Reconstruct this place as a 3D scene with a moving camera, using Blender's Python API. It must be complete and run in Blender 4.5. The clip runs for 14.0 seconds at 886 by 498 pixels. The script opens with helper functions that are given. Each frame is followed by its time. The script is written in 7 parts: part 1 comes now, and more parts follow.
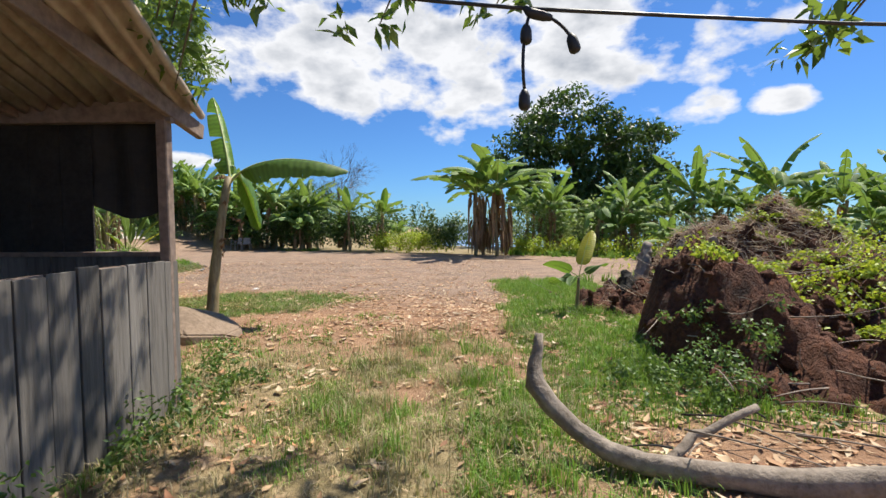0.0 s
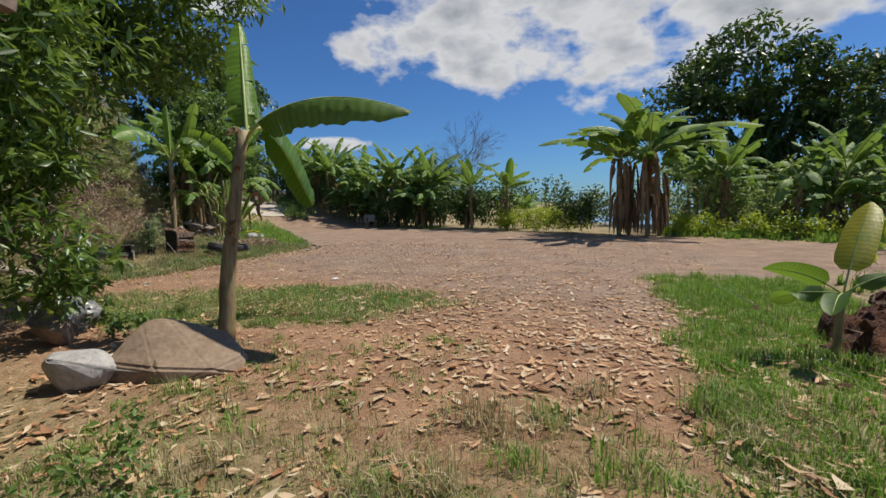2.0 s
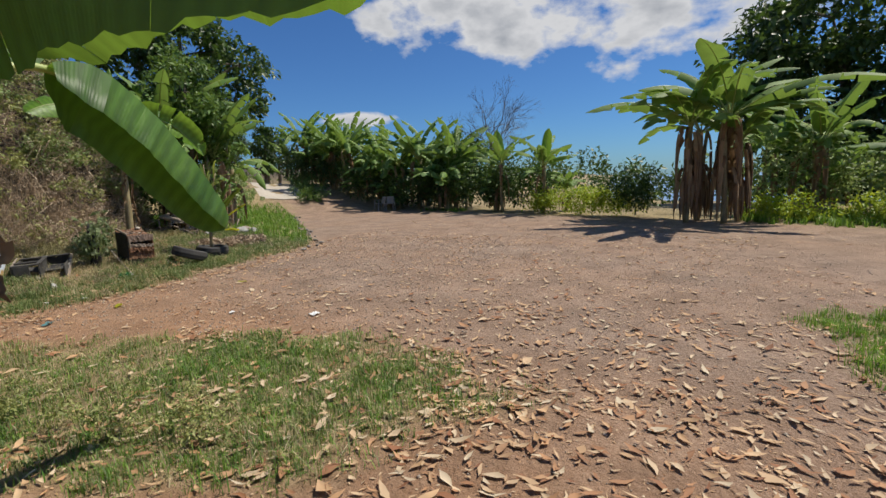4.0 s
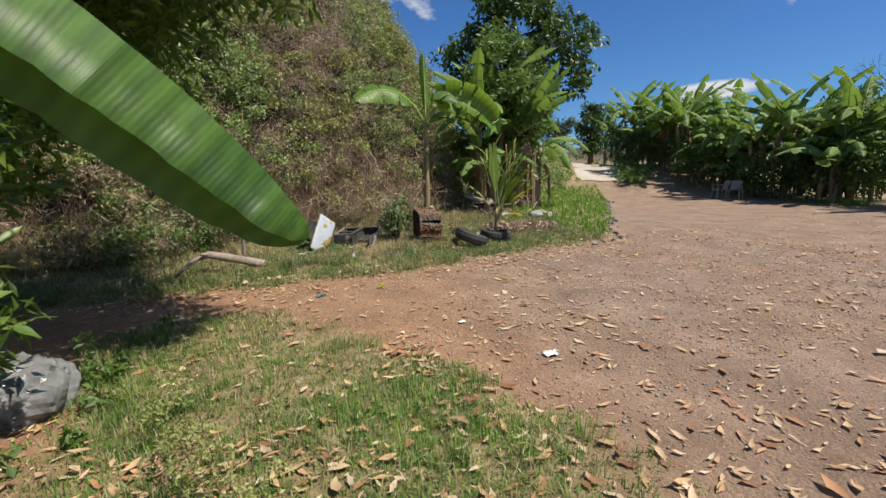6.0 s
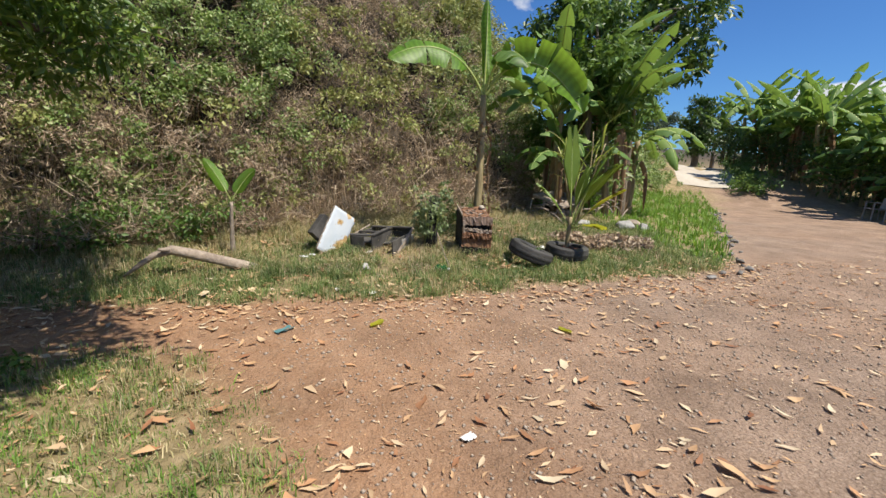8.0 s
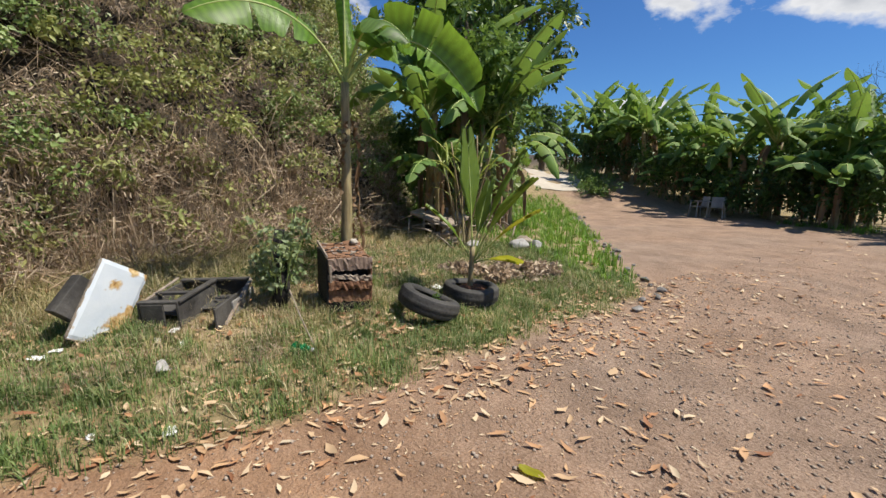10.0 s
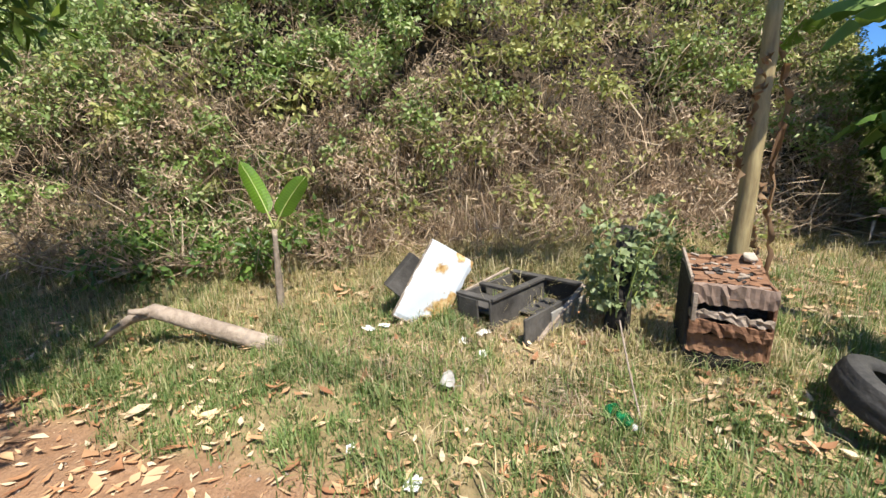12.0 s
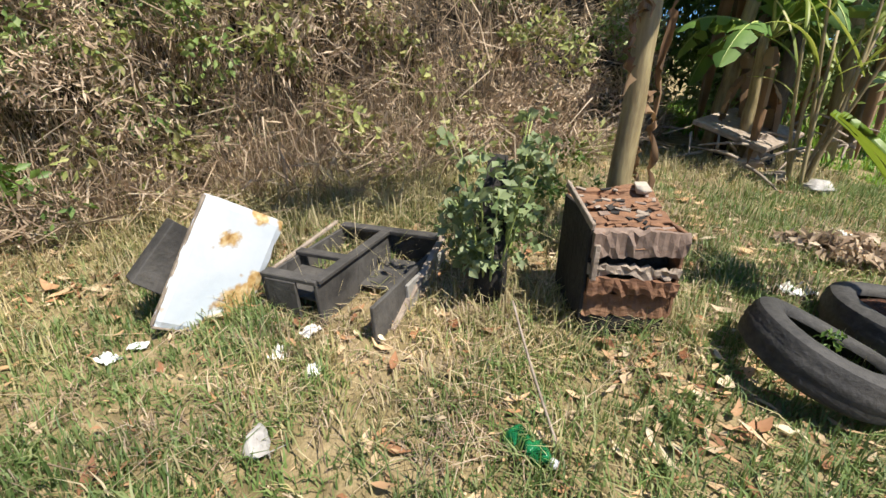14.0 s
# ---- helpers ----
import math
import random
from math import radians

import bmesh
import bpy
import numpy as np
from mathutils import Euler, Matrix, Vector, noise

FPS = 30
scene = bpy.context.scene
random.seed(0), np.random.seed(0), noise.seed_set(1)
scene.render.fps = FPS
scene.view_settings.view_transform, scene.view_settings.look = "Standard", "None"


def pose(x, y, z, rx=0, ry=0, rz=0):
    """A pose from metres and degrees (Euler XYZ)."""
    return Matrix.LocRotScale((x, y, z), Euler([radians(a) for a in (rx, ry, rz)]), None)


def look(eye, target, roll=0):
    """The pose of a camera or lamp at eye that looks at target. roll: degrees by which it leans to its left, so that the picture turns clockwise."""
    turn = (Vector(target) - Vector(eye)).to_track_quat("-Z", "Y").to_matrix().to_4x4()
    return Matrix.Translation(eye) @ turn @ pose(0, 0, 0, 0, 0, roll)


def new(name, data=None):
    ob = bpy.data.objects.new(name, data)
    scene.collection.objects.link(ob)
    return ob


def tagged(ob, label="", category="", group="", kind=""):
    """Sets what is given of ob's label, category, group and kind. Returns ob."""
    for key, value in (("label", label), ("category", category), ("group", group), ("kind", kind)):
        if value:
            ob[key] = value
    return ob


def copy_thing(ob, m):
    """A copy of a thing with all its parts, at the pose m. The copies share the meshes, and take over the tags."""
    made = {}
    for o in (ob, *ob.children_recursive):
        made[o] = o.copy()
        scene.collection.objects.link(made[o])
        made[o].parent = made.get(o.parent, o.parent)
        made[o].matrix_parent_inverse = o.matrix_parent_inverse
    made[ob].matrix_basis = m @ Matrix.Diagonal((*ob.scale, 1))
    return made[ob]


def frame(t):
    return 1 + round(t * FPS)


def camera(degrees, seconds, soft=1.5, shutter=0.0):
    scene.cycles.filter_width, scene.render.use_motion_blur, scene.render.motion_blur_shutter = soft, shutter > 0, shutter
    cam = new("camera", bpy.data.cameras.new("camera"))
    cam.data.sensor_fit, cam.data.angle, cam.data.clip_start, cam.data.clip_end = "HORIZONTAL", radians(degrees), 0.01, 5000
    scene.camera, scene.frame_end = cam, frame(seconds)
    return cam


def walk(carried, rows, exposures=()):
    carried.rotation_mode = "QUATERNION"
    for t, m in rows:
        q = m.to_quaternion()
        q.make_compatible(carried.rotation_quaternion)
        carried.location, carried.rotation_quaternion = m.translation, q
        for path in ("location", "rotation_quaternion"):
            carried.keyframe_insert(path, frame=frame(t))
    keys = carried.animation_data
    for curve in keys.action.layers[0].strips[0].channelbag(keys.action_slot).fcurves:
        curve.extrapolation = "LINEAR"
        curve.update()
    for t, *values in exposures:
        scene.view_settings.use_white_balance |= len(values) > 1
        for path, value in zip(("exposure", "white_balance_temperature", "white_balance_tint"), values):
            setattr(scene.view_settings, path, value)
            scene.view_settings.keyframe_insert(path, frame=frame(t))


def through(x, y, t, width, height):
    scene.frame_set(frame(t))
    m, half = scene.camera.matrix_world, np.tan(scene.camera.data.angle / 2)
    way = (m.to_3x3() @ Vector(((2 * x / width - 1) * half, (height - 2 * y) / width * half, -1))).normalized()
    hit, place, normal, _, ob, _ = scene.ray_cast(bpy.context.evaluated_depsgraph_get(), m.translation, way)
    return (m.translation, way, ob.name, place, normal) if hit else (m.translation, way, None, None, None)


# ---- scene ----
cam = camera(89.8, 14.0)
PATH = [
    (0, (-0.287, 2.187, 1.334), (-0.324, 4.185, 1.24), -0.4),
    (0.5, (-0.102, 2.853, 1.314), (0.025, 4.846, 1.207), -0.3),
    (1, (-0.151, 3.473, 1.328), (-0.171, 5.469, 1.199), 0.6),
    (1.5, (-0.237, 4.132, 1.314), (-0.436, 6.114, 1.131), -0.2),
    (2, (-0.227, 4.867, 1.316), (-0.849, 6.758, 1.121), -1.0),
    (2.2, (-0.258, 5.102, 1.321), (-0.997, 6.949, 1.105), -0.9),
    (4.3, (-1.168, 7.809, 1.646), (-1.904, 9.64, 1.318), -2.3),
    (4.5, (-1.175, 7.973, 1.662), (-2.1, 9.716, 1.335), -2.9),
    (5, (-1.381, 8.465, 1.661), (-2.719, 9.906, 1.295), -2.8),
    (5.5, (-1.545, 8.963, 1.65), (-3.18, 10.062, 1.306), -3.2),
    (6, (-1.851, 9.428, 1.575), (-3.595, 10.346, 1.234), -1.8),
    (6.5, (-2.148, 9.925, 1.524), (-3.917, 10.794, 1.186), -2.1),
    (7, (-2.54, 10.412, 1.477), (-4.373, 11.131, 1.126), -1.4),
    (7.2, (-2.737, 10.558, 1.464), (-4.603, 11.188, 1.114), 1.3),
    (9.3, (-5.142, 11.064, 1.595), (-7.007, 11.663, 1.189), 1.6),
    (9.5, (-5.311, 11.178, 1.587), (-7.115, 11.944, 1.191), 1.6),
    (10, (-5.588, 11.452, 1.625), (-7.179, 12.615, 1.286), 0.6),
    (10.5, (-5.833, 11.715, 1.644), (-7.534, 12.715, 1.315), 1.7),
    (11, (-6.212, 11.856, 1.608), (-8.12, 12.331, 1.243), 2.1),
    (11.5, (-6.541, 11.994, 1.592), (-8.491, 11.823, 1.174), -0.4),
    (12, (-6.845, 12.102, 1.581), (-8.757, 11.703, 1.147), -0.6),
    (12.5, (-7.185, 12.057, 1.55), (-9.118, 11.788, 1.108), -0.8),
    (13, (-7.515, 12.1, 1.502), (-9.441, 12.371, 1.03), 0.1),
    (13.5, (-7.811, 12.206, 1.486), (-9.622, 12.856, 0.938), -0.6),
    (14, (-7.992, 12.034, 1.463), (-9.806, 12.39, 0.7), 0.3),
]
walk(cam, [(t, look(e, g, r)) for t, e, g, r in PATH], exposures=[(0.0, 0.66), (1.2, 0.32), (2.2, 0.07), (4.5, 0.1), (5.5, 0.2), (7.0, 0.48), (9.5, 0.58), (10.5, 0.3), (11.2, 0.57), (12.2, 1.03), (14.0, 0.88)])

# ---- world and sun ----
SUN_WAY = Vector((0.52, 0.40, 1.15)).normalized()
world = bpy.data.worlds.new("world")
scene.world = world
world.use_nodes = True
wn, wl = world.node_tree.nodes, world.node_tree.links
wn.clear()
w_out = wn.new("ShaderNodeOutputWorld")
w_bg = wn.new("ShaderNodeBackground")
w_sky = wn.new("ShaderNodeTexSky")
w_sky.sky_type = "NISHITA"
w_sky.sun_disc = False
w_sky.sun_elevation = math.asin(SUN_WAY.z)
w_sky.sun_rotation = math.atan2(SUN_WAY.x, SUN_WAY.y)
w_sky.altitude, w_sky.air_density, w_sky.dust_density, w_sky.ozone_density = 200, 1.0, 0.4, 2.5
w_bg.inputs["Strength"].default_value = 0.064


def wmath(op, a, b=None, c=None, clamp=False):
    n = wn.new("ShaderNodeMath")
    n.operation, n.use_clamp = op, clamp
    for i, v in enumerate((a, b, c)):
        if v is None:
            continue
        if isinstance(v, (int, float)):
            n.inputs[i].default_value = v
        else:
            wl.new(v, n.inputs[i])
    return n.outputs[0]


w_tc = wn.new("ShaderNodeTexCoord")
w_sep = wn.new("ShaderNodeSeparateXYZ")
wl.new(w_tc.outputs["Generated"], w_sep.inputs[0])
w_az = wmath("ARCTAN2", w_sep.outputs[0], w_sep.outputs[1])
w_el = wmath("ARCSINE", w_sep.outputs[2])
w_comb = wn.new("ShaderNodeCombineXYZ")
wl.new(w_az, w_comb.inputs[0])
wl.new(wmath("MULTIPLY", w_el, 1.7), w_comb.inputs[1])
w_noise = wn.new("ShaderNodeTexNoise")
w_noise.inputs["Scale"].default_value = 5.5
w_noise.inputs["Detail"].default_value = 7.0
w_noise.inputs["Roughness"].default_value = 0.55
wl.new(w_comb.outputs[0], w_noise.inputs["Vector"])
# cumulus banks: azimuth, elevation, half width, half height, in degrees
CLOUDS = [(-1, 22, 27, 9), (14, 25, 16, 7), (-14, 18, 9, 4), (3, 16, 11, 5), (-24, 19, 9, 4), (36, 12.5, 3.2, 1.4), (29, 12.5, 3.6, 2.8), (22, 20, 13, 7), (-62, 23, 9, 5), (-41, 27, 12, 5),
          (-30, 7.5, 6, 0.9), (-21, 30, 14, 6), (60, 25, 16, 6), (110, 20, 22, 7), (165, 26, 20, 8), (-130, 22, 22, 7), (20, 48, 24, 9), (-100, 45, 20, 8)]
w_cloud = None
for az, el, ra, re in CLOUDS:
    dx = wmath("DIVIDE", wmath("SUBTRACT", w_az, radians(az)), radians(ra))
    dy = wmath("DIVIDE", wmath("SUBTRACT", w_el, radians(el)), radians(re))
    r2 = wmath("ADD", wmath("MULTIPLY", dx, dx), wmath("MULTIPLY", dy, dy))
    blob = wmath("SUBTRACT", 1.0, r2)
    w_cloud = blob if w_cloud is None else wmath("MAXIMUM", w_cloud, blob)
w_dens = wmath("ADD", wmath("MULTIPLY", wmath("MAXIMUM", w_cloud, -1.5), 0.55), wmath("MULTIPLY", wmath("SUBTRACT", w_noise.outputs["Fac"], 0.51), 3.6))
w_mask = wmath("MULTIPLY", w_dens, 2.6, clamp=True)
w_ramp = wn.new("ShaderNodeValToRGB")
w_ramp.color_ramp.elements[0].position, w_ramp.color_ramp.elements[0].color = 0.0, (9.4, 9.5, 9.8, 1)
w_ramp.color_ramp.elements[1].position, w_ramp.color_ramp.elements[1].color = 1.0, (4.0, 4.4, 5.1, 1)
w_n2 = wn.new("ShaderNodeTexNoise")
w_n2.inputs["Scale"].default_value = 9.0
w_n2.inputs["Detail"].default_value = 5.0
wl.new(w_comb.outputs[0], w_n2.inputs["Vector"])
wl.new(wmath("MULTIPLY", wmath("SUBTRACT", wmath("ADD", wmath("MULTIPLY", w_dens, 0.7), w_n2.outputs["Fac"]), 0.75), 1.6, clamp=True), w_ramp.inputs[0])
w_mix = wn.new("ShaderNodeMix")
w_mix.data_type = "RGBA"
wl.new(w_mask, w_mix.inputs["Factor"])
w_tint = wn.new("ShaderNodeMix")
w_tint.data_type, w_tint.blend_type = "RGBA", "MULTIPLY"
w_tint.inputs["Factor"].default_value = 1.0
w_tint.inputs["B"].default_value = (0.52, 0.90, 1.38, 1)
wl.new(w_sky.outputs[0], w_tint.inputs["A"])
wl.new(w_tint.outputs["Result"], w_mix.inputs["A"])
wl.new(w_ramp.outputs[0], w_mix.inputs["B"])
wl.new(w_mix.outputs["Result"], w_bg.inputs["Color"])
wl.new(w_bg.outputs[0], w_out.inputs["Surface"])

sun_data = bpy.data.lights.new("sun", "SUN")
sun_data.energy, sun_data.angle, sun_data.color = 4.9, radians(0.53), (1.0, 0.93, 0.80)
sun = new("sun", sun_data)
sun.matrix_world = look(SUN_WAY * 60, (0, 0, 0))


# ---- materials ----
def base_nodes(name):
    m = bpy.data.materials.new(name)
    m.use_nodes = True
    nt = m.node_tree
    return m, nt, nt.nodes["Principled BSDF"], nt.nodes["Material Output"]


def ramp_node(nt, cols, fac, spread=(0.0, 1.0)):
    r = nt.nodes.new("ShaderNodeValToRGB")
    e = r.color_ramp.elements
    while len(e) < len(cols):
        e.new(0.5)
    for i, c in enumerate(cols):
        e[i].position = spread[0] + (spread[1] - spread[0]) * i / max(1, len(cols) - 1)
        e[i].color = (*c, 1)
    nt.links.new(fac, r.inputs[0])
    return r.outputs[0]


def noise_node(nt, scale, detail=5, stretch=None, rough=0.6):
    tc = nt.nodes.new("ShaderNodeTexCoord")
    n = nt.nodes.new("ShaderNodeTexNoise")
    n.inputs["Scale"].default_value, n.inputs["Detail"].default_value, n.inputs["Roughness"].default_value = scale, detail, rough
    src = tc.outputs["Object"]
    if stretch:
        mp = nt.nodes.new("ShaderNodeMapping")
        mp.inputs["Scale"].default_value = stretch
        nt.links.new(src, mp.inputs[0])
        src = mp.outputs[0]
    nt.links.new(src, n.inputs["Vector"])
    return n.outputs["Fac"]


def mix_rgb(nt, a, b, fac, blend="MIX"):
    m = nt.nodes.new("ShaderNodeMix")
    m.data_type, m.blend_type = "RGBA", blend
    for key, v in (("A", a), ("B", b), ("Factor", fac)):
        if isinstance(v, (int, float)):
            m.inputs[key].default_value = v
        elif isinstance(v, tuple):
            m.inputs[key].default_value = (*v, 1)
        else:
            nt.links.new(v, m.inputs[key])
    return m.outputs["Result"]


def bump_node(nt, bsdf, height, strength, dist=0.02):
    b = nt.nodes.new("ShaderNodeBump")
    b.inputs["Strength"].default_value, b.inputs["Distance"].default_value = strength, dist
    nt.links.new(height, b.inputs["Height"])
    nt.links.new(b.outputs[0], bsdf.inputs["Normal"])


def rough_mat(name, fine, coarse, scale=25, scale2=3, rough=0.85, bump=0.5, stretch=None, metal=0.0, dist=0.02, obj_random=0.0):
    """Two scales of colour: fine grain ramp, with coarse stains laid over."""
    m, nt, p, out = base_nodes(name)
    n1, n2 = noise_node(nt, scale, 6, stretch), noise_node(nt, scale2, 4, stretch)
    c1 = ramp_node(nt, fine, n1, (0.3, 0.7))
    c2 = ramp_node(nt, coarse, n2, (0.3, 0.7))
    c = mix_rgb(nt, c1, c2, 0.5)
    if obj_random:
        oi = nt.nodes.new("ShaderNodeObjectInfo")
        v = ramp_node(nt, [(1 - obj_random,) * 3, (1 + obj_random * 0.4,) * 3], oi.outputs["Random"])
        c = mix_rgb(nt, c, v, 1.0, "MULTIPLY")
    nt.links.new(c, p.inputs["Base Color"])
    p.inputs["Roughness"].default_value, p.inputs["Metallic"].default_value = rough, metal
    bump_node(nt, p, n1, bump, dist)
    return m


def leaf_mat(name, cols, through=(0.35, 0.5, 0.08), glow=0.3, rough=0.45, island=True, veins=0.0, patches=None, along=False):
    """Thin leaf: gloss on top of diffuse, light comes through from behind."""
    m, nt, p, out = base_nodes(name)
    if island:
        g = nt.nodes.new("ShaderNodeNewGeometry")
        rnd = g.outputs["Random Per Island"]
    else:
        oi = nt.nodes.new("ShaderNodeObjectInfo")
        rnd = oi.outputs["Random"]
    c = ramp_node(nt, cols, rnd)
    n = noise_node(nt, 2.2, 4)
    c = mix_rgb(nt, c, ramp_node(nt, [(0.62, 0.62, 0.6), (1.15, 1.1, 1.0)], n, (0.3, 0.7)), 1.0, "MULTIPLY")
    if patches:
        c = mix_rgb(nt, c, patches, ramp_node(nt, [(0, 0, 0), (0.75, 0.75, 0.75)], noise_node(nt, 7, 5), (0.58, 0.68)))
    nt.links.new(c, p.inputs["Base Color"])
    p.inputs["Roughness"].default_value = rough
    if veins:
        uv = nt.nodes.new("ShaderNodeTexCoord")
        w = nt.nodes.new("ShaderNodeTexWave")
        w.bands_direction = "X" if along else "Y"
        w.inputs["Scale"].default_value, w.inputs["Distortion"].default_value = (4.5, 0.3) if along else (30, 1.2)
        nt.links.new(uv.outputs["UV"], w.inputs["Vector"])
        bump_node(nt, p, w.outputs["Fac"], veins, 0.006)
        # lighter and darker bands: shading of the blade's pleats put into its colour
        pleat_shade = nt.nodes.new("ShaderNodeTexWave")
        pleat_shade.bands_direction = "Y"
        pleat_shade.inputs["Scale"].default_value, pleat_shade.inputs["Distortion"].default_value, pleat_shade.inputs["Detail"].default_value = 7, 3.0, 3.0
        nt.links.new(uv.outputs["UV"], pleat_shade.inputs["Vector"])
        c = mix_rgb(nt, c, ramp_node(nt, [(0.72, 0.74, 0.7), (1.2, 1.16, 1.1)], pleat_shade.outputs["Fac"]), 1.0, "MULTIPLY")
        nt.links.new(c, p.inputs["Base Color"])
    t = nt.nodes.new("ShaderNodeBsdfTranslucent")
    nt.links.new(mix_rgb(nt, c, through, 0.55), t.inputs["Color"])
    mx = nt.nodes.new("ShaderNodeMixShader")
    mx.inputs[0].default_value = glow
    nt.links.new(p.outputs[0], mx.inputs[1])
    nt.links.new(t.outputs[0], mx.inputs[2])
    nt.links.new(mx.outputs[0], out.inputs["Surface"])
    return m


M_BARK = rough_mat("bark", [(0.05, 0.035, 0.025), (0.22, 0.17, 0.12)], [(0.10, 0.08, 0.06), (0.26, 0.22, 0.17)], 30, 4, 0.9, 0.9, (1, 1, 0.3))
M_DEADWOOD = rough_mat("dead_wood", [(0.13, 0.10, 0.075), (0.42, 0.35, 0.28)], [(0.10, 0.075, 0.055), (0.36, 0.30, 0.24)], 22, 5, 0.85, 0.8)
M_PLANK = rough_mat("weathered_plank", [(0.055, 0.047, 0.04), (0.22, 0.20, 0.18)], [(0.05, 0.042, 0.035), (0.25, 0.23, 0.21)], 16, 2.2, 0.8, 0.35, (3, 3, 0.25), obj_random=0.3)
M_RAFTER = rough_mat("rafter_wood", [(0.10, 0.06, 0.045), (0.34, 0.24, 0.19)], [(0.12, 0.08, 0.06), (0.30, 0.24, 0.2)], 16, 3, 0.8, 0.4)
M_TIN = rough_mat("rusty_tin", [(0.24, 0.15, 0.10), (0.52, 0.45, 0.38)], [(0.30, 0.21, 0.15), (0.58, 0.53, 0.47)], 12, 2, 0.55, 0.15, metal=0.1)
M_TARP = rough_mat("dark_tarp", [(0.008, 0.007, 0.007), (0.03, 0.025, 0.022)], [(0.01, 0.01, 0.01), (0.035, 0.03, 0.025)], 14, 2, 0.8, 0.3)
M_ROCK = rough_mat("tan_rock", [(0.16, 0.11, 0.075), (0.33, 0.24, 0.17)], [(0.15, 0.105, 0.07), (0.35, 0.255, 0.18)], 20, 2.5, 0.9, 0.5)
M_GREYROCK = rough_mat("grey_rock", [(0.22, 0.21, 0.2), (0.48, 0.46, 0.44)], [(0.2, 0.19, 0.18), (0.5, 0.48, 0.46)], 20, 4, 0.9, 0.6)
M_DARKSTONE = rough_mat("dark_gravel_stone", [(0.09, 0.085, 0.08), (0.3, 0.28, 0.26)], [(0.08, 0.075, 0.07), (0.34, 0.32, 0.3)], 20, 4, 0.9, 0.6, obj_random=0.4)
M_PEBBLE = rough_mat("road_gravel", [(0.20, 0.155, 0.12), (0.44, 0.36, 0.29)], [(0.18, 0.14, 0.11), (0.46, 0.38, 0.31)], 30, 9, 0.9, 0.5)
M_REDSOIL = rough_mat("red_soil", [(0.016, 0.006, 0.0035), (0.19, 0.066, 0.03)], [(0.022, 0.008, 0.005), (0.20, 0.08, 0.04)], 22, 2.2, 0.95, 1.0, dist=0.09)
# charred roots; also near-black boards that carry shade in their colour
M_CHAR_SHADE = rough_mat("charred_and_shaded_wood", [(0.007, 0.006, 0.006), (0.032, 0.028, 0.025)], [(0.008, 0.007, 0.007), (0.045, 0.04, 0.036)], 25, 4, 0.92, 0.9)
M_ROOT = rough_mat("pale_root", [(0.16, 0.12, 0.09), (0.46, 0.38, 0.31)], [(0.12, 0.09, 0.07), (0.4, 0.33, 0.27)], 22, 4, 0.85, 0.7)
M_RUBBER = rough_mat("old_rubber", [(0.012, 0.012, 0.012), (0.055, 0.052, 0.05)], [(0.014, 0.014, 0.014), (0.075, 0.07, 0.065)], 40, 5, 0.75, 0.3)
M_BLACK = rough_mat("burnt_board", [(0.012, 0.011, 0.011), (0.06, 0.055, 0.052)], [(0.014, 0.013, 0.012), (0.15, 0.14, 0.13)], 22, 3, 0.75, 0.4)
M_ROTTEN = rough_mat("rotten_wood", [(0.045, 0.018, 0.010), (0.30, 0.14, 0.07)], [(0.08, 0.035, 0.02), (0.34, 0.2, 0.12)], 26, 6, 0.95, 1.0, (1, 0.35, 1))
M_WHITE = rough_mat("white_plastic", [(0.62, 0.62, 0.63), (0.8, 0.8, 0.8)], [(0.6, 0.6, 0.6), (0.82, 0.82, 0.82)], 14, 3, 0.5, 0.15)
M_CABLE = rough_mat("black_cable", [(0.012, 0.012, 0.012), (0.03, 0.03, 0.03)], [(0.012, 0.012, 0.012), (0.03, 0.03, 0.03)], 30, 4, 0.5, 0.1)
M_CONCRETE = rough_mat("pale_concrete", [(0.36, 0.31, 0.25), (0.52, 0.47, 0.40)], [(0.34, 0.29, 0.23), (0.54, 0.49, 0.42)], 8, 0.6, 0.9, 0.3)
M_STEM = rough_mat("banana_stem", [(0.11, 0.075, 0.035), (0.40, 0.34, 0.17)], [(0.09, 0.05, 0.03), (0.44, 0.36, 0.19)], 14, 3.2, 0.6, 0.3, (2.5, 2.5, 0.5))
M_STEMGREEN = rough_mat("green_stalk", [(0.20, 0.27, 0.06), (0.42, 0.48, 0.15)], [(0.22, 0.3, 0.07), (0.42, 0.46, 0.18)], 18, 4, 0.5, 0.2)
M_HUSK = leaf_mat("dry_husk", [(0.13, 0.075, 0.042), (0.27, 0.165, 0.095), (0.38, 0.27, 0.17)], (0.4, 0.25, 0.12), 0.2, 0.9)
M_BANANA = leaf_mat("banana_leaf", [(0.045, 0.12, 0.02), (0.075, 0.17, 0.03), (0.10, 0.2, 0.035)], (0.32, 0.5, 0.05), 0.36, 0.5, True, 0.13)
M_BANANA_YOUNG = leaf_mat("young_banana_leaf", [(0.12, 0.27, 0.03), (0.16, 0.32, 0.04)], (0.42, 0.62, 0.06), 0.42, 0.35, True, 0.35)
M_BANANA_FAR = leaf_mat("grove_leaf", [(0.06, 0.15, 0.035), (0.12, 0.24, 0.05), (0.19, 0.31, 0.07)], (0.35, 0.5, 0.08), 0.34, 0.65)
M_YELLOW = leaf_mat("yellow_leaf", [(0.5, 0.5, 0.04), (0.62, 0.6, 0.06)], (0.75, 0.75, 0.05), 0.45, 0.4, True, 0.3, (0.2, 0.36, 0.04))
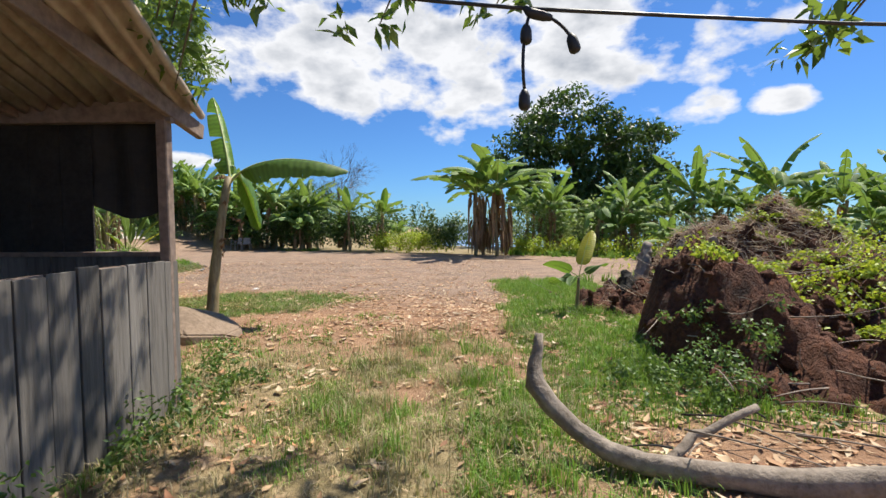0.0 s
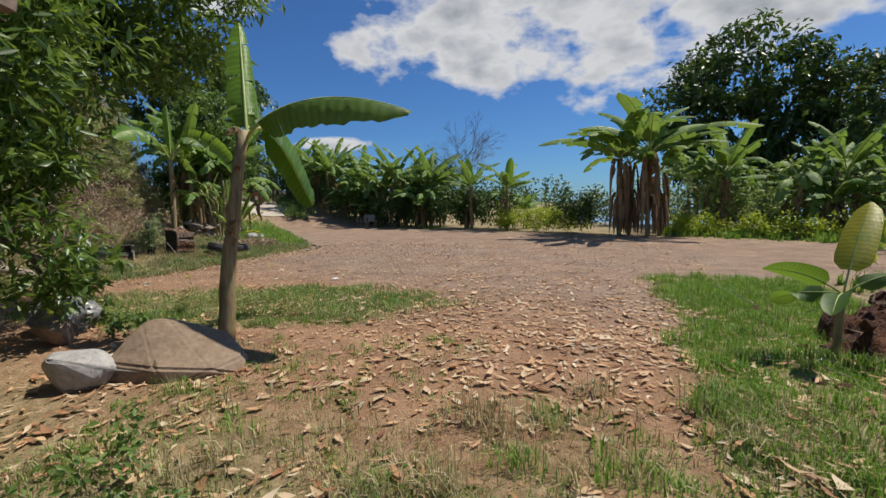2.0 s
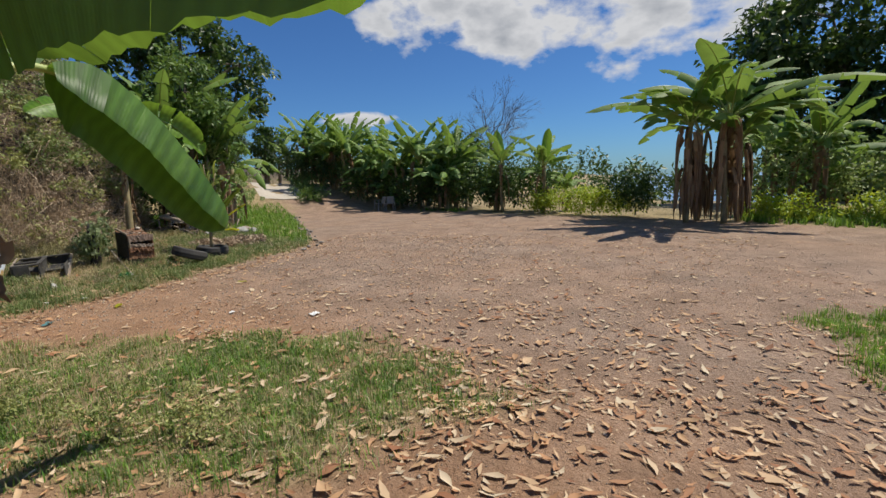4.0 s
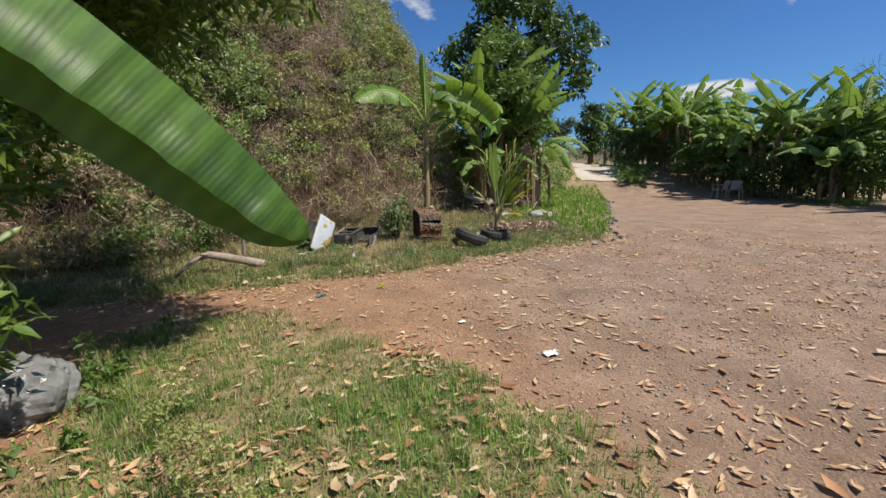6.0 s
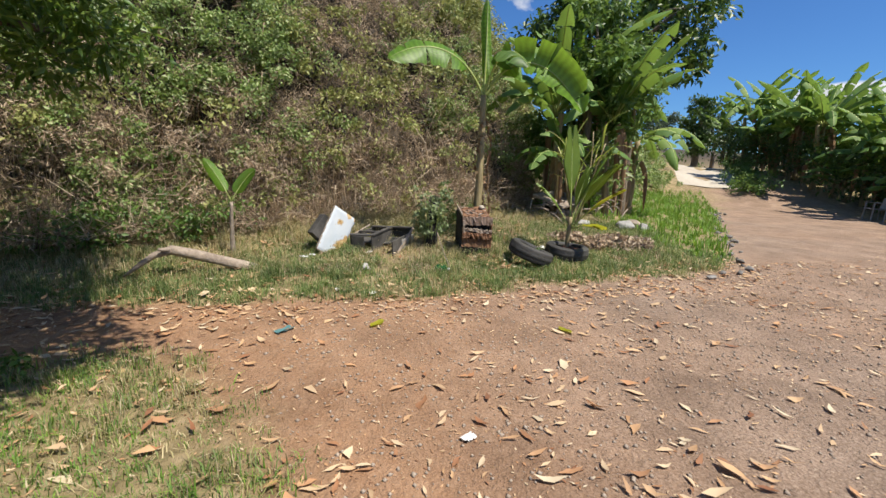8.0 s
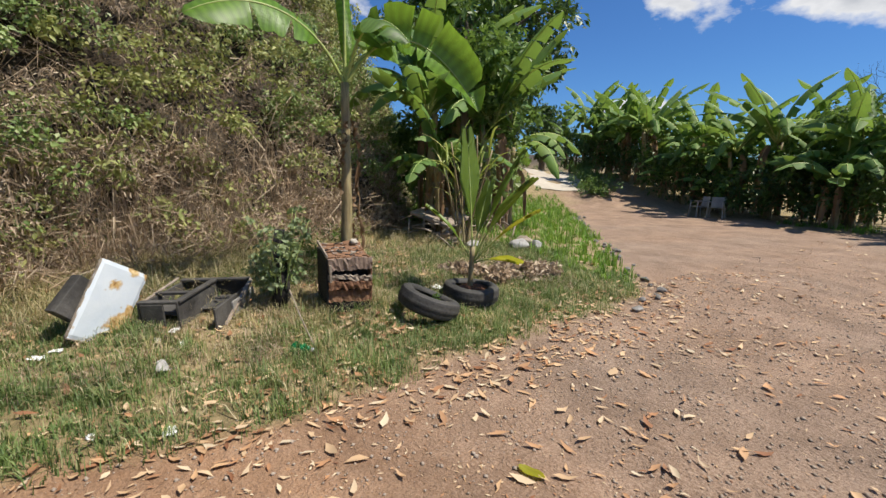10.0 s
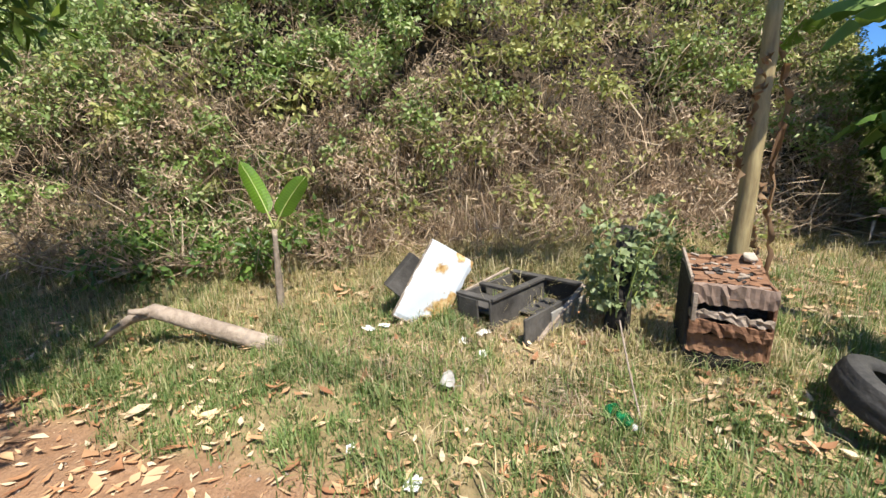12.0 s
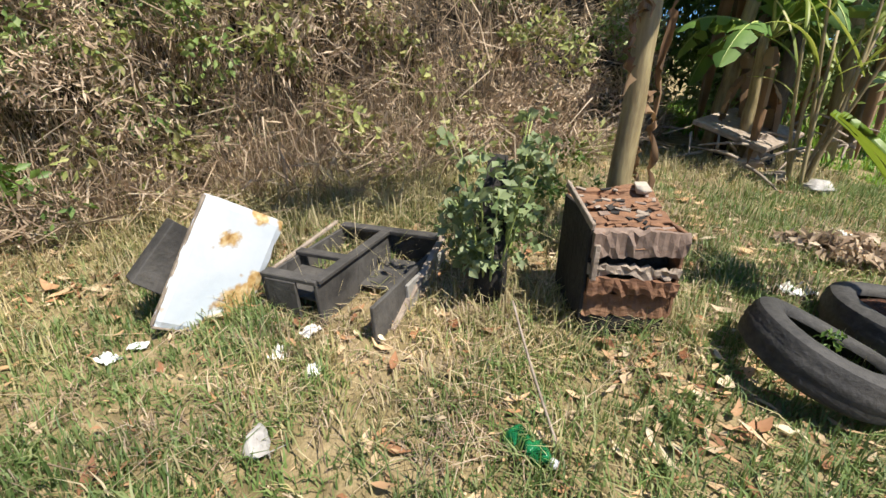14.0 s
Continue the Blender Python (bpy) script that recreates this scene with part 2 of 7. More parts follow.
M_TREE = leaf_mat("tree_leaf", [(0.022, 0.055, 0.014), (0.05, 0.105, 0.022), (0.09, 0.16, 0.035)], (0.2, 0.34, 0.05), 0.22, 0.45)
M_MANGO = leaf_mat("mango_leaf", [(0.03, 0.075, 0.016), (0.06, 0.13, 0.025), (0.11, 0.21, 0.04), (0.22, 0.31, 0.07)], (0.36, 0.52, 0.07), 0.34, 0.4)
# distance haze put into the leaf colour: paler and greyer green
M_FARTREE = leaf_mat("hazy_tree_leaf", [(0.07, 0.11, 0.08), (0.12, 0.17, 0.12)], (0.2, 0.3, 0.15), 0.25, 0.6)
M_SHRUB = leaf_mat("thicket_leaf", [(0.12, 0.21, 0.055), (0.20, 0.31, 0.08), (0.31, 0.42, 0.17), (0.48, 0.53, 0.31)], (0.38, 0.48, 0.13), 0.33, 0.55)
M_OLIVE = leaf_mat("olive_thicket_leaf", [(0.19, 0.23, 0.06), (0.31, 0.36, 0.12), (0.47, 0.47, 0.21)], (0.4, 0.4, 0.12), 0.3, 0.6)
M_DRYBRUSH = leaf_mat("dry_brush", [(0.20, 0.14, 0.10), (0.46, 0.35, 0.265), (0.68, 0.57, 0.46)], (0.5, 0.41, 0.3), 0.28, 0.9)
M_VINE = leaf_mat("vine_leaf", [(0.18, 0.32, 0.025), (0.34, 0.48, 0.035), (0.48, 0.56, 0.06)], (0.6, 0.65, 0.06), 0.4, 0.5)
M_WEED = leaf_mat("weed_leaf", [(0.05, 0.11, 0.025), (0.10, 0.19, 0.04), (0.16, 0.26, 0.06)], (0.3, 0.45, 0.08), 0.3, 0.5)
M_PALM = leaf_mat("palm_leaf", [(0.08, 0.16, 0.025), (0.14, 0.24, 0.035), (0.2, 0.28, 0.05)], (0.4, 0.5, 0.05), 0.35, 0.4)
M_GRASS = leaf_mat("grass_blade", [(0.07, 0.20, 0.025), (0.12, 0.28, 0.035), (0.19, 0.36, 0.05), (0.30, 0.42, 0.09)], (0.34, 0.52, 0.06), 0.34, 0.6)
M_VERGE = leaf_mat("verge_blade", [(0.08, 0.15, 0.045), (0.13, 0.21, 0.06), (0.2, 0.28, 0.10), (0.33, 0.35, 0.18)], (0.32, 0.42, 0.12), 0.3, 0.6)
M_GRASSDRY = leaf_mat("straw_blade", [(0.2, 0.23, 0.08), (0.36, 0.33, 0.16), (0.5, 0.43, 0.26), (0.6, 0.52, 0.37)], (0.45, 0.4, 0.15), 0.28, 0.75)
M_LITTER = leaf_mat("fallen_leaf", [(0.24, 0.10, 0.05), (0.46, 0.25, 0.135), (0.58, 0.38, 0.225), (0.62, 0.46, 0.31), (0.68, 0.58, 0.44)], (0.5, 0.33, 0.15), 0.12, 0.75)
M_GREYWEED = leaf_mat("greyish_weed_leaf", [(0.12, 0.19, 0.08), (0.22, 0.29, 0.14), (0.34, 0.4, 0.25)], (0.35, 0.45, 0.15), 0.3, 0.6)
M_CANE = leaf_mat("cane_leaf", [(0.16, 0.26, 0.05), (0.30, 0.36, 0.08), (0.45, 0.42, 0.16)], (0.5, 0.55, 0.1), 0.35, 0.5)
M_CLEARBAG = rough_mat("grey_film", [(0.12, 0.12, 0.115), (0.27, 0.27, 0.265)], [(0.10, 0.10, 0.095), (0.28, 0.28, 0.275)], 12, 3, 0.25, 0.4)
M_GREYPLASTIC = rough_mat("grey_plastic", [(0.2, 0.19, 0.18), (0.34, 0.33, 0.31)], [(0.16, 0.15, 0.14), (0.36, 0.35, 0.33)], 18, 4, 0.5, 0.15)
M_TEAL = rough_mat("teal_cloth", [(0.04, 0.12, 0.13), (0.09, 0.2, 0.21)], [(0.05, 0.13, 0.14), (0.1, 0.2, 0.2)], 40, 6, 0.9, 0.4)
M_WATER = rough_mat("sea", [(0.10, 0.2, 0.34), (0.12, 0.23, 0.38)], [(0.10, 0.2, 0.34), (0.13, 0.24, 0.4)], 0.02, 0.004, 0.35, 0.05)


def green_plastic():
    m, nt, p, out = base_nodes("green_pet")
    p.inputs["Base Color"].default_value = (0.03, 0.34, 0.12, 1)
    p.inputs["Roughness"].default_value = 0.12
    p.inputs["Transmission Weight"].default_value = 0.6
    n = noise_node(nt, 30, 3)
    bump_node(nt, p, n, 0.4)
    return m


M_BOTTLE = green_plastic()


def panel_paint():
    """White enamel, rusted through at the lower corner, the lower edge and one ring near the top."""
    m, nt, p, out = base_nodes("rusty_enamel")
    n = noise_node(nt, 9, 7, rough=0.65)
    rust = ramp_node(nt, [(0.20, 0.095, 0.03), (0.44, 0.28, 0.11), (0.62, 0.5, 0.3)], noise_node(nt, 26, 5), (0.3, 0.7))
    white = ramp_node(nt, [(0.47, 0.53, 0.60), (0.60, 0.64, 0.69)], noise_node(nt, 3, 4), (0.3, 0.7))
    tc = nt.nodes.new("ShaderNodeTexCoord")
    spots = None
    for x, y, rad in ((0.16, 0.16, 0.17), (0.20, 0.02, 0.08), (0.04, 0.31, 0.10), (-0.02, -0.17, 0.075), (0.08, -0.335, 0.07), (-0.1, -0.1, 0.03), (0.21, -0.33, 0.05), (0.1, 0.0, 0.025), (-0.2, 0.25, 0.03)):
        d = nt.nodes.new("ShaderNodeVectorMath")
        d.operation = "DISTANCE"
        d.inputs[1].default_value = (x, y, 0)
        nt.links.new(tc.outputs["Object"], d.inputs[0])
        f = nt.nodes.new("ShaderNodeMath")
        f.operation = "MULTIPLY_ADD"
        f.inputs[1].default_value, f.inputs[2].default_value = -0.5 / rad, 0.5
        nt.links.new(d.outputs["Value"], f.inputs[0])
        if spots is None:
            spots = f.outputs[0]
        else:
            q = nt.nodes.new("ShaderNodeMath")
            q.operation = "MAXIMUM"
            nt.links.new(spots, q.inputs[0])
            nt.links.new(f.outputs[0], q.inputs[1])
            spots = q.outputs[0]
    a = nt.nodes.new("ShaderNodeMath")
    a.operation = "ADD"
    nt.links.new(spots, a.inputs[0])
    nt.links.new(n, a.inputs[1])
    c = mix_rgb(nt, white, rust, ramp_node(nt, [(0, 0, 0), (1, 1, 1)], a.outputs[0], (0.56, 0.68)))
    nt.links.new(c, p.inputs["Base Color"])
    p.inputs["Roughness"].default_value = 0.45
    bump_node(nt, p, n, 0.2)
    return m


M_PANEL = panel_paint()


def ground_mat():
    """Packed earth with gravel, darker soil under the grass, by the turf map of the ground sheet."""
    m, nt, p, out = base_nodes("packed_earth")
    at = nt.nodes.new("ShaderNodeAttribute")
    at.attribute_name = "turf"
    ag = nt.nodes.new("ShaderNodeAttribute")
    ag.attribute_name = "grey"
    fine, mid, big = noise_node(nt, 55, 6, rough=0.7), noise_node(nt, 7, 6), noise_node(nt, 1.3, 7, rough=0.7)
    earth = ramp_node(nt, [(0.19, 0.10, 0.052), (0.36, 0.21, 0.12), (0.48, 0.32, 0.205)], fine, (0.28, 0.72))
    earth = mix_rgb(nt, earth, ramp_node(nt, [(0.33, 0.18, 0.095), (0.42, 0.275, 0.175)], mid, (0.35, 0.65)), 0.45)
    gravel = ramp_node(nt, [(0.15, 0.105, 0.08), (0.30, 0.225, 0.172), (0.45, 0.365, 0.30)], fine, (0.3, 0.7))
    earth = mix_rgb(nt, earth, gravel, ag.outputs["Fac"])
    earth = mix_rgb(nt, earth, ramp_node(nt, [(0.60, 0.56, 0.53), (1.06, 1.03, 1.01)], big, (0.33, 0.67)), 1.0, "MULTIPLY")
    soil = ramp_node(nt, [(0.12, 0.095, 0.042), (0.26, 0.2, 0.10), (0.4, 0.31, 0.18)], mid, (0.3, 0.7))
    c = mix_rgb(nt, earth, soil, at.outputs["Fac"])
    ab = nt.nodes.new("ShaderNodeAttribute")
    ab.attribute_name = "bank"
    # dark humus, with the shade under the thicket put into its colour
    humus_shade = ramp_node(nt, [(0.025, 0.018, 0.012), (0.075, 0.055, 0.035)], mid, (0.3, 0.7))
    c = mix_rgb(nt, c, humus_shade, ab.outputs["Fac"])
    nt.links.new(c, p.inputs["Base Color"])
    p.inputs["Roughness"].default_value = 0.95
    grain = nt.nodes.new("ShaderNodeMath")
    grain.operation = "MULTIPLY_ADD"
    grain.inputs[1].default_value = 0.6
    nt.links.new(fine, grain.inputs[0])
    nt.links.new(noise_node(nt, 18, 4), grain.inputs[2])
    bump_node(nt, p, grain.outputs[0], 0.9, 0.035)
    return m


M_GROUND = ground_mat()


# ---- mesh helpers ----
rng = np.random.default_rng(7)


def np_mesh(name, verts, faces, mat, smooth=False, uv=None):
    """A mesh from arrays of vertices and of faces that all have the same number of corners."""
    verts, faces = np.asarray(verts, np.float32), np.asarray(faces, np.int32)
    me = bpy.data.meshes.new(name)
    n, k = faces.shape
    me.vertices.add(len(verts))
    me.vertices.foreach_set("co", verts.ravel())
    me.loops.add(n * k)
    me.loops.foreach_set("vertex_index", faces.ravel())
    me.polygons.add(n)
    me.polygons.foreach_set("loop_start", np.arange(0, n * k, k, dtype=np.int32))
    me.polygons.foreach_set("loop_total", np.full(n, k, np.int32))
    if smooth:
        me.polygons.foreach_set("use_smooth", np.ones(n, bool))
    if uv is not None:
        layer = me.uv_layers.new(name="UVMap")
        layer.data.foreach_set("uv", np.asarray(uv, np.float32)[faces.ravel()].ravel())
    me.materials.append(mat)
    me.update(calc_edges=True)
    me.validate()
    return me


def part(name, bm, mat, parent, label=""):
    """One mesh object under a thing or a part; bm: a bmesh or a mesh."""
    if isinstance(bm, bmesh.types.BMesh):
        me = bpy.data.meshes.new(name)
        bm.to_mesh(me)
        bm.free()
        me.materials.append(mat)
    else:
        me = bm
    ob = new(name, me)
    ob.parent = parent
    if label:
        tagged(ob, label)
    return ob


def thing(name, m, label, category, group="", kind=""):
    ob = new(name)
    ob.empty_display_size = 0.1
    ob.matrix_world = m
    return tagged(ob, label, category, group, kind)


def solid(name, me, label, category, group="", kind="", m=None):
    ob = new(name, me)
    if m is not None:
        ob.matrix_world = m
    return tagged(ob, label, category, group, kind)


def fbm(x, y, seed=0, octaves=4):
    """Smooth value noise in -1..1."""
    x, y = np.asarray(x, float), np.asarray(y, float)
    total, amp, norm = 0.0, 1.0, 0.0
    for o in range(octaves):
        xi, yi = np.floor(x).astype(np.int64), np.floor(y).astype(np.int64)
        fx, fy = x - xi, y - yi
        fx, fy = fx * fx * (3 - 2 * fx), fy * fy * (3 - 2 * fy)

        def h(i, j):
            v = (i * 374761393 + j * 668265263 + (seed + o * 17) * 974634777) & 0xFFFFFFFF
            v = ((v ^ (v >> 13)) * 1274126177) & 0xFFFFFFFF
            return ((v ^ (v >> 16)) & 0xFFFF) / 32767.5 - 1
        total = total + amp * ((h(xi, yi) * (1 - fx) + h(xi + 1, yi) * fx) * (1 - fy) + (h(xi, yi + 1) * (1 - fx) + h(xi + 1, yi + 1) * fx) * fy)
        norm += amp
        amp *= 0.5
        x, y = x * 2.03 + 5.2, y * 2.03 + 1.7
    return total / norm


def smooth(a, b, v):
    t = np.clip((np.asarray(v, float) - a) / (b - a), 0, 1)
    return t * t * (3 - 2 * t)


def tube(path, radii, sides=10, bump=0.0, seed=0):
    """Vertices and quads of a tube along a path, with closed ends."""
    P, R = np.asarray(path, float), np.asarray(radii, float)
    n = len(P)
    T = np.gradient(P, axis=0)
    T /= np.linalg.norm(T, axis=1)[:, None]
    ref = np.array((0.31, 0.17, 0.93)) if abs(T[0][2]) < 0.8 else np.array((0.9, 0.3, 0.1))
    V = []
    r = np.random.default_rng(seed)
    for i in range(n):
        a = np.cross(T[i], ref)
        a /= np.linalg.norm(a)
        b = np.cross(T[i], a)
        for k in range(sides):
            w = 2 * math.pi * k / sides
            rr = R[i] * (1 + bump * r.uniform(-1, 1))
            V.append(P[i] + rr * (a * math.cos(w) + b * math.sin(w)))
    F = [(i * sides + k, i * sides + (k + 1) % sides, (i + 1) * sides + (k + 1) % sides, (i + 1) * sides + k) for i in range(n - 1) for k in range(sides)]
    c0 = len(V)
    V.append(P[0])
    V.append(P[-1])
    for k in range(sides):
        F.append((c0, (k + 1) % sides, k, k))
        e = (n - 1) * sides
        F.append((c0 + 1, e + k, e + (k + 1) % sides, e + (k + 1) % sides))
    return np.array(V), F


def tube_mesh(name, path, radii, mat, sides=10, bump=0.0, seed=0):
    V, F = tube(path, radii, sides, bump, seed)
    me = bpy.data.meshes.new(name)
    me.from_pydata(V.tolist(), [], [f[:3] if f[2] == f[3] else f for f in F])
    me.polygons.foreach_set("use_smooth", np.ones(len(me.polygons), bool))
    me.materials.append(mat)
    me.update()
    return me


def bez(a, b, c, n, d=None):
    """Points along a quadratic (or, with d, cubic) curve."""
    t = np.linspace(0, 1, n)[:, None]
    a, b, c = (np.asarray(v, float) for v in (a, b, c))
    if d is None:
        return a * (1 - t) ** 2 + 2 * b * t * (1 - t) + c * t ** 2
    return a * (1 - t) ** 3 + 3 * b * t * (1 - t) ** 2 + 3 * c * t ** 2 * (1 - t) + np.asarray(d, float) * t ** 3


def leaves(C, D, L, W, seed=1, fold=0.25, face=None):
    """Many small folded leaves: centres, directions, lengths, widths. Each is two triangles about its midrib."""
    r = np.random.default_rng(seed)
    n = len(C)
    D = D / np.maximum(np.linalg.norm(D, axis=1)[:, None], 1e-6)
    X = r.normal(size=(n, 3)) if face is None else face + 0.55 * r.normal(size=(n, 3))
    S = np.cross(D, X)
    S /= np.maximum(np.linalg.norm(S, axis=1)[:, None], 1e-6)
    N = np.cross(S, D)
    L, W = np.broadcast_to(L, n)[:, None], np.broadcast_to(W, n)[:, None]
    V = np.stack([C - D * L * 0.5, C + S * W * 0.5 - D * L * 0.05 + N * W * fold, C + D * L * 0.5, C - S * W * 0.5 - D * L * 0.05 + N * W * fold], axis=1).reshape(-1, 3)
    i = np.arange(n)[:, None] * 4
    F = np.concatenate([i + np.array([[0, 1, 2]]), i + np.array([[0, 2, 3]])], axis=1).reshape(-1, 3)
    return V, F


def sphere_dirs(r, n):
    v = r.normal(size=(n, 3))
    return v / np.linalg.norm(v, axis=1)[:, None]


def clumps(centres, radii, per, leaf, seed, flat=0.75, shell=0.45, aspect=0.5):
    """Leaf clumps: leaves lie on uneven shells round the centres and point outwards and down."""
    r = np.random.default_rng(seed)
    centres, radii = np.asarray(centres, float), np.asarray(radii, float)
    n = len(centres) * per
    idx = np.repeat(np.arange(len(centres)), per)
    d = sphere_dirs(r, n)
    rad = radii[idx] * (shell + (1 - shell) * r.random(n) ** 0.5)
    C = centres[idx] + d * rad[:, None] * np.array((1, 1, flat))
    D = d + r.normal(size=(n, 3)) * 0.6 + np.array((0, 0, -0.35))
    L = leaf * r.uniform(0.6, 1.35, n)
    return leaves(C, D, L, L * aspect * r.uniform(0.8, 1.2, n), seed + 1, 0.25, d + np.array((0, 0, 0.5)))


# ---- ground ----
TOE_Y = [-40, 4, 6, 8, 11, 14.3, 16, 18, 22, 28, 60]
TOE_X = [-13.5, -11.6, -11.2, -11.0, -12.0, -12.8, -14.0, -17.0, -22.5, -31, -80]
EDGE_Y = [-40, 6, 9, 14, 17, 19, 26.5, 34, 60]
EDGE_X = [-9.5, -9.3, -8.75, -8.35, -8.6, -10.4, -17.2, -26, -58]


def height(x, y):
    x, y = np.asarray(x, float), np.asarray(y, float)
    u = np.interp(y, EDGE_Y, EDGE_X) - x
    v = np.interp(y, TOE_Y, TOE_X) - x
    z = -0.15 * smooth(8.5, 5.5, y) * smooth(-6, -3, x)
    z = z + 0.05 * smooth(-0.15, 0.25, u) + 0.125 * np.clip(u - 0.2, 0, 3.4)
    hill = np.where(v < 2.4, 1.75 * np.clip(v, 0, None), 4.2 + 0.95 * np.clip(v - 2.4, 0, 4) + 0.25 * np.clip(v - 6.4, 0, 20))
    z = z + hill * (1 - 0.45 * smooth(14, 24, y)) * (1 + 0.14 * fbm(x * 0.5, y * 0.5, 3))
    s = (x + 18) * -0.76 + (y - 26) * 0.65
    z = z + 1.7 * smooth(0, 9, s) * (1 - smooth(40, 90, s))
    far = np.clip(y - 34, 0, None) * smooth(-24, -14, x)
    z = z - np.minimum(0.10 * far, 22)
    z = z + 0.018 * fbm(x * 1.1, y * 1.1, 5) + 0.010 * fbm(x * 5, y * 5, 9)
    return z


def turf(x, y):
    """How grassy the ground is, 0 to 1."""
    x, y = np.asarray(x, float), np.asarray(y, float)
    n = fbm(x * 1.3, y * 1.3, 21)
    n2 = fbm(x * 4, y * 4, 22)
    u = np.interp(y, EDGE_Y, EDGE_X) - x
    g = smooth(-0.12, 0.18, u + 0.25 * n + 0.1 * n2)
    ca, sa = math.cos(radians(17)), math.sin(radians(17))
    px, py = (x + 4.85) * ca + (y - 9.75) * sa, -(x + 4.85) * sa + (y - 9.75) * ca
    g = np.maximum(g, smooth(1.15, 0.8, np.hypot(px / 2.9, py / 1.25) + 0.18 * n + 0.1 * n2))
    g = np.maximum(g, smooth(0.05, 0.5, x - 0.25 - 0.05 * (y - 8) + 0.3 * n) * smooth(13.6, 12.8, y + 0.4 * n) * smooth(5.2, 6.2, y + 0.3 * n))
    g = np.maximum(g, smooth(7.8, 6.6, y + 0.5 * n) * smooth(-0.35, 0.25, n + 0.4 * n2 + 0.28) * smooth(1.3, 0.5, x))
    line = np.interp(x, [-60, -25, -13, -6.6, -1.5, 2, 8, 30], [60, 32.8, 30.6, 27.6, 25.6, 24.0, 20, 17])
    g = np.maximum(g, smooth(-0.3, 0.5, y - line + 0.5 * n))
    g = np.maximum(g, smooth(6.5, 8, x) * smooth(-3, 1, -abs(y - 10) + 9))
    return np.clip(g, 0, 1)


def axis_steps(lo, hi, step, a, b):
    core = np.arange(lo, hi + step / 2, step)
    up, dn = [], []
    d, v = step, hi
    while v < b:
        d *= 1.22
        v += d
        up.append(v)
    d, v = step, lo
    while v > a:
        d *= 1.22
        v -= d
        dn.append(v)
    return np.array(dn[::-1] + core.tolist() + up)


gx, gy = axis_steps(-16, 7, 0.11, -1500, 1500), axis_steps(1, 22, 0.11, -1500, 1700)
GX, GY = np.meshgrid(gx, gy, indexing="ij")
GZ = height(GX, GY)
gi = np.arange(GX.size).reshape(GX.shape)
gf = np.stack([gi[:-1, :-1], gi[1:, :-1], gi[1:, 1:], gi[:-1, 1:]], axis=-1).reshape(-1, 4)
ground_me = np_mesh("ground", np.stack([GX, GY, GZ], axis=-1).reshape(-1, 3), gf, M_GROUND, True)
a_turf = ground_me.attributes.new("turf", "FLOAT", "POINT")
a_turf.data.foreach_set("value", turf(GX, GY).ravel().astype(np.float32))
a_grey = ground_me.attributes.new("grey", "FLOAT", "POINT")
a_grey.data.foreach_set("value", np.clip(smooth(9.5, 13, GY + 0.35 * (GX + 3)) * 0.75 + 0.25 * fbm(GX * 0.8, GY * 0.8, 31), 0, 1).ravel().astype(np.float32))
# where the bank's soil takes the painted thicket shade
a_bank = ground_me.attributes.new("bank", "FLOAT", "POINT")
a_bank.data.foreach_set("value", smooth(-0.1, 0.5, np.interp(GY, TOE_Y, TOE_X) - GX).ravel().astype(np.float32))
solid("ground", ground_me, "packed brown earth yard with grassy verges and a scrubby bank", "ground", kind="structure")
sea_x, sea_y = np.meshgrid(np.linspace(-4000, 4000, 9), np.linspace(150, 4400, 9), indexing="ij")
si = np.arange(81).reshape(9, 9)
solid("water", np_mesh("water", np.stack([sea_x, sea_y, np.full_like(sea_x, -18.0)], -1).reshape(-1, 3), np.stack([si[:-1, :-1], si[1:, :-1], si[1:, 1:], si[:-1, 1:]], -1).reshape(-1, 4), M_WATER),
      "hazy blue sea far below the grove", "sea", kind="structure")


def at_ground(x, y, sink=0.0):
    return float(height(x, y)) - sink


def concrete_ramp():
    """Pale strip of road that climbs over the rise."""
    path = bez((-20.3, 29.6), (-23.2, 31.8), (-32, 39.0), 26)
    t = np.gradient(path, axis=0)
    t /= np.linalg.norm(t, axis=1)[:, None]
    side = np.stack([-t[:, 1], t[:, 0]], -1)
    V, F = [], []
    for i in range(26):
        for k in range(5):
            q = path[i] + side[i] * (k / 4 - 0.5) * 2.7
            V.append((q[0], q[1], at_ground(q[0], q[1]) + (0.05 if 0 < k < 4 else 0.0)))
    F = [(i * 5 + k, i * 5 + k + 1, i * 5 + k + 6, i * 5 + k + 5) for i in range(25) for k in range(4)]
    solid("road", np_mesh("road", V, F, M_CONCRETE, True), "pale concrete road strip climbing over the rise", "road", kind="structure")


concrete_ramp()
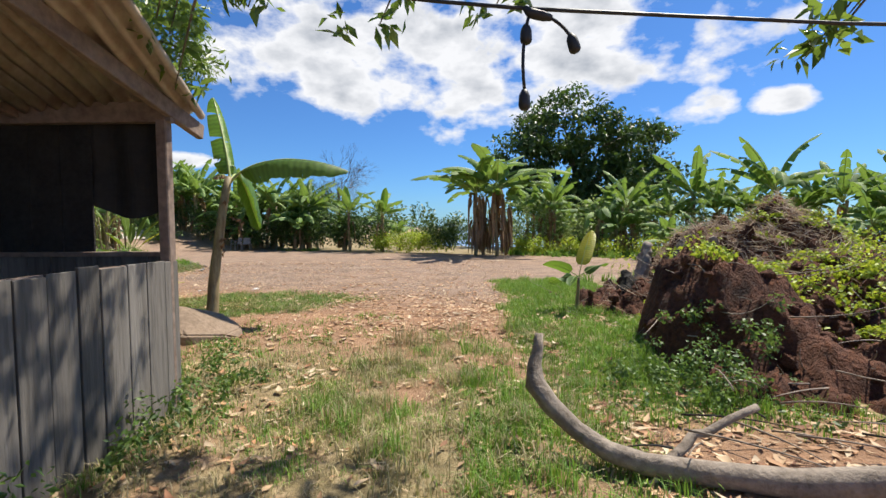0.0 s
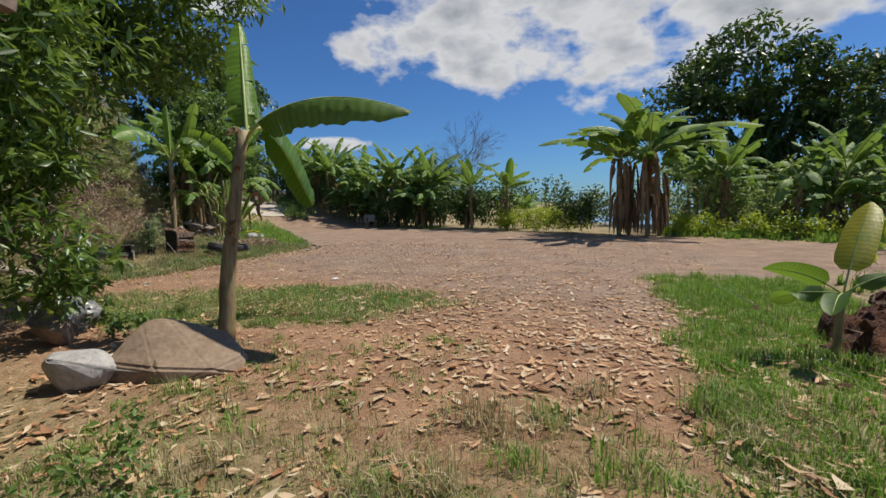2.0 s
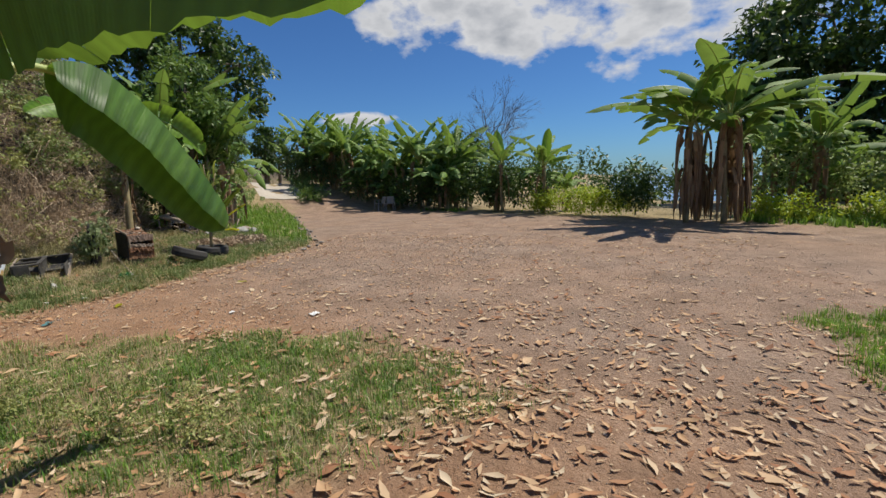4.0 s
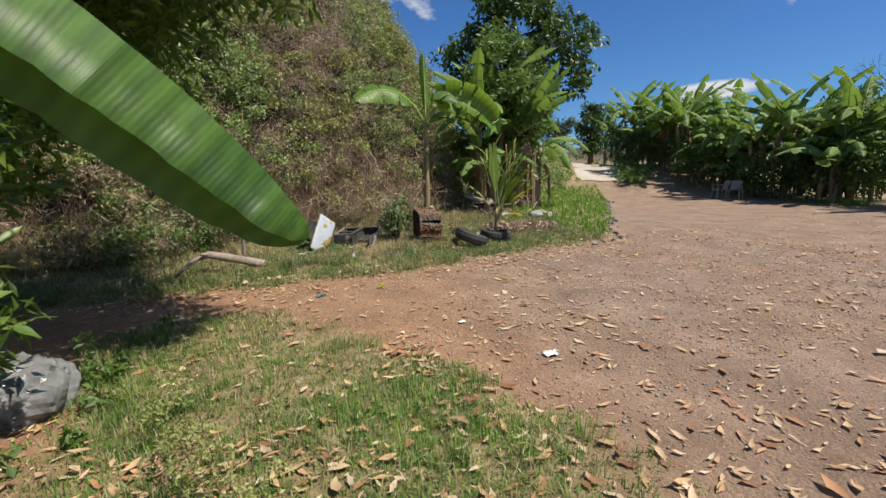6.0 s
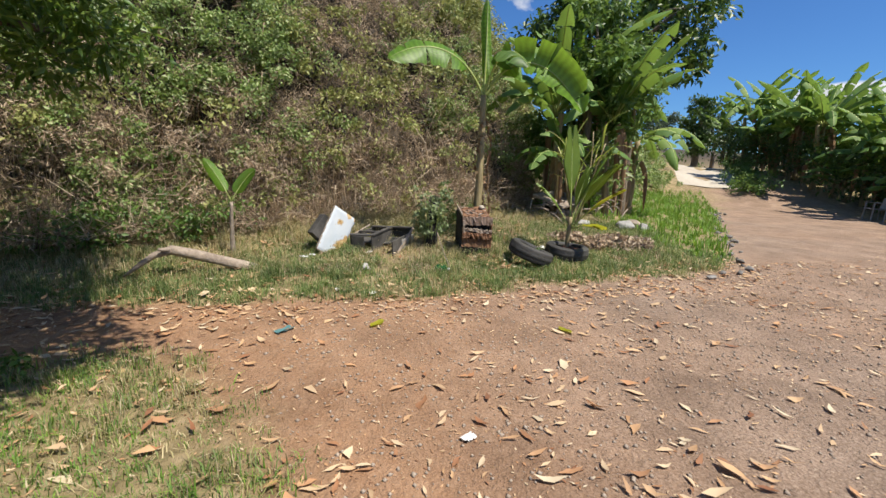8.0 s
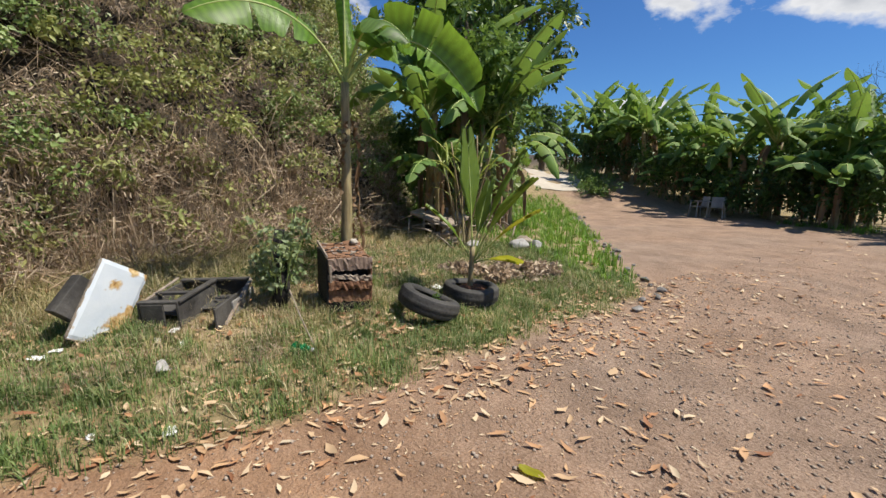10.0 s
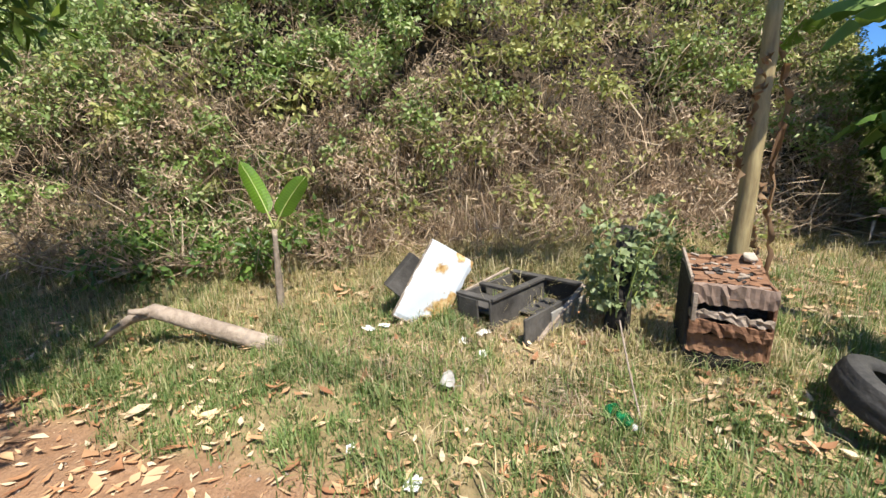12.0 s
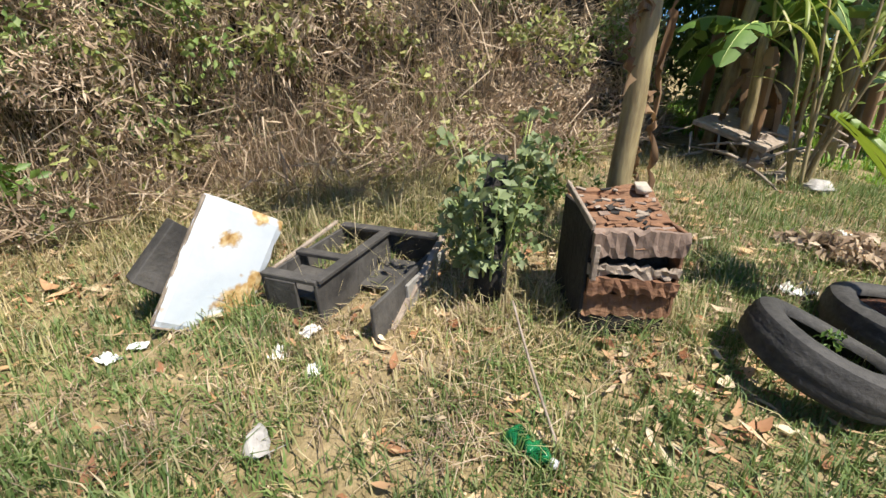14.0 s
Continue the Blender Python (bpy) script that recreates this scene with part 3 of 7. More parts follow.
# ---- banana plants ----
def banana_leaf(name, path, width, mat, fold=0.35, torn=0.3, seed=0, petiole=0.14, side=None):
    """A leaf along a path: a stout midrib and pleated blade pieces on both sides, some torn apart."""
    r = np.random.default_rng(seed)
    P = np.asarray(path, float)
    n = len(P)
    T = np.gradient(P, axis=0)
    T /= np.linalg.norm(T, axis=1)[:, None]
    up = np.array((0, 0, 1.0))
    V, F, UV = [], [], []
    S = np.cross(T, up) if side is None else np.asarray(side, float) - T * (T @ np.asarray(side, float))[:, None]
    S /= np.maximum(np.linalg.norm(S, axis=1)[:, None], 1e-3)
    for i in range(1, n):
        if S[i] @ S[i - 1] < 0:
            S[i] = -S[i]
    N = np.cross(S, T)
    f = np.linspace(0, 1, n)
    g = np.clip((f - petiole) / (1 - petiole), 0, 1)
    prof = np.clip(g / 0.16, 0, 1) ** 0.6 * np.sqrt(np.clip(1 - g ** 5, 0, 1)) * width * 0.5
    prof[-1] = width * 0.07
    i0 = int(np.argmax(f >= petiole))
    for sgn in (-1, 1):
        i = i0
        lift = r.uniform(-0.1, 0.1)
        while i < n - 1:
            run = int(r.integers(2, 4)) if r.random() < torn else int(r.integers(4, 8))
            j = min(n - 1, i + run)
            if n - 1 - j < 2:
                j = n - 1
            lift = (fold if not isinstance(fold, tuple) else fold[0 if sgn < 0 else 1]) + r.uniform(-0.35, 0.35) * torn * 2
            gap = 0.012 if torn > 0.05 else 0.0
            base = len(V)
            rows = j - i + 1
            for q in range(i, j + 1):
                sh = (gap if q == i else -gap if q == j else 0) * (1 if q not in (i0, n - 1) else 0)
                ripple = (0.012 * math.sin(q * 2.3 + seed + sgn) + 0.02 * math.sin(q * 0.83 + 2 * seed + sgn) * math.sin(q * 0.31 + seed)) * (width > 0.3)
                for k, w in enumerate((0.0, 0.5, 1.0)):
                    drop = lift * w * w * 0.9
                    V.append(P[q] + S[q] * sgn * prof[q] * w * math.cos(drop * 0.8) - N[q] * prof[q] * w * math.sin(drop) + N[q] * ripple * w + T[q] * sh * w * 3)
                    UV.append((0.5 + sgn * 0.5 * w, f[q]))
            for q in range(rows - 1):
                for k in range(2):
                    a = base + q * 3 + k
                    F.append((a, a + 1, a + 4, a + 3) if sgn > 0 else (a + 1, a, a + 3, a + 4))
            i = j
    return np_mesh(name, V, F, mat, True, UV)


def leaf_set(parent, path, width, mat, fold, torn, seed, petiole=0.14, rib=0.022, sides=5, label="", side=None):
    lf = part("leaf", banana_leaf("leaf", path, width, mat, fold, torn, seed, petiole, side), mat, parent, label)
    part("midrib", tube_mesh("midrib", path, np.linspace(rib, rib * 0.2, len(path)), M_STEMGREEN, sides), M_STEMGREEN, lf)
    return lf


def stem(parent, h, r0, lean=(0, 0), mat=None, seed=0, sides=12):
    n = 12
    t = np.linspace(0, 1, n)
    rr = np.random.default_rng(seed)
    P = np.stack([lean[0] * t ** 1.5, lean[1] * t ** 1.5, h * t - 0.05], -1)
    P[1:-1, :2] += rr.normal(size=(n - 2, 2)) * r0 * 0.05
    return part("pseudostem", tube_mesh("pseudostem", P, r0 * (1.05 - 0.45 * t), mat or M_STEM, sides, 0.05, seed), M_STEM, parent)


def arch(base, az, length, rise, droop, n=20):
    """A leaf's path: out of the crown at the angle rise, then bowing down."""
    a = radians(az)
    d = np.array((-math.sin(a), math.cos(a), 0))
    b = np.asarray(base, float)
    e = radians(rise)
    mid = b + (d * math.cos(e) + np.array((0, 0, math.sin(e)))) * length * 0.55
    e2 = radians(rise - droop)
    tip = mid + (d * math.cos(e2) + np.array((0, 0, math.sin(e2)))) * length * 0.5
    return bez(b, mid, tip, n)


def rag(parent, base, az, length, seed):
    """A dead leaf that hangs along the stem."""
    r = np.random.default_rng(seed)
    a = radians(az)
    d = np.array((-math.sin(a), math.cos(a), 0))
    b = np.asarray(base, float)
    path = bez(b, b + d * 0.2 + (0, 0, 0.02), b + d * (0.11 + 0.08 * r.random()) + (0, 0, -length), 18)
    path[4:] += r.normal(size=(14, 3)) * 0.014
    part("dead_leaf", banana_leaf("dead_leaf", path, 0.075, M_HUSK, 1.2, 0.9, seed, 0.05), M_HUSK, parent, "brown withered hanging leaf")


def banana_one():
    x, y = -3.65, 8.31
    z = at_ground(x, y)
    o = thing("banana_plant", pose(x, y, z), "young banana plant with a few broad leaves beside the yard", "banana plant")
    stem(o, 2.12, 0.08, (0.21, 0.17), M_STEM, 4, 14)
    c = np.array((0.22, 0.19, 2.0 - z))
    leaf_set(o, bez(c, c + (0.2, 0.02, 0.30), c + (0.85, 0.12, 0.50), 34, c + (1.64, 0.24, 0.18)), 0.6, M_BANANA, (0.5, 1.3), 0.04, 3, 0.16, side=(0.25, -0.95, -0.05))
    leaf_set(o, bez(c, c + (-0.04, 0.36, 0.45), c + (-0.12, 0.87, -0.26), 34, c + (-0.15, 1.26, -0.65)), 0.46, M_BANANA, (0.25, 2.7), 0.0, 5, 0.22, 0.022, side=(0.30, 0.45, 1.0))
    leaf_set(o, bez(c, c + (-0.05, 0.06, 0.5), c + (-0.5, 0.55, 1.36), 24), 0.36, M_BANANA_YOUNG, (0.2, 1.5), 0.1, 9, 0.1, side=(0.85, 0.5, 0.1))
    leaf_set(o, bez(c, c + (-0.12, 0.2, 0.35), c + (-0.3, 0.42, 0.55), 20), 0.3, M_BANANA, 0.9, 0.3, 11, 0.2)
    leaf_set(o, bez(c, c + (-0.1, 0.0, 0.2), c + (-0.22, -0.05, 0.05), 14), 0.16, M_HUSK, 0.9, 0.5, 12, 0.2)
    for k, (az, zz, ln) in enumerate([(60, 1.7, 0.35), (-70, 1.5, 0.3), (170, 1.2, 0.25)]):
        rag(o, (0.24, 0.04, zz), az, ln, 140 + k)


banana_one()


def banana_two():
    x, y = -10.28, 13.52
    z = at_ground(x, y)
    o = thing("banana_plant", pose(x, y, z), "banana plant with ragged dead leaves behind a rotten box", "banana plant")
    stem(o, 2.35, 0.072, (0.02, 0.02), M_STEM, 8, 14)
    c = np.array((0.02, 0.02, 2.25))
    leaf_set(o, bez(c, c + (0.0, -0.3, 0.7), c + (0.1, -0.95, 0.8), 26, c + (0.1, -1.5, 0.42)), 0.56, M_BANANA_YOUNG, (0.2, 0.5), 0.12, 21, 0.24, side=(-0.6, 0.0, 0.8))
    leaf_set(o, bez(c, c + (0.15, 0.35, 0.75), c + (0.35, 0.9, 0.7), 26, c + (0.62, 1.35, -0.2)), 0.66, M_BANANA_YOUNG, (0.2, 1.2), 0.3, 23, 0.2, side=(-0.5, 0.2, 0.9))
    leaf_set(o, bez(c, c + (0.1, 0.1, 0.6), c + (0.35, 0.2, 0.85), 22, c + (0.75, 0.35, 0.35)), 0.62, M_BANANA, 0.6, 0.1, 25, 0.3)
    leaf_set(o, bez(c, c + (0.0, 0.02, 0.7), c + (-0.04, 0.02, 1.42), 20), 0.26, M_BANANA_YOUNG, 1.3, 0.05, 27, 0.15)
    leaf_set(o, bez(c, c + (0.0, 0.3, 0.6), c + (-0.1, 0.75, 0.9), 20, c + (-0.2, 1.2, 0.7)), 0.45, M_BANANA, 0.6, 0.3, 29, 0.25)
    for k, (az, zz, ln) in enumerate([(20, 2.0, 1.2), (60, 1.6, 0.9), (10, 1.1, 0.95), (-120, 1.9, 0.5), (200, 1.5, 0.45), (30, 0.8, 0.7)]):
        rag(o, (0.02, 0.02, zz), az, ln, 40 + k)


banana_two()


def sucker(x, y, h, spec, label, seed, m_stem=None, side=(0.9, -0.4, 0.3)):
    z = at_ground(x, y)
    o = thing("banana_sucker", pose(x, y, z), label, "banana plant")
    stem(o, h * 0.62, 0.035, (0.03, 0.02), m_stem or M_STEM, seed, 8)
    c = np.array((0.03, 0.02, h * 0.58))
    for k, (az, ln, rise, droop, w, mat) in enumerate(spec):
        leaf_set(o, arch(c, az, ln, rise, droop, 14), w, mat, 0.3, 0.0, seed + k, 0.2, 0.009, side=side)
    return o


sucker(1.69, 9.18, 0.95, [(-40, 0.85, 66, 20, 0.26, M_YELLOW), (95, 0.62, 38, 40, 0.2, M_BANANA), (150, 0.55, 15, 50, 0.18, M_BANANA), (60, 0.5, 5, 40, 0.18, M_BANANA), (-100, 0.5, 45, 40, 0.16, M_BANANA)],
       "small banana sucker with one bright yellow leaf by the mound", 61)
sucker(-10.23, 9.92, 1.25, [(168, 0.62, 68, 16, 0.16, M_BANANA_YOUNG), (5, 0.52, 64, 20, 0.17, M_BANANA_YOUNG)], "thin banana sucker with two upright leaves on the verge", 71, M_DEADWOOD, (-0.3, 0.9, 0.2))


def grove_plant(seed, h, n_leaves, size, skirt=0, bright=False, spread=(30, 86), bow=(35, 100), broad=0.215):
    """A full-grown banana plant, built at the origin."""
    r = np.random.default_rng(seed)
    o = thing("banana_plant", pose(0, 0, 0), "tall banana plant with wind-torn leaves in the grove", "banana plant", "bananas of the grove")
    stem(o, h, 0.09, (r.uniform(-0.2, 0.2), r.uniform(-0.2, 0.2)), M_STEM, seed, 8)
    for k in range(n_leaves):
        az = 360 * k * 0.382 + r.uniform(-20, 20)
        rise, droop = r.uniform(*spread), r.uniform(*bow)
        leaf_set(o, arch((0, 0, h - 0.1), az, size * r.uniform(0.8, 1.2), rise, droop, 15), size * broad, M_BANANA_FAR, 0.6, 0.8, seed * 31 + k, 0.14, 0.025, 3)
    if bright:
        leaf_set(o, arch((0, 0, h - 0.1), r.uniform(0, 360), size * 0.8, 86, 8, 10), size * 0.24, M_BANANA_YOUNG, 0.5, 0.05, seed * 31 + 30, 0.1, 0.025, 3, side=(1, 0, 0))
    for k in range(skirt):
        az = r.uniform(0, 360)
        a = radians(az)
        b = np.array((-math.sin(a) * 0.12, math.cos(a) * 0.12, h * r.uniform(0.5, 1.0)))
        d = np.array((-math.sin(a), math.cos(a), 0))
        path = bez(b, b + d * 0.34, b + d * 0.24 - np.array((0, 0, min(b[2] - 0.1, r.uniform(1.0, 2.2)))), 8)
        part("dead_leaf", banana_leaf("dead_leaf", path, 0.2, M_HUSK, 1.0, 0.9, seed * 17 + k, 0.05), M_HUSK, o)
    return o


GROVE = [grove_plant(101, 2.1, 13, 2.1, 4, False, (25, 88), (20, 110), 0.19), grove_plant(102, 1.7, 13, 1.9, 5, False, (15, 88), (25, 120), 0.2), grove_plant(103, 2.3, 10, 2.0, 4, True), grove_plant(104, 1.1, 13, 1.8, 3, False, (20, 88), (20, 110)), grove_plant(105, 3.1, 10, 3.5, 26, False, (12, 80), (40, 95), 0.165)]


def plant_at(src, x, y, rz, k, sink=0.02):
    m = pose(x, y, at_ground(x, y, sink), 0, 0, rz)
    c = copy_thing(src, m)
    c.scale = (k, k, k)
    return c


r_g = np.random.default_rng(12)
used = set()


def grove_row(pts, n, jitter, kinds, lo, hi):
    """Plants strung along a line, some standing behind it."""
    pts = np.asarray(pts, float)
    seg = np.concatenate([[0], np.cumsum(np.hypot(*np.diff(pts, axis=0).T))])
    for i in range(n):
        s = seg[-1] * (i + r_g.uniform(0.1, 0.9)) / n
        x, y = np.interp(s, seg, pts[:, 0]), np.interp(s, seg, pts[:, 1])
        plant_at(GROVE[int(r_g.choice(kinds))], x + r_g.uniform(-0.6, 0.6), y + r_g.uniform(0, jitter), r_g.uniform(0, 360), r_g.uniform(lo, hi))


grove_row([(-24, 34.5), (-18, 33), (-13, 31.2), (-8.6, 29.3)], 46, 3.6, [0, 1, 3, 1, 0], 0.8, 1.45)
grove_row([(-8.0, 28.9), (-5.4, 28.3), (-3.6, 27.6)], 4, 1.2, [1, 3], 0.85, 1.05)
plant_at(GROVE[2], -6.3, 28.4, 20, 1.0)
plant_at(GROVE[2], -4.2, 27.5, 200, 0.95)
grove_row([(4.5, 26), (7, 24.2), (11, 22), (17, 20), (26, 17)], 42, 5.0, [0, 1, 3, 0, 1], 0.85, 1.4)
plant_at(GROVE[0], 13.2, 21.0, 40, 1.35)
plant_at(GROVE[0], 19.5, 22.0, 140, 1.3)
plant_at(GROVE[0], 5.0, 27.3, 75, 1.05)
grove_row([(7.5, 18.5), (10, 16), (14, 14)], 9, 3.0, [3, 1], 0.6, 0.85)
# the tall clump with its skirt of dead leaves
for cx, cy, rz, k in ((0.9, 23.6, 0, 1.0), (1.9, 23.3, 130, 1.05), (1.3, 24.3, 260, 0.95), (2.4, 24.0, 40, 0.85)):
    plant_at(GROVE[4], cx, cy, rz, k)
# bananas behind the young plant, at the foot of the bank
for cx, cy, rz, k, s in ((-12.9, 16.4, 30, 1.1, 0), (-13.6, 17.5, 170, 1.25, 2), (-12.4, 17.6, 250, 1.05, 0), (-14.6, 18.6, 80, 1.3, 0), (-13.2, 18.9, 300, 1.15, 1), (-12.2, 16.2, 120, 0.8, 1)):
    plant_at(GROVE[s], cx, cy, rz, k)
for o in GROVE:
    for q in (*o.children_recursive, o):
        bpy.data.objects.remove(q)


# ---- trees ----
def tree(name, x, y, trunk_h, r0, blobs, n_clumps, per, leaf, mat, label, seed, clump_r=0.7, lean=(0, 0), aspect=0.42, crown="crown"):
    """Tapered trunk, limbs that reach into each lobe of the crown, and a crown of leaf clumps with gaps."""
    r = np.random.default_rng(seed)
    z = at_ground(x, y)
    o = thing(name, pose(x, y, z), label, "tree")
    top = np.array((lean[0], lean[1], trunk_h))
    part("trunk", tube_mesh("trunk", bez((0, 0, -0.2), (lean[0] * 0.3, lean[1] * 0.3, trunk_h * 0.5), top, 9), np.linspace(r0 * 1.25, r0 * 0.7, 9), M_BARK, 12, 0.08, seed), M_BARK, o)
    C, R = [], []
    wsum = sum(b[3] ** 2 for b in blobs)
    for b in blobs:
        c = np.array(b[:3])
        k = max(3, int(n_clumps * b[3] ** 2 / wsum))
        part("limb", tube_mesh("limb", bez(top - (0, 0, 0.3), (top + c) / 2 + (0, 0, 0.5), c, 8), np.linspace(r0 * 0.55, r0 * 0.12, 8), M_BARK, 7, 0.08, seed), M_BARK, o)
        d = sphere_dirs(r, k)
        C.append(c + d * (b[3] * (0.55 + 0.45 * r.random(k)))[:, None] * np.array((1, 1, b[4] if len(b) > 4 else 0.8)))
        R.append(clump_r * r.uniform(0.6, 1.3, k))
        for _ in range(3):
            e = C[-1][int(r.integers(k))]
            part("twig", tube_mesh("twig", bez(c, (c + e) / 2 + (0, 0, 0.15), e, 5), np.linspace(r0 * 0.14, r0 * 0.03, 5), M_BARK, 5), M_BARK, o)
    V, F = clumps(np.concatenate(C), np.concatenate(R), per, leaf, seed, 0.7, 0.2, aspect)
    part(crown, np_mesh(crown, V, F, mat), mat, o)
    return o


tree("mango_tree", -7.9, 6.2, 2.0, 0.22, [(2.2, 1.1, 1.9, 1.1), (2.3, 1.2, 3.2, 1.3), (1.2, 1.5, 2.6, 1.4), (1.1, 1.6, 4.0, 1.5), (2.2, 0.3, 4.3, 1.4), (0.3, 3.1, 4.3, 1.2), (-0.5, 1.7, 3.3, 1.5), (1.6, 3.3, 4.5, 1.0), (0.6, 0.0, 5.0, 1.6), (0.0, -1.2, 3.6, 1.8), (2.0, -1.0, 2.6, 1.4), (2.5, 1.5, 0.9, 0.6), (1.0, 2.4, 3.3, 1.1), (2.6, 3.5, 4.5, 1.0), (1.9, 3.8, 3.7, 0.9), (-1.1, 2.6, 2.6, 0.55)],
     1200, 60, 0.15, M_MANGO, "dense leafy mango tree beside the hut", 201, 0.4, (0.2, 0.3), 0.3)
tree("broadleaf_tree", 9.2, 35.5, 4.0, 0.4, [(-1.2, -0.6, 8.6, 3.2), (-4.0, -0.8, 6.6, 2.6), (1.6, -0.4, 7.4, 3.0), (4.6, 0.2, 7.4, 2.6), (-2.6, -0.8, 4.0, 2.7), (2.0, -0.6, 4.2, 3.0), (5.6, 0.4, 4.6, 2.4), (0.0, 0.0, 2.4, 3.0)],
     420, 55, 0.38, M_TREE, "large dark broadleaf tree behind the banana grove", 211, 0.95, (0, 0), 0.5)
tree("broadleaf_tree", -18.6, 21.6, 4.2, 0.3, [(0.2, 0.6, 6.8, 2.2), (2.0, 1.6, 6.4, 1.4), (-1.5, -0.4, 6.2, 2.0), (0.2, 0.4, 8.2, 1.6), (1.9, 1.4, 4.6, 1.3), (-0.4, 0.2, 4.6, 1.6)],
     210, 45, 0.26, M_TREE, "dark broadleaf tree above the bananas by the road", 221, 0.6, (0.2, 0.2), 0.5)
tree("papaya_tree", -12.6, 18.2, 2.6, 0.07, [(0, 0, 3.2, 0.8), (0.3, -0.3, 2.4, 0.8), (-0.4, 0.2, 3.9, 0.6)], 70, 40, 0.17, M_WEED, "slender tree with fingered bright green leaves among bananas", 233, 0.32, (-0.1, 0.2), 0.35)
tree("leafy_tree", -15.2, 18.4, 1.6, 0.12, [(0, 0, 2.0, 1.2), (0.9, -0.9, 1.6, 1.1), (0.4, 0.9, 3.0, 1.1), (-0.6, 0, 3.6, 1.0)], 150, 45, 0.16, M_WEED, "leafy green tree behind the roadside bananas", 235, 0.42)
tree("papaya_tree", -12.9, 17.2, 3.2, 0.09, [(0, 0, 3.9, 1.0), (0.3, 0.2, 3.2, 0.9), (-0.3, 0.3, 4.6, 0.7)], 70, 40, 0.2, M_WEED, "slender tree with fingered bright green leaves among bananas", 231, 0.35, (0.1, 0.1), 0.35)
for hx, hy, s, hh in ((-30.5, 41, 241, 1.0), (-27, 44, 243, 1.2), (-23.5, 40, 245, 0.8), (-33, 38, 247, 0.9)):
    tree("hazy_tree", hx, hy, 1.6 * hh, 0.14, [(0, 0, 2.6 * hh, 1.5 * hh), (0.7, 0.3, 3.6 * hh, 1.0 * hh), (-0.6, 0, 3.3 * hh, 1.1 * hh)], 70, 36, 0.28, M_FARTREE, "feathery tree over the rise, haze put into its pale green", s, 0.5, (0, 0), 0.35)
tree("broadleaf_tree", -27.6, 36.2, 2.2, 0.2, [(0, 0, 2.9, 1.1), (0.1, 0, 1.6, 1.0), (0, 0.2, 4.1, 0.8)], 60, 40, 0.3, M_TREE, "dark slim tree at the road's crest", 251, 0.5)
tree("leafy_tree", -9.8, 31.6, 1.6, 0.12, [(0, 0, 3.2, 1.5, 0.6), (1.3, 0, 2.6, 1.2), (-1.2, 0.2, 2.6, 1.2), (0.2, -0.4, 1.5, 1.2)], 130, 45, 0.2, M_WEED, "round-headed bright green tree in the grove", 255, 0.5)


def bare_tree():
    """Leafless far tree of fine branching twigs."""
    r = np.random.default_rng(77)
    x, y = -8.2, 33.5
    o = thing("bare_tree", pose(x, y, at_ground(x, y)), "leafless grey tree of fine twigs behind the grove", "tree")
    part("trunk", tube_mesh("trunk", bez((0, 0, -0.2), (0.1, 0, 2), (0, 0, 4.2), 8), np.linspace(0.16, 0.08, 8), M_BARK, 8), M_BARK, o)
    V, F = [], []

    def grow(p, d, ln, rad, depth):
        q = p + d * ln
        v, f = tube(bez(p, (p + q) / 2 + r.normal(size=3) * ln * 0.08, q, 3), [rad, rad * 0.8, rad * 0.6], 3)
        b = len(V)
        V.extend(v.tolist())
        F.extend([tuple(i + b for i in ff) for ff in f])
        if depth:
            for _ in range(3):
                e = d + r.normal(size=3) * 0.45 + (0, 0, 0.12)
                grow(q, e / np.linalg.norm(e), ln * r.uniform(0.6, 0.85), rad * 0.6, depth - 1)
    for k in range(16):
        a = r.uniform(0, 6.28)
        d = np.array((math.cos(a) * 0.7, math.sin(a) * 0.7, r.uniform(0.5, 1.1)))
        grow(np.array((0, 0, r.uniform(2.2, 4.2))), d / np.linalg.norm(d), r.uniform(0.7, 1.1), 0.03, 4)
    me = bpy.data.meshes.new("crown")
    me.from_pydata(V, [], [f[:3] if f[2] == f[3] else f for f in F])
    me.materials.append(M_BARK)
    part("crown", me, M_BARK, o)


bare_tree()


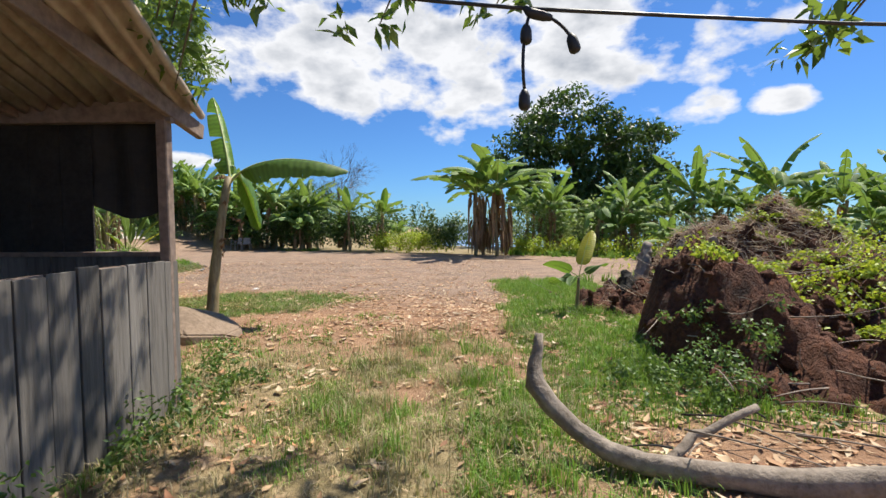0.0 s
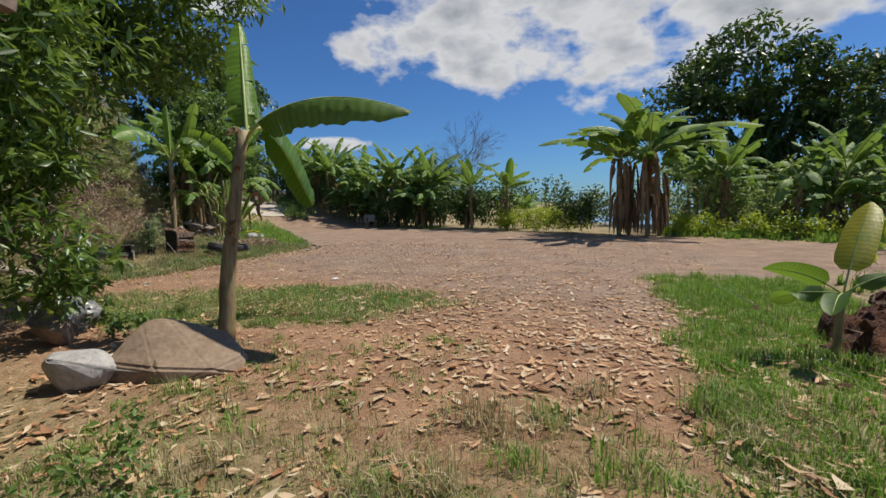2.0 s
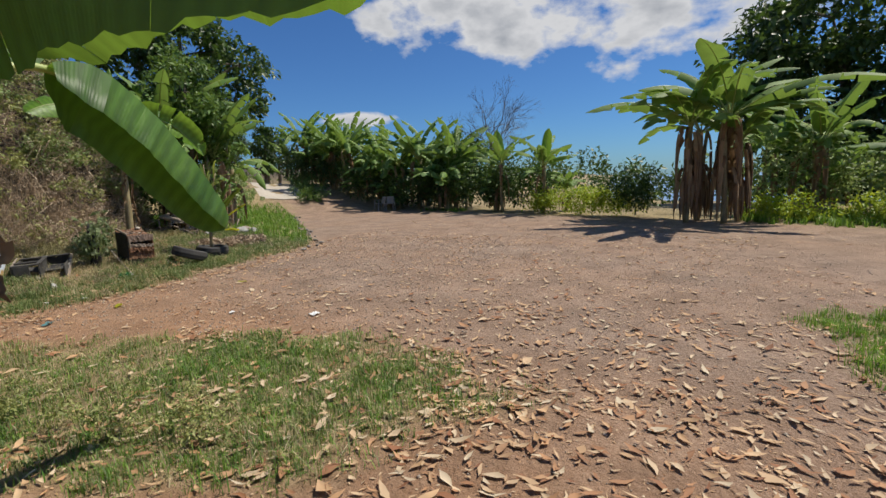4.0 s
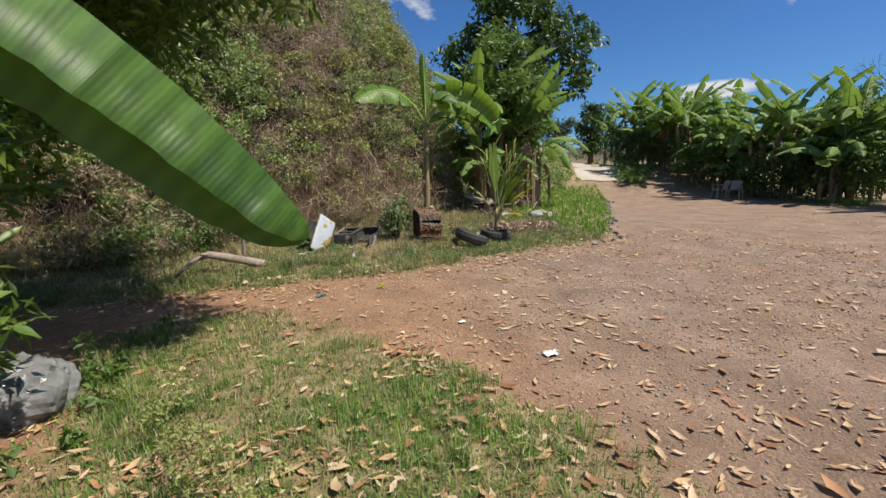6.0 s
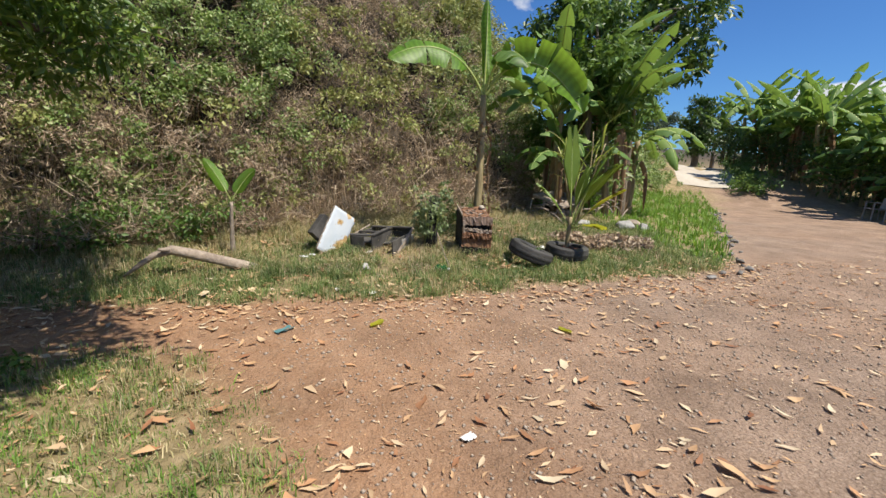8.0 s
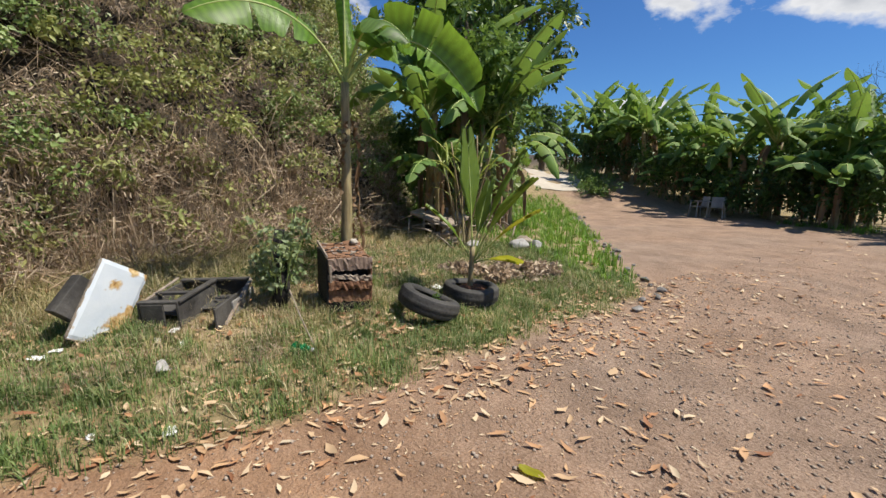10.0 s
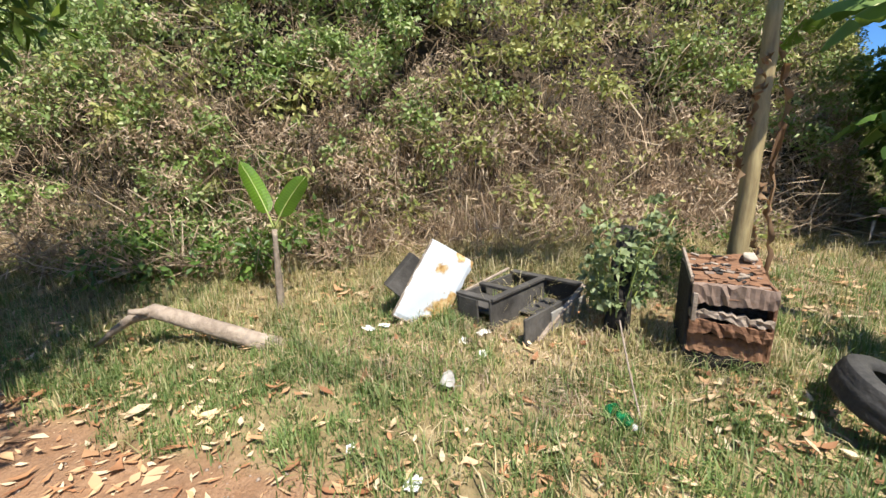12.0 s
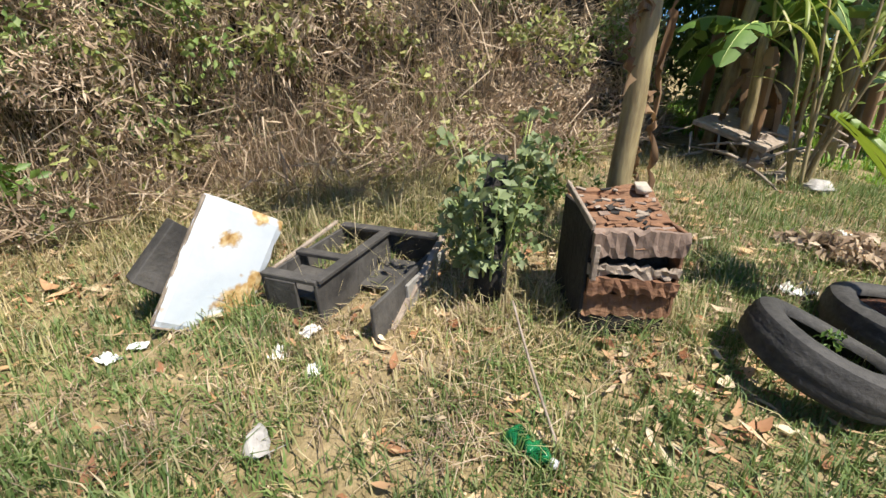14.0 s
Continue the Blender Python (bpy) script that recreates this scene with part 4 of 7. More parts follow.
def overhead_tree():
    """Tree behind the start whose leafy limbs reach over the path."""
    x, y = 3.2, -0.6
    z = at_ground(x, y)
    o = thing("yard_tree", pose(x, y, z), "leafy tree whose twigs hang over the path", "tree")
    part("trunk", tube_mesh("trunk", bez((0, 0, -0.2), (0.1, 0, 1.5), (-0.2, 0.4, 3.2), 8), np.linspace(0.2, 0.13, 8), M_BARK, 10, 0.08), M_BARK, o)
    tips = [(-5.39, 5.84, 2.82), (-5.53, 6.11, 2.56), (-5.29, 5.55, 2.79), (-4.83, 5.8, 2.97), (-4.92, 5.65, 2.92), (-3.95, 5.75, 2.81), (-3.87, 5.66, 2.91), (-1.67, 5.05, 2.4), (-1.66, 4.91, 2.45), (-1.63, 5.14, 2.32), (-3.18, 5.77, 2.95)]
    C = []
    r = np.random.default_rng(5)
    for t in tips:
        p = bez((-0.2, 0.4, 3.1), (t[0] * 0.6, t[1] * 0.6, 4.6), t, 12)
        part("limb", tube_mesh("limb", p, np.linspace(0.05, 0.004, 12), M_BARK, 6), M_BARK, o)
        for q in p[7:]:
            for _ in range(2):
                C.append(q + r.normal(size=3) * (0.1, 0.1, 0.05))
    for _ in range(480):
        C.append(np.array((-3.1, 6.1, 5.3)) + sphere_dirs(r, 1)[0] * r.random() ** 0.4 * (2.3, 1.6, 0.6))
    V, F = clumps(C, np.full(len(C), 0.13), 12, 0.12, 77, 0.8, 0.1, 0.4)
    part("crown", np_mesh("crown", V, F, M_MANGO), M_MANGO, o)


overhead_tree()

# ---- hut ----
def box_bm(bm, size, m, bevel=0.004):
    """A bevelled, slightly uneven board added to a bmesh."""
    g = bmesh.ops.create_cube(bm, size=1.0, matrix=m @ Matrix.Diagonal((*size, 1)))
    edges = list({e for v in g["verts"] for e in v.link_edges})
    if bevel:
        bmesh.ops.bevel(bm, geom=edges, offset=bevel, segments=1, affect="EDGES")


def board(name, size, m, mat, parent, label="", bevel=0.004):
    bm = bmesh.new()
    box_bm(bm, size, m, bevel)
    return part(name, bm, mat, parent, label)


def hut():
    o = thing("wooden_hut", pose(-2.55, 5.78, -0.15), "open wooden hut with plank half wall and rusty tin roof", "hut")
    r = np.random.default_rng(3)
    # plank half walls: the side along the path, and the far end
    w = part("side_wall", bmesh.new(), M_PLANK, o)
    y = 0.02
    k = 0
    while y > -5.2:
        pw = r.uniform(0.17, 0.24)
        h = 1.245 + r.uniform(-0.02, 0.015)
        bm = bmesh.new()
        box_bm(bm, (0.022, pw - r.uniform(0.004, 0.016), h), pose(r.uniform(-0.006, 0.006), y - pw / 2, h / 2, 0, 0, r.uniform(-1.5, 1.5)), 0.003)
        part("plank", bm, M_PLANK, w)
        y -= pw
        k += 1
    board("rail", (0.05, 5.2, 0.07), pose(-0.05, -2.6, 1.2), M_RAFTER, o)
    board("rail", (0.05, 5.2, 0.07), pose(-0.05, -2.6, 0.4), M_RAFTER, o)
    e = part("end_wall", bmesh.new(), M_PLANK, o)
    x = -0.03
    while x > -3.4:
        pw = r.uniform(0.17, 0.24)
        board("plank", (pw - 0.008, 0.022, 1.27), pose(x - pw / 2, 0.0, 0.635), M_PLANK, e, "", 0.003)
        x -= pw
    board("sill", (3.4, 0.07, 0.04), pose(-1.72, 0.0, 1.29), M_RAFTER, o)
    for px, py, hh in ((-0.03, -0.04, 2.36), (-0.03, -2.6, 2.88), (-3.4, -0.04, 2.36), (-3.4, -5.0, 3.3), (-0.03, -5.2, 3.36)):
        board("post", (0.085, 0.085, hh), pose(px, py, hh / 2), M_RAFTER, o, "", 0.008)
    board("beam", (3.6, 0.07, 0.16), pose(-1.75, -0.04, 2.42), M_RAFTER, o)
    slope = math.degrees(math.atan(0.2))
    for px in (0.03, -1.2, -2.4, -3.4):
        board("rafter", (0.06, 6.4, 0.13), pose(px, -2.75, 2.98, -slope), M_RAFTER, o, "", 0.006)
    for py in (-1.4, -3.2, -4.8):
        board("purlin", (4.4, 0.06, 0.05), pose(-1.7, py, 2.48 - 0.2 * py + 0.03, -slope), M_RAFTER, o, "", 0.004)
    # dark tarp and boards close the far end; boards' black paints the inner shade
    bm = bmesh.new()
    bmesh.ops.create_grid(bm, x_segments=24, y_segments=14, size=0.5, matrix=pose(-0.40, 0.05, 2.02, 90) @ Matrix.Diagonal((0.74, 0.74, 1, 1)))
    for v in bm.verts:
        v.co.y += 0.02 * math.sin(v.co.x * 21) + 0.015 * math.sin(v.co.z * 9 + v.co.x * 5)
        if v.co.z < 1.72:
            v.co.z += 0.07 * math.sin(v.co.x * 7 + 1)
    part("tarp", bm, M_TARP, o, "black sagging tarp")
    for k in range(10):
        board("dark_board", (0.255, 0.02, 1.14), pose(-0.80 - 0.26 * k, 0.02, 1.87, 0, 0, r.uniform(-0.8, 0.8)), M_CHAR_SHADE, o, "near-black board standing in for the dim interior", 0.003)
    # back boards, near black too for the gloom inside
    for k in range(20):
        board("back_board", (0.02, 0.268, 2.6), pose(-3.48, -0.2 - 0.27 * k, 1.3), M_CHAR_SHADE, o, "near-black board standing in for the dim interior", 0.003)
    # corrugated roof sheets, the waves running down the slope
    turn = pose(0.10, 0.34, 0, 0, 0, 15)
    for s in range(7):
        x0, x1 = -s * 0.74, -s * 0.74 - 0.8
        n = 97
        xs = np.linspace(x0, x1, n)
        ys = np.array((0.0, -1.5, -3.6, -5.6))
        V = [turn @ Vector((x, yy, 2.49 - 0.2 * yy + 0.034 * math.tanh(1.6 * math.sin(x / 0.125 * 2 * math.pi)) + 0.006 * (s % 2) + 0.05 * x)) for yy in ys for x in xs]
        F = [(j * n + i, j * n + i + 1, (j + 1) * n + i + 1, (j + 1) * n + i) for j in range(3) for i in range(n - 1)]
        sheet = part("roof_sheet", np_mesh("roof_sheet", V, F, M_TIN, False), M_TIN, o)
        sm = sheet.modifiers.new("thick", "SOLIDIFY")
        sm.thickness = 0.004


hut()


# ---- cable with lamp sockets ----
def cable():
    o = thing("hanging_cable", pose(0, 0, 0), "black cable over the path with hanging lamp sockets", "cable")
    part("wire", tube_mesh("wire", np.stack([np.interp(np.linspace(0, 1, 33), (0, 0.35, 0.45, 0.65, 1), q) for q in ((-2.5, -0.43, -0.01, 1.29, 4.0), (3.95, 3.88, 3.83, 3.86, 4.1), (2.6, 2.185, 2.12, 2.055, 2.3))], -1), np.full(33, 0.007), M_CABLE, 6), M_CABLE, o)
    j = np.array((-0.0, 3.83, 2.105))
    part("joint", tube_mesh("joint", [j + (-0.02, 0, 0.02), j, j + (0.05, 0, -0.012), j + (0.08, 0, -0.02)], [0.009, 0.018, 0.018, 0.01], M_CABLE, 8), M_CABLE, o, "taped black joint")
    part("drop_wire", tube_mesh("drop_wire", bez(j, j + (-0.035, 0, -0.12), j + (-0.018, 0, -0.27), 8), np.full(8, 0.006), M_CABLE, 6), M_CABLE, o)
    part("drop_wire", tube_mesh("drop_wire", bez(j + (0.02, 0, 0), j + (0.11, 0, -0.02), j + (0.15, 0, -0.09), 8), np.full(8, 0.006), M_CABLE, 6), M_CABLE, o)
    for base, d, L in ((j + (-0.012, 0, -0.04), (-0.01, 0, -1), 0.07), (j + (-0.018, 0, -0.27), (0, 0, -1), 0.075), (j + (0.145, 0, -0.075), (0.3, 0, -0.9), 0.075)):
        d = np.array(d, float)
        q = [base + d * L * t for t in (0, 0.12, 0.3, 0.75, 0.9, 1.0)]
        part("socket", tube_mesh("socket", q, [0.008, 0.014, 0.02, 0.022, 0.02, 0.012], M_CABLE, 10), M_CABLE, o, "black lamp socket")


cable()


# ---- fallen branch, mound, roots, rocks ----
def branch():
    o = thing("fallen_branch", pose(0, 0, 0), "grey crooked fallen branch lying on dry leaves", "branch")
    g = lambda x, y, d: (x, y, at_ground(x, y) + d)
    P = np.array([(0.32, 5.26, 0.60), (0.31, 5.24, 0.50), (0.28, 5.2, 0.40), (0.27, 5.14, 0.29), (0.36, 5.06, 0.17), (0.5, 4.97, 0.05), g(0.66, 4.87, 0.12), g(0.86, 4.78, 0.09), g(1.2, 4.68, 0.08), g(1.6, 4.6, 0.07), g(2.0, 4.52, 0.13), g(2.5, 4.4, 0.2), g(3.0, 4.2, 0.1)])
    part("limb", tube_mesh("limb", P, [0.03, 0.036, 0.045, 0.066, 0.06, 0.058, 0.062, 0.066, 0.07, 0.075, 0.08, 0.085, 0.08], M_DEADWOOD, 14, 0.10, 4), M_DEADWOOD, o)
    Q = bez(g(0.95, 4.76, 0.08), g(1.2, 4.95, 0.16), g(1.62, 4.95, 0.36), 10)
    Q[4] += (0.0, 0.02, 0.03)
    part("side_limb", tube_mesh("side_limb", Q, np.linspace(0.035, 0.022, 10), M_DEADWOOD, 10, 0.12, 5), M_DEADWOOD, o)
    r = np.random.default_rng(4)
    for k in range(16):
        a = np.array((r.uniform(0.9, 2.9), r.uniform(4.3, 5.7), 0.0))
        a[2] = at_ground(a[0], a[1]) + r.uniform(0.02, 0.3)
        e = a + (r.uniform(-0.5, 0.9), r.uniform(-0.5, 0.3), r.uniform(-0.15, 0.1))
        e[2] = max(e[2], at_ground(e[0], e[1]) + 0.01)
        part("twig", tube_mesh("twig", bez(a, (a + e) / 2 + (0, 0, 0.05), e, 5), np.linspace(0.008, 0.003, 5), M_DEADWOOD if k % 3 else M_CHAR_SHADE, 5), M_DEADWOOD, o)


branch()


def mound():
    """Heap of red soil round a torn-out root stock, vines over one side."""
    o = thing("soil_mound", pose(0, 0, 0), "heap of dark red soil with torn roots and vines", "mound")
    xs, ys = np.linspace(0.9, 8.0, 170), np.linspace(4.9, 13.0, 190)
    X, Y = np.meshgrid(xs, ys, indexing="ij")

    def lump(cx, cy, rx, ry, h, p=2.0):
        return h * np.clip(1 - (((X - cx) / rx) ** 2 + ((Y - cy) / ry) ** 2) ** (p / 2), 0, None) ** 0.75
    H = np.maximum.reduce([lump(5.1, 10.2, 2.0, 1.9, 1.5), lump(3.3, 9.6, 1.5, 1.3, 0.42), lump(2.8, 7.2, 0.9, 1.0, 0.98, 3), lump(4.6, 8.2, 2.2, 1.7, 0.85), lump(5.8, 8.6, 2.2, 2.6, 0.95), lump(3.6, 6.4, 1.7, 0.9, 0.4)])
    H = H * (1 + 0.35 * fbm(X * 1.6, Y * 1.6, 51)) + np.where(H > 0.03, 0.30 * fbm(X * 2.6, Y * 2.6, 52, 5) + 0.17 * fbm(X * 6, Y * 6, 53, 4) + 0.09 * np.abs(fbm(X * 9, Y * 9, 54, 3)), 0)
    Z = height(X, Y) - 0.06 + np.maximum(H, 0) * 1.0
    i = np.arange(X.size).reshape(X.shape)
    F = np.stack([i[:-1, :-1], i[1:, :-1], i[1:, 1:], i[:-1, 1:]], -1).reshape(-1, 4)
    part("soil", np_mesh("soil", np.stack([X, Y, Z], -1).reshape(-1, 3), F, M_REDSOIL, False), M_REDSOIL, o)

    def zs(x, y):
        a, b = int(np.clip(np.searchsorted(xs, x), 0, 169)), int(np.clip(np.searchsorted(ys, y), 0, 189))
        return float(Z[a, b])
    # torn root stock
    for p, rad, mat in (([(3.05, 9.2, 0.15), (3.1, 9.3, 0.55), (3.3, 9.5, 0.85), (3.45, 9.7, 1.02)], [0.3, 0.26, 0.2, 0.1], M_CHAR_SHADE),
                        ([(3.6, 9.0, 0.1), (3.65, 9.1, 0.5), (3.75, 9.25, 0.8), (3.72, 9.3, 0.98), (3.66, 9.3, 1.12)], [0.1, 0.1, 0.09, 0.08, 0.05], M_ROOT),
                        ([(2.6, 9.6, 0.25), (2.75, 9.75, 0.75), (2.85, 9.85, 1.0)], [0.1, 0.1, 0.07], M_ROOT),
                        ([(2.2, 8.6, 0.1), (2.5, 9.0, 0.3), (3.1, 9.3, 0.42), (3.7, 9.4, 0.5)], [0.08, 0.12, 0.16, 0.2], M_CHAR_SHADE),
                        ([(2.9, 8.7, 0.12), (3.1, 8.9, 0.4), (3.5, 9.2, 0.62)], [0.1, 0.17, 0.2], M_CHAR_SHADE),
                        ([(3.4, 8.5, 0.2), (3.5, 8.8, 0.5), (3.9, 9.1, 0.85)], [0.12, 0.17, 0.16], M_CHAR_SHADE),
                        ([(2.1, 8.9, 0.0), (2.25, 9.2, 0.3), (2.3, 9.4, 0.5)], [0.16, 0.2, 0.12], M_CHAR_SHADE),
                        ([(2.5, 8.3, 0.0), (2.6, 8.7, 0.35), (2.9, 9.0, 0.62)], [0.14, 0.2, 0.13], M_CHAR_SHADE),
                        ([(2.95, 8.0, 0.05), (3.05, 8.15, 0.2), (3.2, 8.35, 0.42)], [0.07, 0.06, 0.04], M_ROOT)):
        p = np.array(p, float) + (0.38, 0.35, 0.04)
        t = np.linspace(0, 1, 18)
        s = np.linspace(0, 1, len(p))
        P = np.stack([np.interp(t, s, p[:, k]) for k in range(3)], -1)
        part("root", tube_mesh("root", P, np.interp(t, s, rad) * (0.75 if mat is M_CHAR_SHADE else 1), mat, 14, 0.34, int(p[0][0] * 100)), mat, o, "charred root stump" if mat is M_CHAR_SHADE else "pale twisted root")
    r = np.random.default_rng(8)
    for k in range(210):
        x, y = r.uniform(1.8, 5.0), r.uniform(5.8, 11.4)
        a = np.array((x, y, zs(x, y)))
        e = a + (r.normal() * 0.3, r.normal() * 0.3 - 0.15, r.uniform(-0.05, 0.3))
        part("rootlet", tube_mesh("rootlet", bez(a, (a + e) / 2 + r.normal(size=3) * 0.06, e, 6), np.linspace(0.008, 0.0025, 6), M_ROOT, 5), M_ROOT, o)
    # clods
    for k in range(240):
        x, y = r.uniform(1.3, 4.6), r.uniform(5.8, 11.0)
        bm = bmesh.new()
        s = r.uniform(0.03, 0.10)
        bmesh.ops.create_icosphere(bm, subdivisions=1, radius=s, matrix=pose(x, y, zs(x, y) + s * 0.2, r.uniform(0, 90), r.uniform(0, 90), 0))
        for v in bm.verts:
            v.co += Vector(r.normal(size=3) * s * 0.2)
        part("clod", bm, M_REDSOIL, o)
    # dead roots and grass matted over the upper heap
    n = 5200
    x, y = 5.0 + r.normal(size=n) * 1.1, 9.9 + r.normal(size=n) * 0.85
    z = np.array([zs(a, b) for a, b in zip(x, y)])
    D = r.normal(size=(n, 3)) * (1.0, 0.7, 0.25) - np.array((0, 0.3, 0.35))
    V, Fv = leaves(np.stack([x, y, z + r.uniform(0.0, 0.09, n)], -1), D, r.uniform(0.12, 0.5, n), r.uniform(0.008, 0.022, n), 95, 0.1)
    solid("dead_thatch", np_mesh("dead_thatch", V, Fv, M_DRYBRUSH), "matted dead grass and roots on the soil heap", "dead grass", kind="stuff")
    # vines over the top and the near side
    C, R = [], []
    for k in range(760):
        x, y = r.uniform(2.4, 7.8), r.uniform(5.4, 10.2)
        if y > 8.6 and x < 4.4 or (x < 3.7 and y < 6.9):
            continue
        C.append((x, y, zs(x, y) + 0.04))
        R.append(r.uniform(0.1, 0.24))
    V, Fv = clumps(C, R, 60, 0.05, 91, 0.5, 0.1, 0.8)
    vine = solid("vine_cover", np_mesh("vine_cover", V, Fv, M_VINE), "yellow-green vines creeping over the soil mound", "vine", kind="stuff")
    C = [(1.9 + r.normal() * 0.34, 6.1 + r.normal() * 0.3, 0.0) for _ in range(70)] + [(r.uniform(3.2, 5.5), r.uniform(5.2, 6.0), 0.0) for _ in range(50)]
    C = [(c[0], c[1], max(zs(c[0], c[1]), at_ground(c[0], c[1])) + r.uniform(0.0, 0.32)) for c in C]
    V, Fv = clumps(C, np.full(len(C), 0.12), 40, 0.04, 93, 0.8, 0.1, 0.7)
    solid("weed_patch", np_mesh("weed_patch", V, Fv, M_WEED), "dark green low weeds before the soil mound", "weeds", kind="stuff")


mound()


def rock(name, x, y, size, mat, label, seed, rz=0, sink=0.3, sharp=True):
    """A broken boulder: random points wrapped in a hull, its edges worn."""
    r = np.random.default_rng(seed)
    bm = bmesh.new()
    for p in sphere_dirs(r, 22):
        bm.verts.new(Vector(p * r.uniform(0.8, 1.05)))
    g = bmesh.ops.convex_hull(bm, input=bm.verts)
    bmesh.ops.delete(bm, geom=[v for v in bm.verts if not v.link_faces], context="VERTS")
    for v in bm.verts:
        v.co = Vector((v.co.x * size[0], v.co.y * size[1], v.co.z * size[2]))
    bmesh.ops.bevel(bm, geom=list(bm.edges), offset=min(size) * 0.07, segments=1, affect="EDGES")
    me = bpy.data.meshes.new(name)
    bm.to_mesh(me)
    bm.free()
    me.materials.append(mat)
    return solid(name, me, label, "rock", m=pose(x, y, at_ground(x, y) + size[2] * (1 - sink), 0, 0, rz))


def wedge_boulder():
    """Slab with a steep high end and a long flat back sloping away."""
    r = np.random.default_rng(19)
    bm = bmesh.new()
    for x, y, z in ((-0.52, -0.12, -0.1), (-0.42, 0.3, -0.1), (0.55, 0.22, -0.1), (0.6, -0.05, -0.08), (0.1, -0.3, -0.1), (-0.4, -0.28, -0.05), (-0.44, -0.2, 0.14), (-0.34, 0.05, 0.37), (-0.22, 0.24, 0.36), (-0.12, 0.12, 0.36), (0.3, 0.26, 0.22), (0.5, 0.12, 0.13), (0.42, -0.2, 0.03), (0.0, -0.3, 0.06), (-0.36, -0.27, 0.1), (0.57, 0.02, 0.05)):
        bm.verts.new(Vector((x, y, z)) + Vector(r.normal(size=3) * 0.008))
    bmesh.ops.convex_hull(bm, input=bm.verts)
    bmesh.ops.delete(bm, geom=[v for v in bm.verts if not v.link_faces], context="VERTS")
    bmesh.ops.bevel(bm, geom=list(bm.edges), offset=0.02, segments=2, affect="EDGES")
    me = bpy.data.meshes.new("boulder")
    bm.to_mesh(me)
    bm.free()
    me.materials.append(M_ROCK)
    solid("boulder", me, "broad tan boulder beside the banana plant", "rock", m=pose(-3.55, 7.66, at_ground(-3.55, 7.66) + 0.03, 0, 0, 16))


wedge_boulder()
rock("boulder", -4.0, 7.15, (0.3, 0.26, 0.2), M_GREYROCK, "grey boulder in the mango tree's shade", 13, 60)
rock("boulder", -5.3, 7.8, (0.24, 0.2, 0.16), M_ROCK, "small tan boulder in the shade", 14, 10)
rock("white_stone", -9.36, 11.59, (0.085, 0.07, 0.06), M_GREYROCK, "pale stone lying in the verge grass", 16, 20)
for k in range(70):
    t = (k / 69) ** 0.8
    ex = np.interp(16.4 + 9.5 * t, EDGE_Y, EDGE_X)
    s = random.uniform(0.03, 0.09)
    rock("kerb_stone", ex + random.uniform(-0.15, 0.3), 16.4 + 9.5 * t + random.uniform(-0.15, 0.15), (s, s * 0.8, s * 0.6), M_DARKSTONE, "broken grey stone along the road edge", 300 + k, random.uniform(0, 180))


# ---- dumped things on the verge ----
def white_panel():
    a = Vector((-0.16, 0.265, -0.195)).normalized()
    b = Vector((0.24, -0.295, -0.505))
    b = (b - a * b.dot(a)).normalized()
    m = Matrix((a, b, a.cross(b))).transposed().to_4x4()
    m.translation = Vector((-10.265, 11.31, 0.475))
    o = thing("appliance_door", m, "white enamel appliance door, rust-stained, leaning on junk", "appliance door")
    bm = bmesh.new()
    bmesh.ops.create_grid(bm, x_segments=14, y_segments=20, size=0.5, matrix=Matrix.Diagonal((0.42, 0.68, 1, 1)))
    for v in bm.verts:
        v.co.z += 0.006 * math.sin(v.co.x * 9) * math.cos(v.co.y * 6)
        if abs(v.co.x) > 0.2 or abs(v.co.y) > 0.33:
            v.co.z += 0.012
            v.co.x += 0.006 * math.sin(v.co.y * 40)
    face = part("panel", bm, M_PANEL, o)
    face.modifiers.new("thick", "SOLIDIFY").thickness = 0.022
    board("edge_strip", (0.43, 0.012, 0.03), pose(0, 0.345, 0.0), M_DEADWOOD, o, "rusted edge strip")
    board("edge_strip", (0.012, 0.68, 0.03), pose(-0.215, 0, 0.0), M_DEADWOOD, o, "rusted edge strip")
    board("back_block", (0.2, 0.34, 0.12), pose(-0.22, 0.02, 0.10, 0, 0, 12), M_BLACK, o, "black broken casing")


white_panel()


